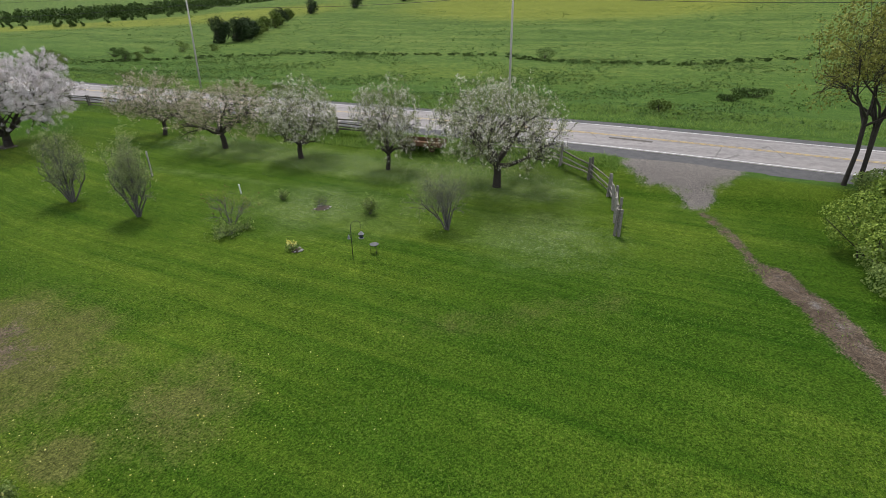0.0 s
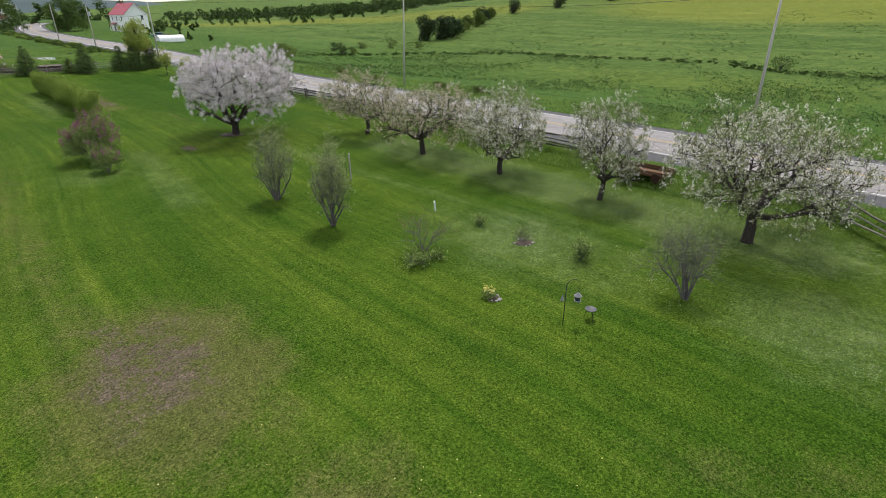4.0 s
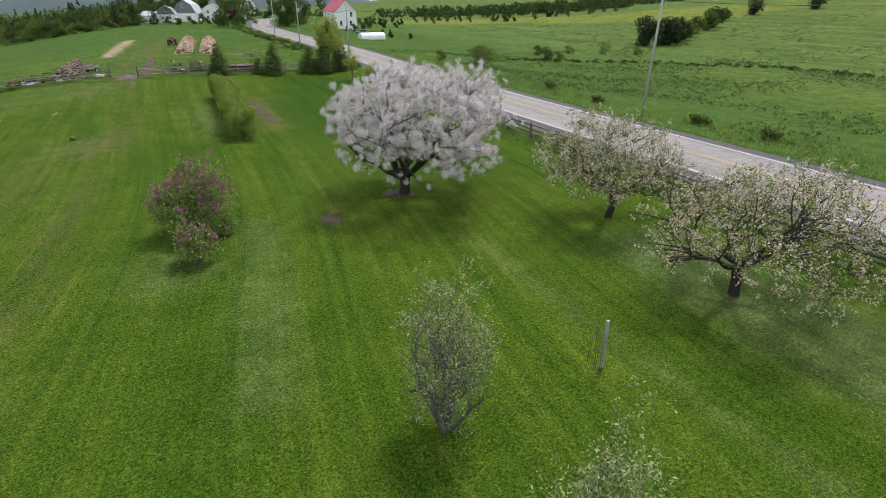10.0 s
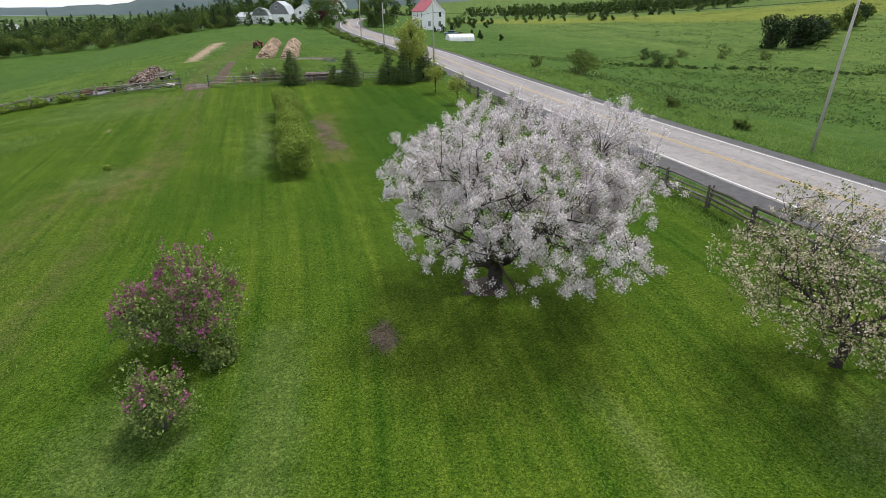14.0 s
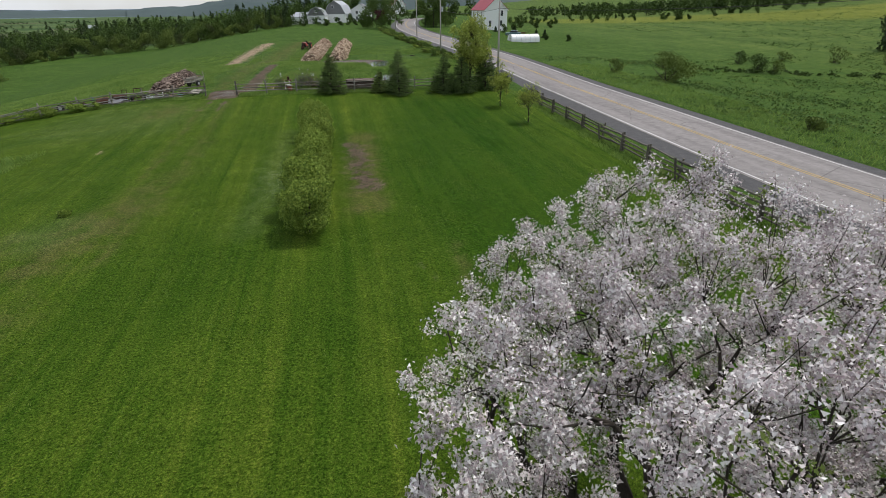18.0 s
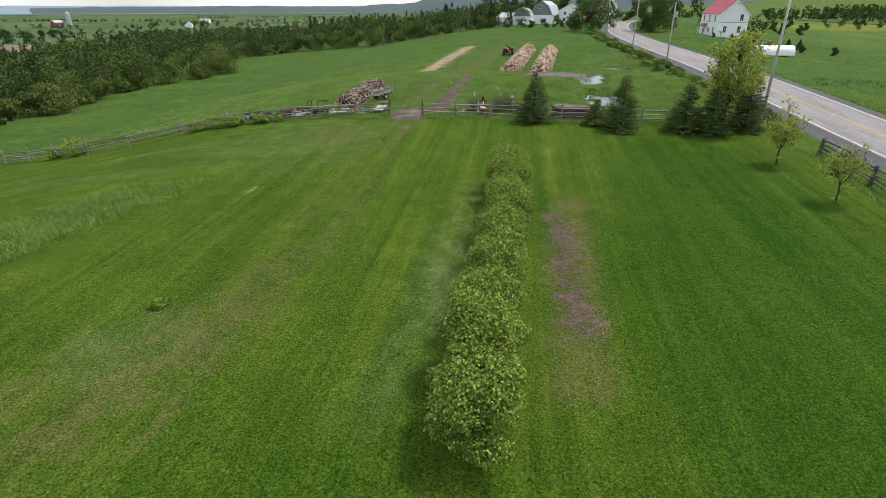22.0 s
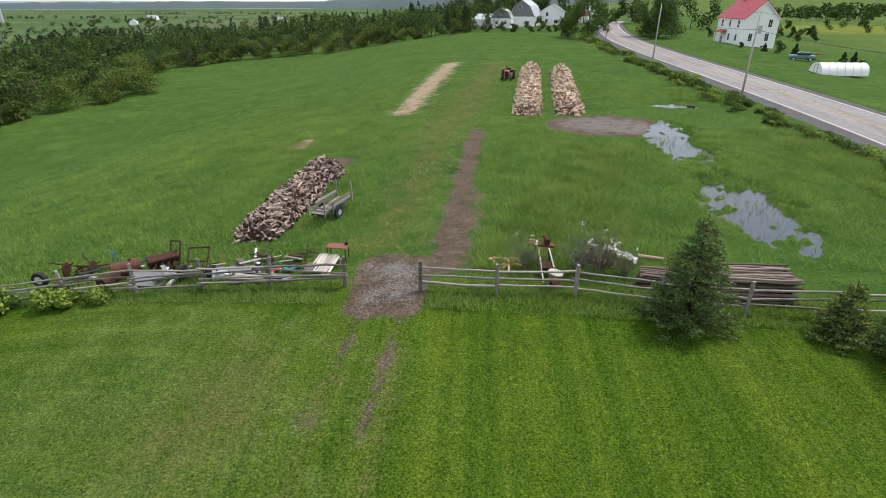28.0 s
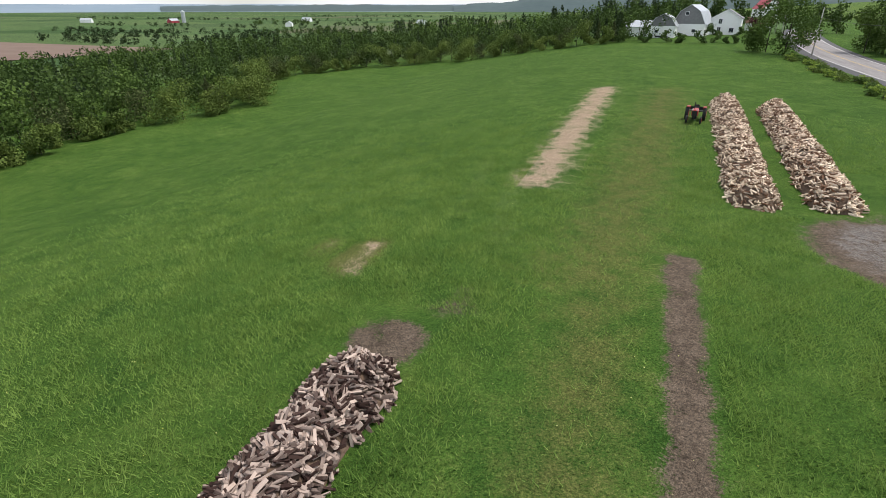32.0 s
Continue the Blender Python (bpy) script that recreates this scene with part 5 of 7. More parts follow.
# ---- slatted trailer ----
DULL_RIM = plain("dull_white_rim", (0.22, 0.22, 0.23), (0.5, 0.5, 0.52), 14, 0.5)
ob = thing("utility_trailer", pose(-4.8, 103.1, ground_z(-4.8, 103.1), 0, 0, -14) @ Matrix.Diagonal((0.7, 0.98, 0.9, 1)), "empty grey wooden utility trailer parked by the firewood", "trailer")
for i in range(17):
    part("floor_slat", boxes(((1.15, 0.1, 0.03), (0, -1.35 + i * 0.165, 0.62)), bevel=0.006), GREY_WOOD, ob)
for x in (-0.5, 0.5):
    part("chassis_rail", boxes(((0.07, 2.9, 0.1), (x * 0.8, 0, 0.55))), BLACK_METAL, ob)
part("axle", rods(((-0.72, -0.25, 0.32), (0.72, -0.25, 0.32), 0.035)), BLACK_METAL, ob)
for x in (-0.62, 0.62):
    for z, y in ((0.84, 0.0), (1.02, 0.06)):
        part("side_board", boxes(((0.035, 2.1, 0.15), pose(x, y + 0.15, z, 0, 0, 0)), bevel=0.008), GREY_WOOD, ob)
    for y, h in ((-1.4, 1.0), (-0.6, 0.6), (1.38, 1.25)):
        part("stake", boxes(((0.07, 0.09, h), pose(x * 1.04, y, 0.45 + h / 2, 4 if y > 1 else 0, 0, 0)), bevel=0.01), GREY_WOOD, ob)
    w = part("wheel", rods(((x * 1.25 - 0.09, -0.25, 0.36), (x * 1.25 + 0.09, -0.25, 0.36), 0.38), sides=22), BLACK_RUBBER, ob)
    part("rim", rods(((x * 1.25 + 0.095 * (1 if x > 0 else -1), -0.25, 0.36), (x * 1.25 + 0.11 * (1 if x > 0 else -1), -0.25, 0.36), 0.17), sides=16), DULL_RIM, w)
for z in (0.82, 1.02):
    part("front_rail", boxes(((1.2, 0.035, 0.1), (0, -1.45, z)), bevel=0.008), GREY_WOOD, ob)
part("drawbar", boxes(((0.07, 0.5, 0.07), pose(0, 1.65, 0.5, -6, 0, 0))), BLACK_METAL, ob)

# ---- tractor ----
TRACTOR_RED = plain("red_tractor_paint", (0.25, 0.02, 0.02), (0.42, 0.05, 0.04), 5, 0.45)
ob = thing("tractor", pose(4.4, 156.0, ground_z(4.4, 156.0), 0, 0, 172), "small old red farm tractor parked beside firewood", "tractor")
part("hood", boxes(((0.55, 1.35, 0.55), (0, 0.75, 1.0)), bevel=0.08), TRACTOR_RED, ob)
part("grille", boxes(((0.45, 0.06, 0.5), (0, 1.44, 0.95)), bevel=0.02), BLACK_METAL, ob)
for x in (-0.2, 0.2):
    part("headlight", rods(((x, 1.4, 1.3), (x, 1.5, 1.3), 0.07)), WHITE_TIN, ob)
part("engine", boxes(((0.36, 1.5, 0.45), (0, 0.4, 0.6)), bevel=0.04), BLACK_METAL, ob)
part("gearbox", boxes(((0.45, 0.9, 0.5), (0, -0.6, 0.65)), bevel=0.05), TRACTOR_RED, ob)
part("exhaust", rods(((0.12, 0.9, 1.25), (0.12, 0.9, 1.95), 0.035)), BLACK_METAL, ob)
part("seat", boxes(((0.45, 0.4, 0.08), (0, -0.75, 1.12)), ((0.45, 0.07, 0.3), (0, -0.96, 1.28)), bevel=0.03), BLACK_RUBBER, ob)
part("steering_column", rods(((0, 0.05, 1.1), (0, -0.25, 1.45), 0.02)), BLACK_METAL, ob)
bm = bmesh.new()
circ = [(0.2 * math.cos(a), -0.25 + 0.1 * math.sin(a), 1.45 + 0.16 * math.sin(a)) for a in np.linspace(0, 6.283, 13)]
for p, q in zip(circ, circ[1:]):
    rod(bm, p, q, 0.015, sides=5)
part("steering_wheel", bm, BLACK_RUBBER, ob)
for x in (-0.78, 0.78):
    part("fender", boxes(((0.3, 0.75, 0.05), (x * 0.93, -0.7, 1.27)), ((0.3, 0.05, 0.4), pose(x * 0.93, -1.1, 1.08, -25, 0, 0)), bevel=0.015), TRACTOR_RED, ob)
    w = part("rear_wheel", rods(((x - 0.15, -0.7, 0.6), (x + 0.15, -0.7, 0.6), 0.6), sides=24), BLACK_RUBBER, ob)
    part("rim", rods(((x - 0.16, -0.7, 0.6), (x + 0.16, -0.7, 0.6), 0.34), sides=18), TRACTOR_RED, w)
    w = part("front_wheel", rods(((x * 0.8 - 0.08, 1.15, 0.34), (x * 0.8 + 0.08, 1.15, 0.34), 0.34), sides=18), BLACK_RUBBER, ob)
    part("rim", rods(((x * 0.8 - 0.085, 1.15, 0.34), (x * 0.8 + 0.085, 1.15, 0.34), 0.18), sides=14), TRACTOR_RED, w)
part("rear_carrier", boxes(((1.3, 0.9, 0.06), (0, -1.65, 0.75)), ((1.3, 0.05, 0.3), (0, -2.1, 0.9))), BLACK_METAL, ob)

# ---- standing water ----
wm, n, l, b = material("still_water", 0.04)
b.inputs["Base Color"].default_value = (0.035, 0.04, 0.045, 1)
b.inputs["IOR"].default_value, b.inputs["Specular IOR Level"].default_value = 1.33, 1.0
bumped(n, l, b, noise_node(n, l, place_vec(n), 3, 2), 0.012, 0.01)
for cx, cy, rx, ry, level in POOLS:
    a = np.linspace(0, 6.283, 49)[:-1]
    rim = np.stack([cx + np.cos(a) * rx * 1.35, cy + np.sin(a) * ry * 1.35, np.full(48, level)], 1)
    verts = np.concatenate([rim, [[cx, cy, level]]])
    k = np.arange(48)
    tagged(put("puddle", fast_mesh("puddle", verts, np.stack([k, (k + 1) % 48, np.full(48, 48)], 1)), wm), "shallow standing water in wet grass", "water", kind="structure")


# ---- houses and barns ----
def gable_house(name, m, w, length, wall_h, rise, label, roof, windows, wall=None, category="house", over=0.35):
    """Gable end on -y, the long sides on x. windows: (side, along, height, width, tall)."""
    wall = wall or WHITE_PAINT
    ob = thing(name, m, label, category)
    hw, hl, t = w / 2, length / 2, 0.16
    for y in (-hl, hl):
        bm = bmesh.new()
        s = 1 if y < 0 else -1
        prof = [(-hw, -0.6), (hw, -0.6), (hw, wall_h), (0, wall_h + rise), (-hw, wall_h)]
        f = [bm.verts.new((x, y, z)) for x, z in prof]
        g = [bm.verts.new((x, y + s * t, z)) for x, z in prof]
        bm.faces.new(f)
        bm.faces.new(g[::-1])
        for i in range(5):
            bm.faces.new((f[i], g[i], g[(i + 1) % 5], f[(i + 1) % 5]))
        bmesh.ops.recalc_face_normals(bm, faces=bm.faces)
        part("wall", bm, wall, ob)
    for x in (-hw + t / 2, hw - t / 2):
        part("wall", boxes(((t, length - 2 * t, wall_h + 0.6), (x, 0, wall_h / 2 - 0.3))), wall, ob)
    slope = math.hypot(hw, rise)
    ang = math.degrees(math.atan2(rise, hw))
    for s in (-1, 1):
        mm = Matrix.Translation((0, 0, wall_h + rise + 0.07)) @ pose(0, 0, 0, 0, s * ang, 0) @ Matrix.Translation((s * (slope + over) / 2, 0, 0))
        part("roof", boxes(((slope + over, length + 2 * over, 0.1), mm)), roof, ob)
        for y in (-hl - over, hl + over):
            part("barge_board", boxes(((slope + over, 0.05, 0.2), mm @ Matrix.Translation((0, y + (0.03 if y < 0 else -0.03), -0.1)))), WHITE_PAINT, ob)
    for side, a, z, ww, hh in windows:
        p = {"front": (Vector((a, -hl, z)), 0), "back": (Vector((a, hl, z)), 180), "west": (Vector((-hw, a, z)), -90), "east": (Vector((hw, a, z)), 90)}[side]
        mm = Matrix.Translation(p[0]) @ pose(0, 0, 0, 0, 0, p[1])
        bm = boxes(((ww + 0.16, 0.06, 0.1), mm @ Matrix.Translation((0, -0.01, hh / 2 + 0.05))), ((0.09, 0.06, hh), mm @ Matrix.Translation((-ww / 2 - 0.03, -0.01, 0))), ((0.09, 0.06, hh), mm @ Matrix.Translation((ww / 2 + 0.03, -0.01, 0))), ((0.05, 0.05, hh), mm @ Matrix.Translation((0, -0.012, 0))))
        win = part("window", bm, WHITE_PAINT, ob)
        part("pane", boxes(((ww, 0.03, hh), mm @ Matrix.Translation((0, -0.004, 0)))), GLASS_DARK, win)
        part("sill", boxes(((ww + 0.24, 0.12, 0.06), mm @ Matrix.Translation((0, -0.04, -hh / 2 - 0.03)))), WHITE_PAINT, win)
    return ob


hx, hy = 57.7, 213.6
hz = ground_z(hx, hy) - 0.2
turn = math.degrees(math.atan2(1.0, 7.5))
house = gable_house("farmhouse", pose(hx, hy, hz, 0, 0, turn), 7.5, 11.4, 5.9, 3.4, "two-storey white farmhouse with a faded red metal roof", RED_ROOF,
    [("front", -1.9, 2.1, 0.8, 1.5), ("front", 1.7, 2.1, 0.8, 1.5), ("front", 1.9, 4.9, 0.8, 1.5), ("front", 1.3, 0.2, 0.9, 0.4)]
    + [("west", y, 4.7, 0.75, 1.4) for y in (-3.4, 0.2, 3.6)] + [("west", y, 1.9, 0.8, 1.4) for y in (-3.2, -0.2)])
rf = part("porch_roof", boxes(((1.5, 3.2, 0.1), pose(-4.4, 2.6, 3.05, 0, -22, 0)), bevel=0.02), RED_ROOF, house, "small red porch roof")
for y in (1.3, 3.9):
    part("porch_post", boxes(((0.12, 0.12, 2.9), (-4.95, y, 1.35))), WHITE_PAINT, house)
dr = part("door", boxes(((0.06, 0.95, 2.0), (-3.78, 3.0, 1.0))), plain("grey_door", (0.2, 0.2, 0.22), (0.32, 0.32, 0.34), 3, 0.6), house)
part("handle", rods(((-3.84, 3.35, 1.0), (-3.9, 3.35, 1.0), 0.03)), BLACK_METAL, dr)
part("porch_floor", boxes(((1.4, 3.2, 0.3), (-4.45, 2.6, -0.05))), GREY_WOOD, house)
part("chimney", boxes(((0.6, 0.6, 1.4), (0.0, 3.0, 9.4)), bevel=0.03), plain("old_brick", (0.15, 0.07, 0.05), (0.3, 0.16, 0.12), 6, 0.9), house)


def gambrel_barn(m, w, length, wall_h, h, label, wall, gable, roof, doors):
    ob = thing("barn", m, label, "barn")
    hw, hl = w / 2, length / 2
    kx, kz = hw * 0.62, wall_h + (h - wall_h) * 0.66
    for y in (-hl, hl):
        for nm, prof, mat in (("wall", [(-hw, -0.5), (hw, -0.5), (hw, wall_h), (-hw, wall_h)], wall), ("gable", [(-hw, wall_h), (hw, wall_h), (kx, kz), (0, h), (-kx, kz)], gable)):
            bm = bmesh.new()
            s = 0.15 if y < 0 else -0.15
            f = [bm.verts.new((x, y, z)) for x, z in prof]
            g = [bm.verts.new((x, y + s, z)) for x, z in prof]
            bm.faces.new(f)
            bm.faces.new(g[::-1])
            for i in range(len(prof)):
                bm.faces.new((f[i], g[i], g[(i + 1) % len(prof)], f[(i + 1) % len(prof)]))
            bmesh.ops.recalc_face_normals(bm, faces=bm.faces)
            part(nm, bm, mat, ob)
    for s in (-1, 1):
        part("wall", boxes(((0.15, length - 0.3, wall_h + 0.5), (s * (hw - 0.08), 0, wall_h / 2 - 0.25))), wall, ob)
        for (x0, z0), (x1, z1) in (((hw + 0.25, wall_h - 0.25), (kx, kz)), ((kx, kz), (0, h))):
            d = Vector((x1 - x0, 0, z1 - z0))
            c = Vector(((x0 + x1) / 2 * s, 0, (z0 + z1) / 2 + 0.08))
            part("roof", boxes(((d.length, length + 0.6, 0.09), Matrix.Translation(c) @ pose(0, 0, 0, 0, s * math.degrees(math.atan2(z1 - z0, x0 - x1)), 0))), roof, ob)
    for x, z, ww, hh, mat in doors:
        fr = part("window", boxes(((ww + 0.2, 0.05, hh + 0.2), (x, -hl - 0.02, z))), WHITE_PAINT, ob)
        part("pane", boxes(((ww, 0.05, hh), (x, -hl - 0.035, z))), mat, fr)
    return ob


GREY_SHINGLE = plain("grey_shingles", (0.14, 0.14, 0.15), (0.27, 0.27, 0.28), 2, 0.9, bump=0.4)
gambrel_barn(pose(2.4, 272, ground_z(2, 266), 0, 0, -6), 6.6, 9, 3.0, 6.0, "white gambrel barn with a grey shingled gable", WHITE_PAINT, GREY_SHINGLE, TIN_ROOF, [(-1.4, 1.6, 0.8, 0.6, GLASS_DARK), (1.4, 1.6, 0.8, 0.6, GLASS_DARK), (0, 4.4, 0.6, 0.6, GLASS_DARK), (0, 0.3, 3.2, 0.5, GLASS_DARK)])
gambrel_barn(pose(10.6, 285, ground_z(10, 280), 0, 0, -14), 8.6, 13, 3.2, 8.2, "large grey gambrel barn with a pale tin roof", WHITE_PAINT, GREY_SHINGLE, TIN_ROOF, [(1.6, 1.4, 0.9, 0.8, GLASS_DARK), (-0.8, 6.0, 0.8, 0.9, GLASS_DARK)])
gable_house("farm_shed", pose(-3.4, 277, ground_z(-3, 270), 0, 0, 84), 6.0, 9.0, 2.6, 1.6, "low farm shed with a pale tin roof beside a barn", TIN_ROOF, [], category="shed")
gable_house("farmhouse", pose(20.5, 293, ground_z(20, 287), 0, 0, -10), 8.2, 9.0, 4.6, 2.4, "plain white farmhouse with a low gable roof", GREY_SHINGLE, [("front", -1.5, 3.7, 0.9, 1.2), ("front", -1.6, 1.4, 0.9, 1.3), ("front", 1.8, 1.3, 1.2, 1.2)])
gable_house("farmhouse", pose(43, 372, ground_z(43, 372) + 2.2, 0, 0, 20), 7.5, 8.0, 4.2, 4.0, "distant white house with a dark red roof", RED_ROOF, [("front", -1.4, 2.2, 0.9, 1.3), ("front", 1.4, 2.2, 0.9, 1.3), ("front", 0, 5.2, 0.9, 1.0)])
gable_house("garage", pose(33, 318, ground_z(33, 318), 0, 0, 80), 6.0, 8.0, 2.6, 1.6, "low white garage with a brown roof", BROWN_BOARD, [], category="garage")

# plastic greenhouse
POLY = plain("white_polythene", (0.74, 0.76, 0.77), (0.9, 0.9, 0.9), 1.5, 0.35, bump=0.1)
gx0, gy0 = 55.2, 169.5
ob = thing("greenhouse", pose(gx0, gy0, ground_z(gx0, gy0), 0, 0, 4) @ Matrix.Diagonal((0.95, 0.9, 0.85, 1)), "small hooped greenhouse covered in white plastic film", "greenhouse")
arc = np.linspace(0, math.pi, 15)
ribs = np.array([[(x, 1.9 * math.cos(a), 2.1 * math.sin(a) ** 0.8) for a in arc] for x in np.linspace(-3.7, 3.7, 7)])
k = (np.arange(6)[:, None] * 15 + np.arange(14)[None]).ravel()
put("cover", fast_mesh("cover", ribs.reshape(-1, 3), np.stack([k, k + 15, k + 16, k + 1], 1)), POLY, ob, smooth=True)
for i in range(7):
    part("hoop", rods(*[(tuple(ribs[i, j] * (1, 1.01, 1.01)), tuple(ribs[i, j + 1] * (1, 1.01, 1.01)), 0.03) for j in range(14)], sides=5), WHITE_TIN, ob)
for x in (-3.7, 3.7):
    bm = bmesh.new()
    bm.faces.new([bm.verts.new((x, 1.9 * math.cos(a), 2.1 * math.sin(a) ** 0.8)) for a in arc])
    e = part("end_wall", bm, POLY, ob)
    part("door_frame", boxes(((0.05, 0.06, 1.8), (x * 1.005, -0.45, 0.9)), ((0.05, 0.06, 1.8), (x * 1.005, 0.45, 0.9)), ((0.05, 0.96, 0.06), (x * 1.005, 0, 1.82))), GREY_WOOD, e)


def old_car(x, y, turn, paint, label):
    ob = thing("parked_car", pose(x, y, ground_z(x, y), 0, 0, turn), label, "car")
    part("body", boxes(((1.7, 4.2, 0.6), (0, 0, 0.65)), bevel=0.12), paint, ob)
    part("cabin", boxes(((1.5, 2.1, 0.55), (0, -0.2, 1.15)), bevel=0.18), GLASS_DARK, ob)
    part("roof", boxes(((1.35, 1.5, 0.06), (0, -0.2, 1.43)), bevel=0.02), paint, ob)
    for sx in (-0.8, 0.8):
        for sy in (-1.3, 1.3):
            w = part("wheel", rods(((sx - 0.1, sy, 0.32), (sx + 0.1, sy, 0.32), 0.32), sides=16), BLACK_RUBBER, ob)
            part("rim", rods(((sx - 0.11, sy, 0.32), (sx + 0.11, sy, 0.32), 0.18), sides=12), WHITE_TIN, w)
    return ob


old_car(57.5, 186, 70, plain("faded_blue_paint", (0.08, 0.14, 0.15), (0.16, 0.25, 0.26), 3, 0.4), "faded blue-green car parked behind a farmhouse")
ob = thing("board_heap", pose(61.0, 190.0, ground_z(61, 190), 0, 0, 20), "low heap of old brown boards in a farmyard", "boards")
for i in range(16):
    part("board", boxes(((3.2, 0.22, 0.05), pose(0.3 * math.sin(i * 2.1), 0.5 * math.sin(i * 1.3), 0.1 + 0.06 * i, 6 * math.sin(i), 5 * math.cos(i * 1.7), 40 * math.sin(i * 0.9)))), BROWN_BOARD, ob)

# ---- power line ----
POLES = [(43.6, -32, 10.5), (44.5, 11.0, 11.4), (45.8, 54.3, 11.4), (29.1, 97.2, 9.4), (29.9, 140.7, 9.0), (31.0, 184.5, 9.0), (29.2, 226.0, 8.4), (31.0, 268.0, 9.0), (37.0, 310.0, 9.0)]
heads = []
for i, (x, y, h) in enumerate(POLES):
    z = ground_z(x, y)
    ob = thing("utility_pole", Matrix.Translation((x, y, z)), "grey weathered wooden utility pole beside the road", "utility pole", "poles along the road")
    lean = (0.35 if i == 2 else 0.05 * (i % 3 - 1), 0.02)
    part("pole", rods(((0, 0, -0.3), (lean[0], lean[1], h), 0.125, 0.08), sides=10), POLE_WOOD, ob, smooth=True)
    part("insulator", rods(((lean[0], lean[1], h), (lean[0], lean[1], h + 0.18), 0.05, 0.035)), WHITE_TIN, ob)
    part("bracket", boxes(((0.08, 0.3, 0.06), (lean[0], lean[1] + 0.12, h - 1.5))), BLACK_METAL, ob)
    if i == 4:
        part("transformer", rods(((0.32, 0, h - 1.9), (0.32, 0, h - 1.1), 0.2), sides=14), TIN_ROOF, ob, "grey transformer can")
    heads.append((x + lean[0], y + lean[1], z + h))


def wire(pts, r):
    """One continuous thin tube through the points."""
    ring = np.array([(r, 0, 0), (0, 0, r), (-r, 0, 0), (0, 0, -r)])
    verts = (np.array(pts)[:, None] + ring[None]).reshape(-1, 3)
    k = (np.arange(len(pts) - 1)[:, None] * 4 + np.arange(4)[None]).ravel()
    turn = np.where(k % 4 == 3, k - 3, k + 1)
    return fast_mesh("power_line", verts, np.stack([k, turn, turn + 4, k + 4], 1))


for (ax, ay, az), (bx, by, bz) in zip(heads, heads[1:]):
    for drop, r in ((-0.16, 0.012), (1.5, 0.018)):
        pts = [(ax + (bx - ax) * t, ay + (by - ay) * t, az + (bz - az) * t - drop - 0.6 * 4 * t * (1 - t)) for t in np.linspace(0, 1, 13)]
        ob = put("power_line", wire(pts, r), BLACK_METAL)
        tagged(ob, "thin sagging black overhead power line between poles", "cable", "wires along the road")


# ---- woods, hedgerows and far bushes ----
def crowns(trees, per, leaf, rng, conifer=False):
    """Leaf clumps of many crowns (x, y, z, height, width) as arrays."""
    t = np.asarray(trees, float)
    n = len(t)
    pick = np.repeat(np.arange(n), per)
    m = len(pick)
    h, w = t[:, 3], t[:, 4]
    if conifer:
        f = rng.uniform(0.05, 1.0, m) ** 1.15
        a = rng.uniform(0, 6.283, m)
        tier = 0.8 + 0.2 * np.sin(f * h[pick] * 7.0 + pick)
        r = (1 - f) ** 0.8 * w[pick] * 0.5 * rng.uniform(0.72, 1.08, m) * tier
        p = np.stack([np.cos(a) * r, np.sin(a) * r, f * h[pick]], 1)
        out = np.stack([np.cos(a), np.sin(a), 0.55 + 0 * a], 1)
    else:
        lump = rng.integers(0, 9, m)
        seed = (pick * 9 + lump) % 977
        c = np.stack([np.sin(seed * 12.9898) * 0.3, np.sin(seed * 78.233) * 0.3, 0.14 + 0.088 * lump], 1)
        c[:, :2] *= (1.15 - 0.75 * c[:, 2:3] ** 2)
        d = rng.normal(size=(m, 3))
        d /= np.linalg.norm(d, axis=1, keepdims=True)
        p = c + d * rng.uniform(0.45, 1.04, m)[:, None] * (0.27, 0.27, 0.16)
        p = p * np.stack([w[pick], w[pick], h[pick]], 1)
        out = d + (0, 0, 0.35)
    p = p + t[pick, :3]
    return cards(p, leaf, rng, aspect=0.8, out=out, loose=0.75)


def grove(name, trees, per, leaf, mat, label, seed, conifer=False, category="woods"):
    rng = np.random.default_rng(seed)
    ob = new(name, fast_mesh(name, *crowns(trees, per, leaf, rng, conifer)))
    ob.data.materials.append(mat)
    tagged(ob, label, category, kind="stuff")
    seg = [(x, y, z - 0.3, x, y, z + h * 0.5, 0.012 * h, 0.006 * h) for x, y, z, h, w in trees]
    put("trunkwork", fast_mesh("trunkwork", *tubes(seg, 4)), BARK, ob)
    return ob


def planted(points, lo, hi, fat, rng):
    out = []
    for x, y in points:
        h = rng.uniform(lo, hi)
        out.append((x, y, ground_z(x, y), h, h * rng.uniform(*fat)))
    return out


YELLOW_WOODS = leafy("willow_leaves", (0.042, 0.074, 0.016), (0.18, 0.236, 0.054), 0.7, 0.15, 0.65, 0.16)
FRESH_WOODS = leafy("fresh_woodland_leaves", (0.034, 0.068, 0.015), (0.12, 0.185, 0.04), 0.7, 0.15, 0.65, 0.16)
DARK_WOODS = leafy("dark_conifer_foliage", (0.018, 0.034, 0.013), (0.054, 0.084, 0.031), 0.7, 0.1, 0.55, 0.14)
BROWN_WOODS = leafy("brownish_thicket", (0.036, 0.05, 0.017), (0.11, 0.135, 0.048), 0.7, 0.1, 0.3, 0.1)
rng = np.random.default_rng(900)
EDGE = [(-70, 112), (-77, 140), (-81, 155), (-79, 168), (-74, 190), (-80, 200), (-97, 222), (-93, 240), (-73, 256), (-58, 268), (-40, 262), (-22, 254), (-8, 249)]
front = along(EDGE, 4.6)
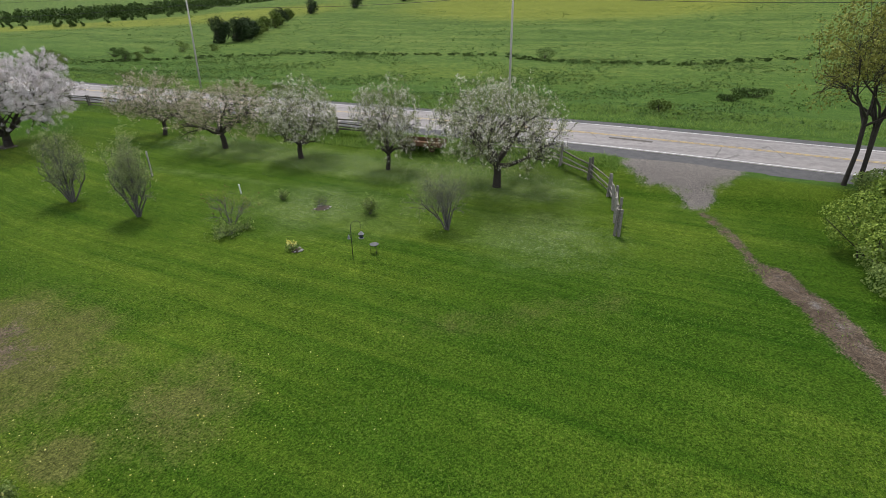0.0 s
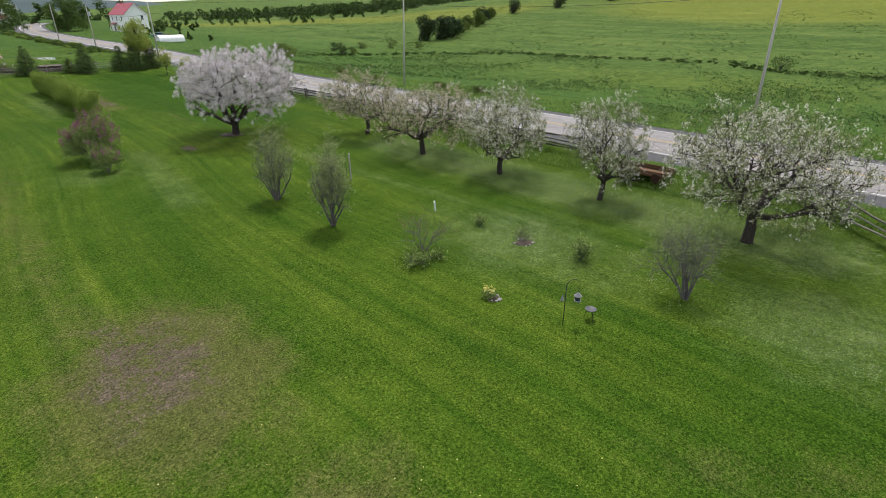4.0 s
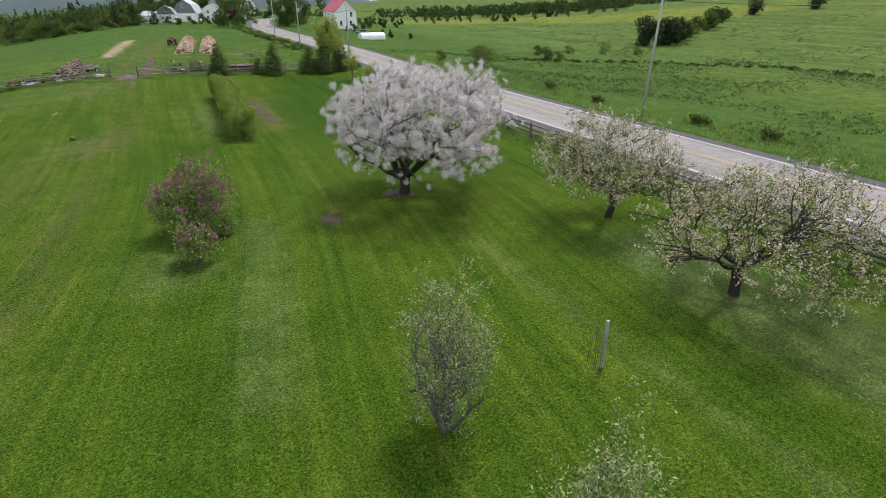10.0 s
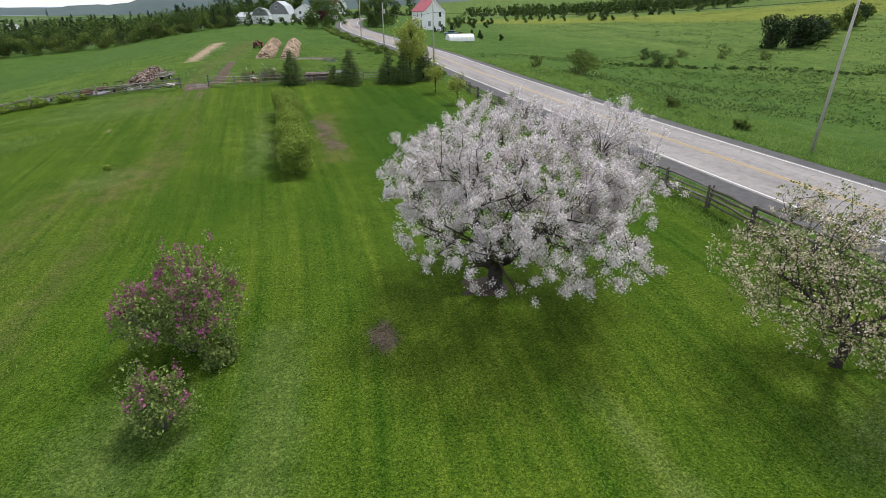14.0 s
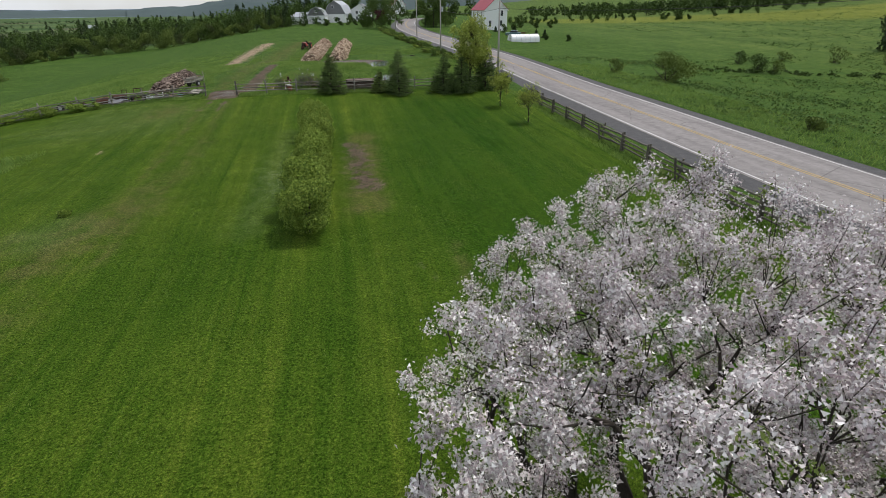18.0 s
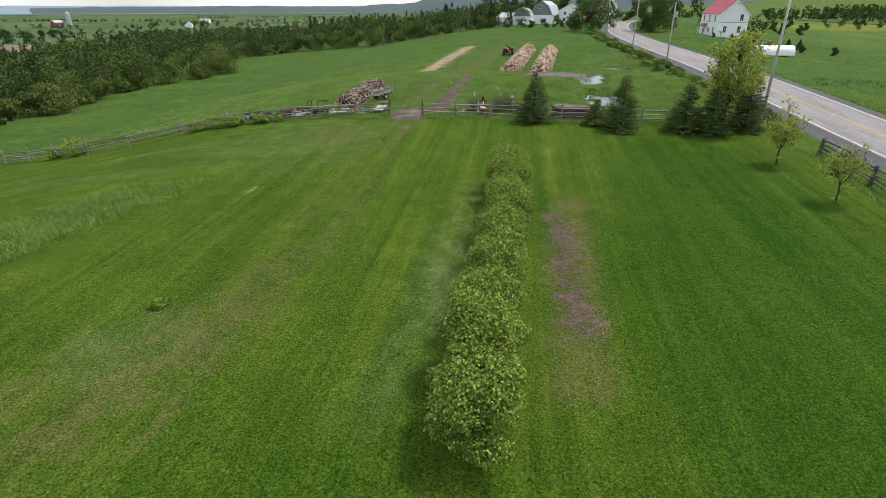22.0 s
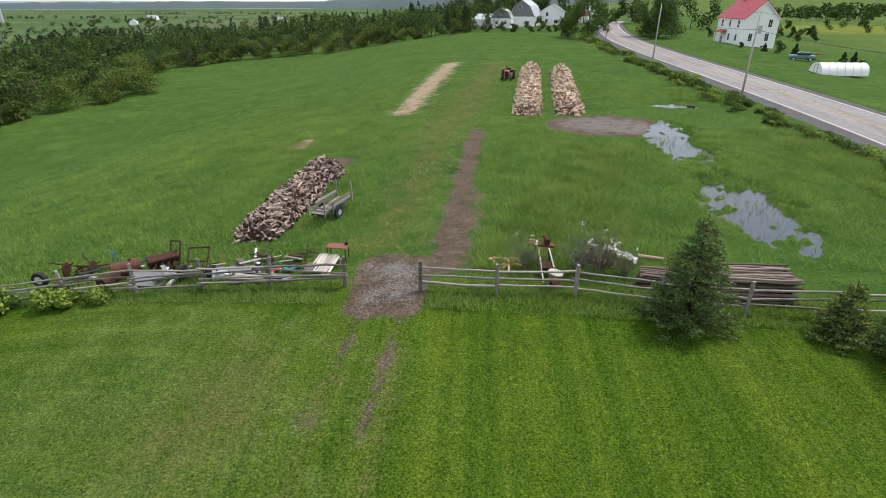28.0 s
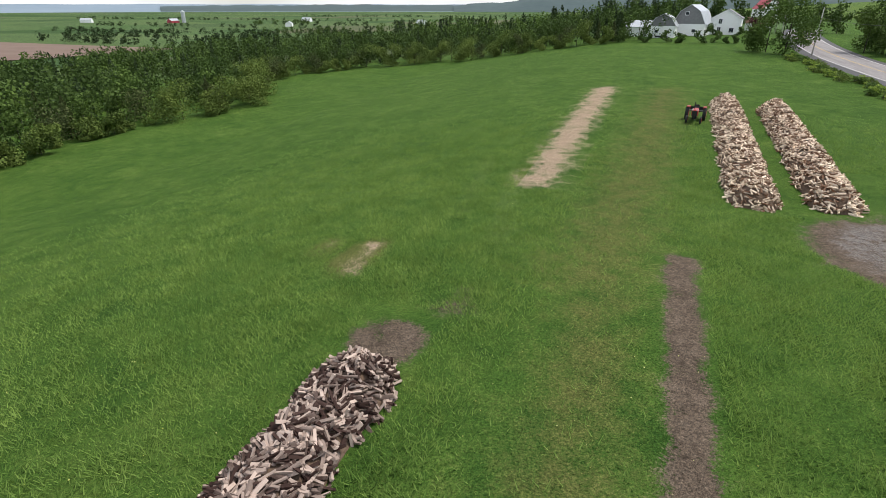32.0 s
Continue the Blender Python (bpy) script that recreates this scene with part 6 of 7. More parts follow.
grove("thicket", planted([(x + rng.normal() * 1.2 - 2, y + rng.normal() * 1.2) for x, y in front], 3.2, 7.5, (0.95, 1.4), rng), 1500, 0.33, YELLOW_WOODS, "thicket of willow and alder along the field edge", 901)
grove("thicket", planted([(x + rng.normal() * 1.5 - 5, y + rng.normal() * 2 + 2) for x, y in front[1::3]], 4.0, 6.5, (0.8, 1.2), rng), 1000, 0.3, BROWN_WOODS, "brownish scrub along the field edge", 902)


def beyond(n, x0, x1, y0, y1, inside):
    out = []
    while len(out) < n:
        x, y = rng.uniform(x0, x1), rng.uniform(y0, y1)
        if inside(x, y):
            out.append((x, y))
    return out


def is_wood(x, y):
    if y < 200:
        return x < np.interp(y, [112, 140, 155, 168, 190, 200], [-74, -81, -85, -83, -79, -84])
    return (y > np.interp(x, [-97, -93, -73, -58, -40, -22, -8, 10], [225, 243, 260, 272, 266, 258, 253, 262])) or x < -100


EDGE_POINTS = np.array(front)


def wood_rows(n, y0, inside=is_wood):
    """Places in the wood, those near its edge first."""
    pts = np.array(beyond(n, -230, 5, y0, 370, inside))
    near = np.array([np.min(np.hypot(*(EDGE_POINTS - p).T)) for p in pts]) < 24
    return pts[near].tolist(), pts[~near].tolist()


near, deep = wood_rows(620, 110)
grove("woods", planted(near, 5, 9, (0.6, 0.95), rng), 390, 0.47, WOODS_LEAF, "mixed green woodland at the edge of the meadow", 903)
grove("woods", planted(deep, 5, 9.5, (0.6, 0.95), rng), 130, 0.74, WOODS_LEAF, "mixed green woodland beyond the meadow", 915)
near, deep = wood_rows(260, 110)
grove("woods", planted(near, 5, 8.5, (0.6, 0.9), rng), 390, 0.47, FRESH_WOODS, "fresh green deciduous trees at the wood's edge", 904)
grove("woods", planted(deep, 5, 9, (0.6, 0.9), rng), 130, 0.74, FRESH_WOODS, "fresh green deciduous woodland", 916)
near, deep = wood_rows(330, 120)
grove("conifer_woods", planted(near[::2], 4, 7, (0.38, 0.52), rng), 420, 0.4, DARK_WOODS, "dark conifers standing at the wood's edge", 905, True)
grove("conifer_woods", planted(near[1::2], 4, 7, (0.38, 0.55), rng), 420, 0.38, BROWN_WOODS, "young brownish conifers at the wood's edge", 918, True)
grove("conifer_woods", planted(deep, 5, 9, (0.38, 0.52), rng), 150, 0.5, DARK_WOODS, "dark conifers standing in the woodland", 917, True)
far_rows = [((-520, 455), (-250, 432)), ((-640, 560), (-260, 610)), ((-820, 690), (-330, 735)), ((-1000, 880), (-420, 930)), ((-700, 1050), (-150, 1090)), ((-300, 830), (-40, 760)), ((-1500, 1250), (-500, 1330)), ((-1100, 1750), (-200, 1850)), ((-430, 470), (-360, 600)), ((-560, 700), (-470, 900))]
pts = []
for (ax, ay), (bx, by) in far_rows:
    q = along([(ax, ay), (bx, by)], 4.6 if ay < 700 else 8.0)
    pts += [(x + rng.normal() * 2, y + rng.normal() * 4) for x, y in q if rng.uniform() < 0.55 + 0.45 * math.sin(x * 0.045 + ay)]
grove("hedgerow", planted(pts, 4, 9, (0.8, 1.5), rng), 70, 1.4, DARK_WOODS, "dark hedgerow trees between distant fields", 906)
pts = beyond(330, -900, 200, 400, 1500, lambda x, y: math.sin(x * 0.011) * math.sin(y * 0.009 + 1) > 0.72)
grove("woods", planted(pts, 5, 10, (0.8, 1.4), rng), 70, 1.4, WOODS_LEAF, "distant woodland between fields", 907)
pts = beyond(340, -150, 20, 300, 520, lambda x, y: y > 330 + 0.35 * abs(x + 40))
grove("conifer_woods", planted(pts[::2], 9, 13, (0.4, 0.55), rng), 110, 0.9, DARK_WOODS, "dark conifers on the rise behind the farm", 919, True)
grove("woods", planted(pts[1::2], 8, 12, (0.7, 0.95), rng), 150, 0.9, FRESH_WOODS, "fresh green trees on the rise behind the farm", 920)
# round the farm
grove("woods", planted([(24.5, 226), (22.0, 231), (40.5, 236), (44, 241), (47, 232), (42.5, 230)], 9, 12, (0.7, 0.9), rng), 2600, 0.4, FRESH_WOODS, "tall fresh green willows beside the road", 908, category="trees")
grove("woods", planted([(-6 + 6.5 * i + rng.normal() * 2, 302 + rng.normal() * 6 + 3 * (i % 3)) for i in range(14)], 9, 14, (0.6, 0.8), rng), 420, 0.8, WOODS_LEAF, "tall green trees behind the barns", 909, category="trees")
DARK_RED_LEAF = leafy("dark_red_leaves", (0.03, 0.008, 0.012), (0.09, 0.025, 0.03), 0.7, 0.15)
grove("red_tree", planted([(26.5, 284), (29, 286)], 5.0, 5.5, (0.9, 1.1), rng), 700, 0.4, DARK_RED_LEAF, "dark red leaved ornamental trees by a farmhouse", 910, category="trees")
grove("bushes", planted([(-8 + 2.6 * i + rng.normal(), 251 + rng.normal() * 1.5) for i in range(16)] + [(14.5, 280), (16, 282), (23, 283)], 1.5, 3.5, (0.9, 1.4), rng), 260, 0.4, WOODS_LEAF, "low bushes along the far end of the field", 911)
# the row of bushes along the road ditch
rows = [(float(road_x(y)) - rng.uniform(7.4, 10.4), y + rng.normal() * 0.6) for y in np.concatenate([np.arange(99, 150, 0.85), np.arange(150, 222, 1.05)])]
for i, (x, y) in enumerate(rows):
    h = rng.uniform(0.5, 1.25) * (1.55 if 108 < y < 122 and i % 3 == 0 else 1.0)
    ob = thing("roadside_bush", Matrix.Translation((x, y, ground_z(x, y) - 0.05)), "low green bush on the bank of the road ditch", "bush", "bushes along the road ditch")
    v, f = crowns([(0, 0, 0, h, h * rng.uniform(1.6, 2.8))], 420 if y < 150 else 200, 0.15 if y < 150 else 0.24, rng)
    put("leaves", fast_mesh("leaves", v, f), (HEDGE_LEAF, YELLOW_WOODS, FRESH_WOODS)[i % 3], ob)
    put("stemwork", fast_mesh("stemwork", *tubes([(0, 0, -0.1, rng.normal() * 0.3, rng.normal() * 0.3, h * 0.6, 0.03, 0.01) for _ in range(4)], 4)), BARK, ob)
# bushes along the curved rail fence, and on the slope
for i, (x, y, h, w) in enumerate([(-18.4, 94.6, 0.9, 2.2), (-20.0, 93.8, 0.8, 1.8), (-30.5, 90.6, 1.3, 2.4), (-33.0, 90.6, 0.9, 1.6), (-47, 94.6, 1.2, 2.4), (-50, 95.3, 1.3, 2.6), (-54, 96.4, 1.5, 3.0), (-14.3, 94.5, 0.7, 1.0), (-13.6, 94.6, 0.6, 0.9), (-12.2, 94.9, 0.5, 0.8), (-16.5, 94.3, 0.8, 1.3), (-14.2, 67.0, 0.45, 1.7), (-15.6, 68.0, 0.4, 1.6), (-1.9, 63.9, 0.25, 0.45)]):
    ob = thing("bush", Matrix.Translation((x, y, ground_z(x, y))), "small yellow-green bush growing by a rail fence" if y > 80 else "low bush standing alone on the grass slope", "bush")
    h, w = h * 1.3, w * 1.2
    v, f = crowns([(0, 0, -0.05, h, w)], 1500, 0.13, rng)
    put("leaves", fast_mesh("leaves", v, f), HEDGE_LEAF if y > 80 or x > -10 else BROWN_WOODS, ob)
    put("stemwork", fast_mesh("stemwork", *tubes([(0, 0, -0.1, rng.normal() * 0.2, rng.normal() * 0.2, h * 0.6, 0.02, 0.01) for _ in range(6)], 4)), BARK, ob)
# across the road
for i, (x, y, h, w, per, dark) in enumerate([(53.8, 103.4, 3.4, 6.6, 2600, 0), (49.5, 110.0, 2.2, 2.6, 500, 0), (78.0, 117.5, 3.2, 3.4, 900, 1), (80.5, 116.0, 2.2, 2.4, 500, 0), (65.5, 123.5, 3.0, 6.0, 1500, 0), (83.0, 128.0, 2.4, 3.0, 700, 1), (93.0, 129.5, 2.0, 3.0, 500, 0), (100.0, 125.0, 3.2, 4.0, 700, 0), (106.0, 120.0, 2.0, 2.6, 500, 0), (123, 136, 8.0, 8.0, 1600, 1), (129, 134, 7.5, 8.0, 1600, 1), (136, 137, 7.0, 7.5, 1500, 1), (143, 141, 5.5, 6.0, 900, 0), (150, 146, 5.0, 6.0, 900, 0), (160, 152, 5.5, 5.5, 900, 0), (170, 156, 7.0, 6.0, 900, 0), (178, 161, 7.0, 7.0, 900, 1), (196, 172, 5, 5, 700, 0), (217, 176, 7, 7, 700, 1), (238, 165, 7, 8, 700, 1), (262, 150, 6, 7, 600, 1), (116.5, 29.0, 2.6, 5.0, 700, 1), (73, -10.5, 1.3, 5.0, 900, 1), (69, -8, 1.0, 3.0, 500, 1), (49.0, -2.0, 1.3, 2.2, 500, 0), (46.5, 62, 0.9, 1.6, 500, 0), (47, 49, 1.0, 2.0, 500, 0), (46.8, 42, 1.1, 1.8, 400, 0), (48, 73, 1.2, 1.8, 400, 0)]):
    ob = thing("bush", Matrix.Translation((x, y, ground_z(x, y))), "dark leafy tree clump standing in a hillside meadow" if h > 4 else "rounded green bush in the meadow across the road", "bush", "bushes across the road")
    v, f = crowns([(0, 0, -0.1, h, w)] if h < 5 else [(0, 0, -0.1, h, w), (w * 0.35, 0.4, -0.1, h * 0.8, w * 0.6)], per, 0.2 if h < 4 else 0.5, rng)
    put("leaves", fast_mesh("leaves", v, f), DARK_WOODS if dark and h > 4 else (WOODS_LEAF if dark else YELLOW_WOODS), ob)
    put("stemwork", fast_mesh("stemwork", *tubes([(0, 0, -0.1, rng.normal() * 0.2 * w, rng.normal() * 0.2 * w, h * 0.6, 0.02 * h, 0.01) for _ in range(6)], 4)), BARK, ob)
DITCH = [(150, -60), (110, 0), (113, 30), (121, 40), (114, 90), (95, 108), (70, 122)]
grove("ditch_growth", planted([(x + rng.normal() * 1.2, y + rng.normal() * 1.2) for x, y in along(DITCH, 0.75) if rng.uniform() < 0.85], 0.3, 0.8, (1.6, 3.2), rng), 34, 0.3, WOODS_LEAF, "dark rank growth along a meadow ditch", 912)
pts = [(230 + rng.uniform(0, 200), 300 + rng.uniform(0, 260)) for _ in range(230)] + [(150 + rng.uniform(0, 140), 330 + rng.uniform(0, 170)) for _ in range(150)]
grove("woods", planted(pts, 5, 9, (0.7, 1.1), rng), 70, 1.3, WOODS_LEAF, "woodland along the top of the hill", 913)
pts = [(85 + rng.uniform(0, 150), 262 + rng.uniform(0, 60)) for _ in range(44)] + [(66 + rng.uniform(0, 30), 238 + rng.uniform(0, 25)) for _ in range(10)]
grove("hillside_trees", planted(pts, 2, 4.5, (0.6, 1.1), rng), 300, 0.4, WOODS_LEAF, "scattered green trees on the hillside", 914)
for i, (x, y, h) in enumerate([(55.5, 197, 1.6), (57.5, 196, 2.6), (60, 194, 2.0), (52, 200, 1.2), (63, 183, 2.4), (65, 181, 1.6), (66.5, 186, 2.2), (70, 178, 1.8), (61, 196, 2.2)]):
    ob = thing("garden_bush", Matrix.Translation((x, y, ground_z(x, y))), "dark green bush in a farmhouse garden", "bush", "bushes round the farmhouse")
    v, f = crowns([(0, 0, -0.1, h, h * 0.9)], 420, 0.26, rng, i % 2 == 0)
    put("leaves", fast_mesh("leaves", v, f), DARK_WOODS if i % 2 == 0 else WOODS_LEAF, ob)
    put("stem", fast_mesh("stem", *tubes([(0, 0, -0.1, 0, 0, h * 0.7, 0.05, 0.02)], 5)), BARK, ob)

# ---- far ground: ploughed field, distant farm, hills ----
SOIL = plain("ploughed_soil", (0.13, 0.085, 0.065), (0.2, 0.14, 0.11), 0.05, 0.95, bump=0.2, fine=1.0)
qx, qy = np.meshgrid(np.linspace(0, 1, 14), np.linspace(0, 1, 14))
fx, fy = -540 + 200 * qx + 40 * qy, 300 + 110 * qy - 5 * qx
fz = land(fx, fy) + 0.6
k = (np.arange(13)[:, None] * 14 + np.arange(13)[None]).ravel()
tagged(put("ploughed_field", fast_mesh("ploughed_field", np.stack([fx, fy, fz], -1).reshape(-1, 3), np.stack([k, k + 1, k + 15, k + 14], 1)), SOIL, smooth=True), "bare brown ploughed field in the distance", "ground", kind="structure")
# wooded ridges with the blue of distance haze put into their colour
HAZED_HILL = plain("hazed_wooded_hill", (0.045, 0.07, 0.075), (0.075, 0.105, 0.105), 0.004, 0.95, bump=0.0, fine=0.03)


def ridge(name, dist, b0, b1, height, seed):
    """A wooded ridge on the horizon between two bearings (degrees from +y, towards +x)."""
    r = np.random.default_rng(seed)
    bear = np.radians(np.linspace(b0, b1, 60))
    t = np.linspace(0, 1, 60)
    top = height * np.sin(t * math.pi) ** 0.7 * (1 + 0.18 * np.sin(t * 17 + seed) + 0.1 * np.sin(t * 41)) + 2 * r.normal(size=60)
    rows = []
    for d, f in ((dist - 500, 0.0), (dist - 250, 0.6), (dist, 1.0), (dist + 400, 0.8)):
        rows.append(np.stack([np.sin(bear) * d, np.cos(bear) * d + 90, -26 + (top + 26) * f], 1))
    k = (np.arange(3)[:, None] * 60 + np.arange(59)[None]).ravel()
    tagged(put(name, fast_mesh(name, np.concatenate(rows), np.stack([k, k + 1, k + 61, k + 60], 1)), HAZED_HILL, smooth=True), "long wooded hill on the horizon, blue-green with painted haze", "hill", kind="structure")


bear = np.radians(np.linspace(-100, 60, 161))
# raised strip added to close the gap under the sky, haze in its blue
SEA = plain("hazed_blue_shore", (0.16, 0.21, 0.26), (0.22, 0.28, 0.34), 0.003, 0.9, bump=0.0, fine=0.02)
rows = [np.stack([np.sin(bear) * d, np.cos(bear) * d + 60, z + 0 * bear + s * (1.2 * np.sin(bear * 37) + 0.8 * np.sin(bear * 91))], 1) for d, z, s in ((3300, -25, 0), (4300, 6, 0), (4600, 12.5, 1))]
k = (np.arange(2)[:, None] * 161 + np.arange(160)[None]).ravel()
tagged(put("backdrop_shore", fast_mesh("backdrop_shore", np.concatenate(rows), np.stack([k, k + 1, k + 162, k + 161], 1)), SEA, smooth=True), "thin line of the far shore on the horizon, painted haze blue", "hill", kind="structure")
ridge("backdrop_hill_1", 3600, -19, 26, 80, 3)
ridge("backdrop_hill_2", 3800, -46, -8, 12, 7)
for i, (x, y) in enumerate([(-960, 1050), (-620, 980), (-430, 1150), (-760, 1250), (-1150, 1000)]):
    gable_house("farm_building", pose(x, y, ground_z(x, y), 0, 0, 30 * i), 12, 22, 5, 4, "far white farm building on the plain" if i else "far red farm building on the plain", TIN_ROOF, [], WHITE_PAINT if i else RED_ROOF, "barn")
ob = thing("silo", Matrix.Translation((-945, 1065, ground_z(-945, 1065))), "far pale silo beside a red farm building", "silo")
part("tower", rods(((0, 0, -2), (0, 0, 22), 4), sides=14), TIN_ROOF, ob)
part("dome", rods(((0, 0, 22), (0, 0, 25), 4, 0.5), sides=14), TIN_ROOF, ob)


# ---- the junk row behind the rail fence ----
def at(x, y, turn=0.0, lift=0.0):
    return pose(x, y, ground_z(x, y) + lift, 0, 0, turn)


PALE_POLE = plain("peeled_pale_poles", (0.30, 0.27, 0.23), (0.66, 0.62, 0.56), 4, 0.85, bump=0.3, island=0.4)
POLE_MESHES = [rail_mesh(s + 40, 0.05) for s in range(5)]
for me in POLE_MESHES:
    me.materials.append(PALE_POLE)


def tyre(parent, c, r, w, axis, name="tyre", rim=None):
    """A fat tyre with a pale rim, standing on its tread, its axle along x or y."""
    d = Vector((w / 2, 0, 0)) if axis == "x" else Vector((0, w / 2, 0))
    c = Vector(c)
    t = part(name, rods((c - d, c + d, r), sides=20), BLACK_RUBBER, parent)
    part("rim", rods((c - d * 1.06, c + d * 1.06, r * 0.55), sides=16), rim or WHITE_TIN, t)
    return t


rng = np.random.default_rng(300)
ob = thing("pole_bundle", at(-3.3, 97.2, -8) @ Matrix.Diagonal((0.78, 0.62, 0.75, 1)), "bundle of peeled pale fence poles propped up on a trestle", "poles")
for i in range(12):
    s, e = Vector((-0.62 + i * 0.105, -0.95 + rng.normal() * 0.06, 0.25)), Vector((-0.62 + i * 0.105, 1.0 + rng.normal() * 0.12, 0.62))
    d = e - s
    put("pole", POLE_MESHES[i % 5], None, ob, m=Matrix.Translation(s) @ d.to_track_quat("X", "Z").to_matrix().to_4x4() @ Matrix.Diagonal((d.length, 1.2, 1.2, 1)))
part("trestle", boxes(((1.4, 0.08, 0.08), (0, 0.7, 0.5)), ((0.07, 0.07, 0.55), (-0.6, 0.7, 0.22)), ((0.07, 0.07, 0.55), (0.6, 0.7, 0.22))), GREY_WOOD, ob)
ob = thing("iron_disc", at(-3.8, 96.9, 0, 0.30) @ pose(0, 0, 0, 11, 0, 0), "round rusty iron disc lying on a bundle of poles", "disc")
part("disc", rods(((0, 0, 0), (0, 0, 0.03), 0.32), sides=24), plain("dull_iron_disc", (0.09, 0.075, 0.07), (0.2, 0.17, 0.16), 5, 0.7, 0.3), ob)
part("bolt", rods(((0, 0, 0.03), (0, 0, 0.06), 0.04)), BLACK_METAL, ob)
ob = thing("work_table", at(-3.0, 98.1, -4), "small rusty brown iron table standing in grass", "table")
part("tabletop", boxes(((0.95, 0.5, 0.04), (0, 0, 0.68)), bevel=0.008), plain("red_brown_sheet", (0.13, 0.05, 0.035), (0.24, 0.11, 0.08), 5, 0.7), ob)
for x in (-0.42, 0.42):
    for y in (-0.2, 0.2):
        part("leg", rods(((x, y, -0.05), (x * 0.96, y, 0.66), 0.018)), BLACK_METAL, ob)
part("vice", boxes(((0.14, 0.1, 0.12), (0.36, 0.16, 0.76)), ((0.05, 0.2, 0.05), (0.36, 0.16, 0.84)), bevel=0.01), BLACK_METAL, ob)
for i, (x, y, turn, paint, label) in enumerate([(-4.85, 97.1, -35, plain("green_deck_paint", (0.02, 0.12, 0.10), (0.05, 0.25, 0.2), 4, 0.5), "discarded green lawn mower behind the fence"), (-5.55, 97.0, -30, plain("red_deck_paint", (0.3, 0.02, 0.02), (0.5, 0.05, 0.05), 4, 0.5), "discarded red lawn mower behind the fence"), (-6.3, 97.15, -15, plain("black_deck_paint", (0.02, 0.02, 0.02), (0.06, 0.06, 0.06), 4, 0.5), "discarded black lawn mower behind the fence")]):
    ob = thing("lawn_mower", at(x, y, turn) @ Matrix.Scale(0.78, 4), label, "lawn mower", "old lawn mowers")
    part("deck", boxes(((0.52, 0.66, 0.16), (0, 0, 0.17)), bevel=0.05), paint, ob)
    e = part("engine", rods(((0, 0.05, 0.25), (0, 0.05, 0.42), 0.15, 0.12), sides=12), BLACK_METAL, ob)
    part("engine_cover", rods(((0, 0.05, 0.42), (0, 0.05, 0.47), 0.12, 0.08), sides=12), WHITE_TIN if i == 2 else BLACK_METAL, e)
    for sx in (-0.28, 0.28):
        for sy in (-0.27, 0.27):
            part("wheel", rods(((sx - 0.02, sy, 0.1), (sx + 0.02, sy, 0.1), 0.1), sides=12), WHITE_TIN if i else BLACK_RUBBER, ob)
        part("handle_bar", rods(((sx * 0.8, 0.3, 0.2), (sx * 0.8, 1.15, 0.85), 0.012), sides=6), BLACK_METAL, ob)
    part("handle_grip", rods(((-0.224, 1.15, 0.85), (0.224, 1.15, 0.85), 0.014), sides=6), BLACK_RUBBER, ob)
ob = thing("board_stack", at(-5.8, 96.35, 2), "low stack of weathered grey boards in grass", "boards")
for i in range(9):
    part("board", boxes(((2.3 + 0.3 * rng.uniform(-1, 1), 0.16, 0.035), pose(rng.normal() * 0.1, -0.32 + 0.1 * (i % 6) + 0.06, 0.08 + 0.045 * (i // 3), 0, 0, rng.normal() * 4)), bevel=0.005), GREY_WOOD, ob)
ob = thing("concrete_slab", at(-6.9, 97.0, 8), "flat grey concrete slab lying in grass", "slab")
part("slab", boxes(((1.2, 0.7, 0.14), (0, 0, 0.1)), bevel=0.02), DULL_TIN, ob)
for i, (x, y, z, turn) in enumerate([(-7.75, 96.35, 0, 20), (-7.4, 96.5, 0, 35), (-7.55, 96.45, 0.2, 55)]):
    ob = thing("concrete_block", at(x, y, turn, z), "pale hollow concrete block lying in grass", "block", "concrete blocks")
    part("block", boxes(((0.4, 0.04, 0.2), (0, -0.08, 0.1)), ((0.4, 0.04, 0.2), (0, 0.08, 0.1)), ((0.04, 0.12, 0.2), (-0.18, 0, 0.1)), ((0.04, 0.12, 0.2), (0.0, 0, 0.1)), ((0.04, 0.12, 0.2), (0.18, 0, 0.1))), WHITE_TIN, ob)
ob = thing("stump", at(-7.25, 97.35, 0), "short sawn grey log standing on end", "log")
part("stump", rods(((0, 0, -0.03), (0.08, 0, 0.42), 0.19, 0.17), sides=12), DARK_WOOD, ob)
ob = thing("farm_implement", at(-8.7, 96.6, 5), "rusty wheeled farm implement with two rubber tyres", "farm machine")
for x in (-0.62, 0.62):
    tyre(ob, (x, -0.15, 0.32), 0.32, 0.18, "x", "wheel", WHITE_TIN if x > 0 else RUST)
part("axle", rods(((-0.6, -0.15, 0.32), (0.6, -0.15, 0.32), 0.04)), RUST, ob)
part("frame", rods(((-0.4, -0.2, 0.4), (-0.5, 0.5, 1.15), 0.035), ((0.4, -0.2, 0.4), (0.42, 0.5, 1.2), 0.035), ((-0.5, 0.5, 1.15), (0.42, 0.5, 1.2), 0.04), ((-0.4, 0.1, 0.7), (0.42, 0.1, 0.72), 0.03)), RUST, ob)
for i in range(9):
    part("tine", rods(((-0.4 + i * 0.1, -0.25, 0.55), (-0.42 + i * 0.1 + rng.normal() * 0.05, 0.25, 0.42 + rng.normal() * 0.05), 0.02), sides=5), RUST, ob)
part("prop", boxes(((0.08, 0.06, 1.0), pose(-0.15, -0.45, 0.42, 10, -6, 0)), bevel=0.01), GREY_WOOD, ob)
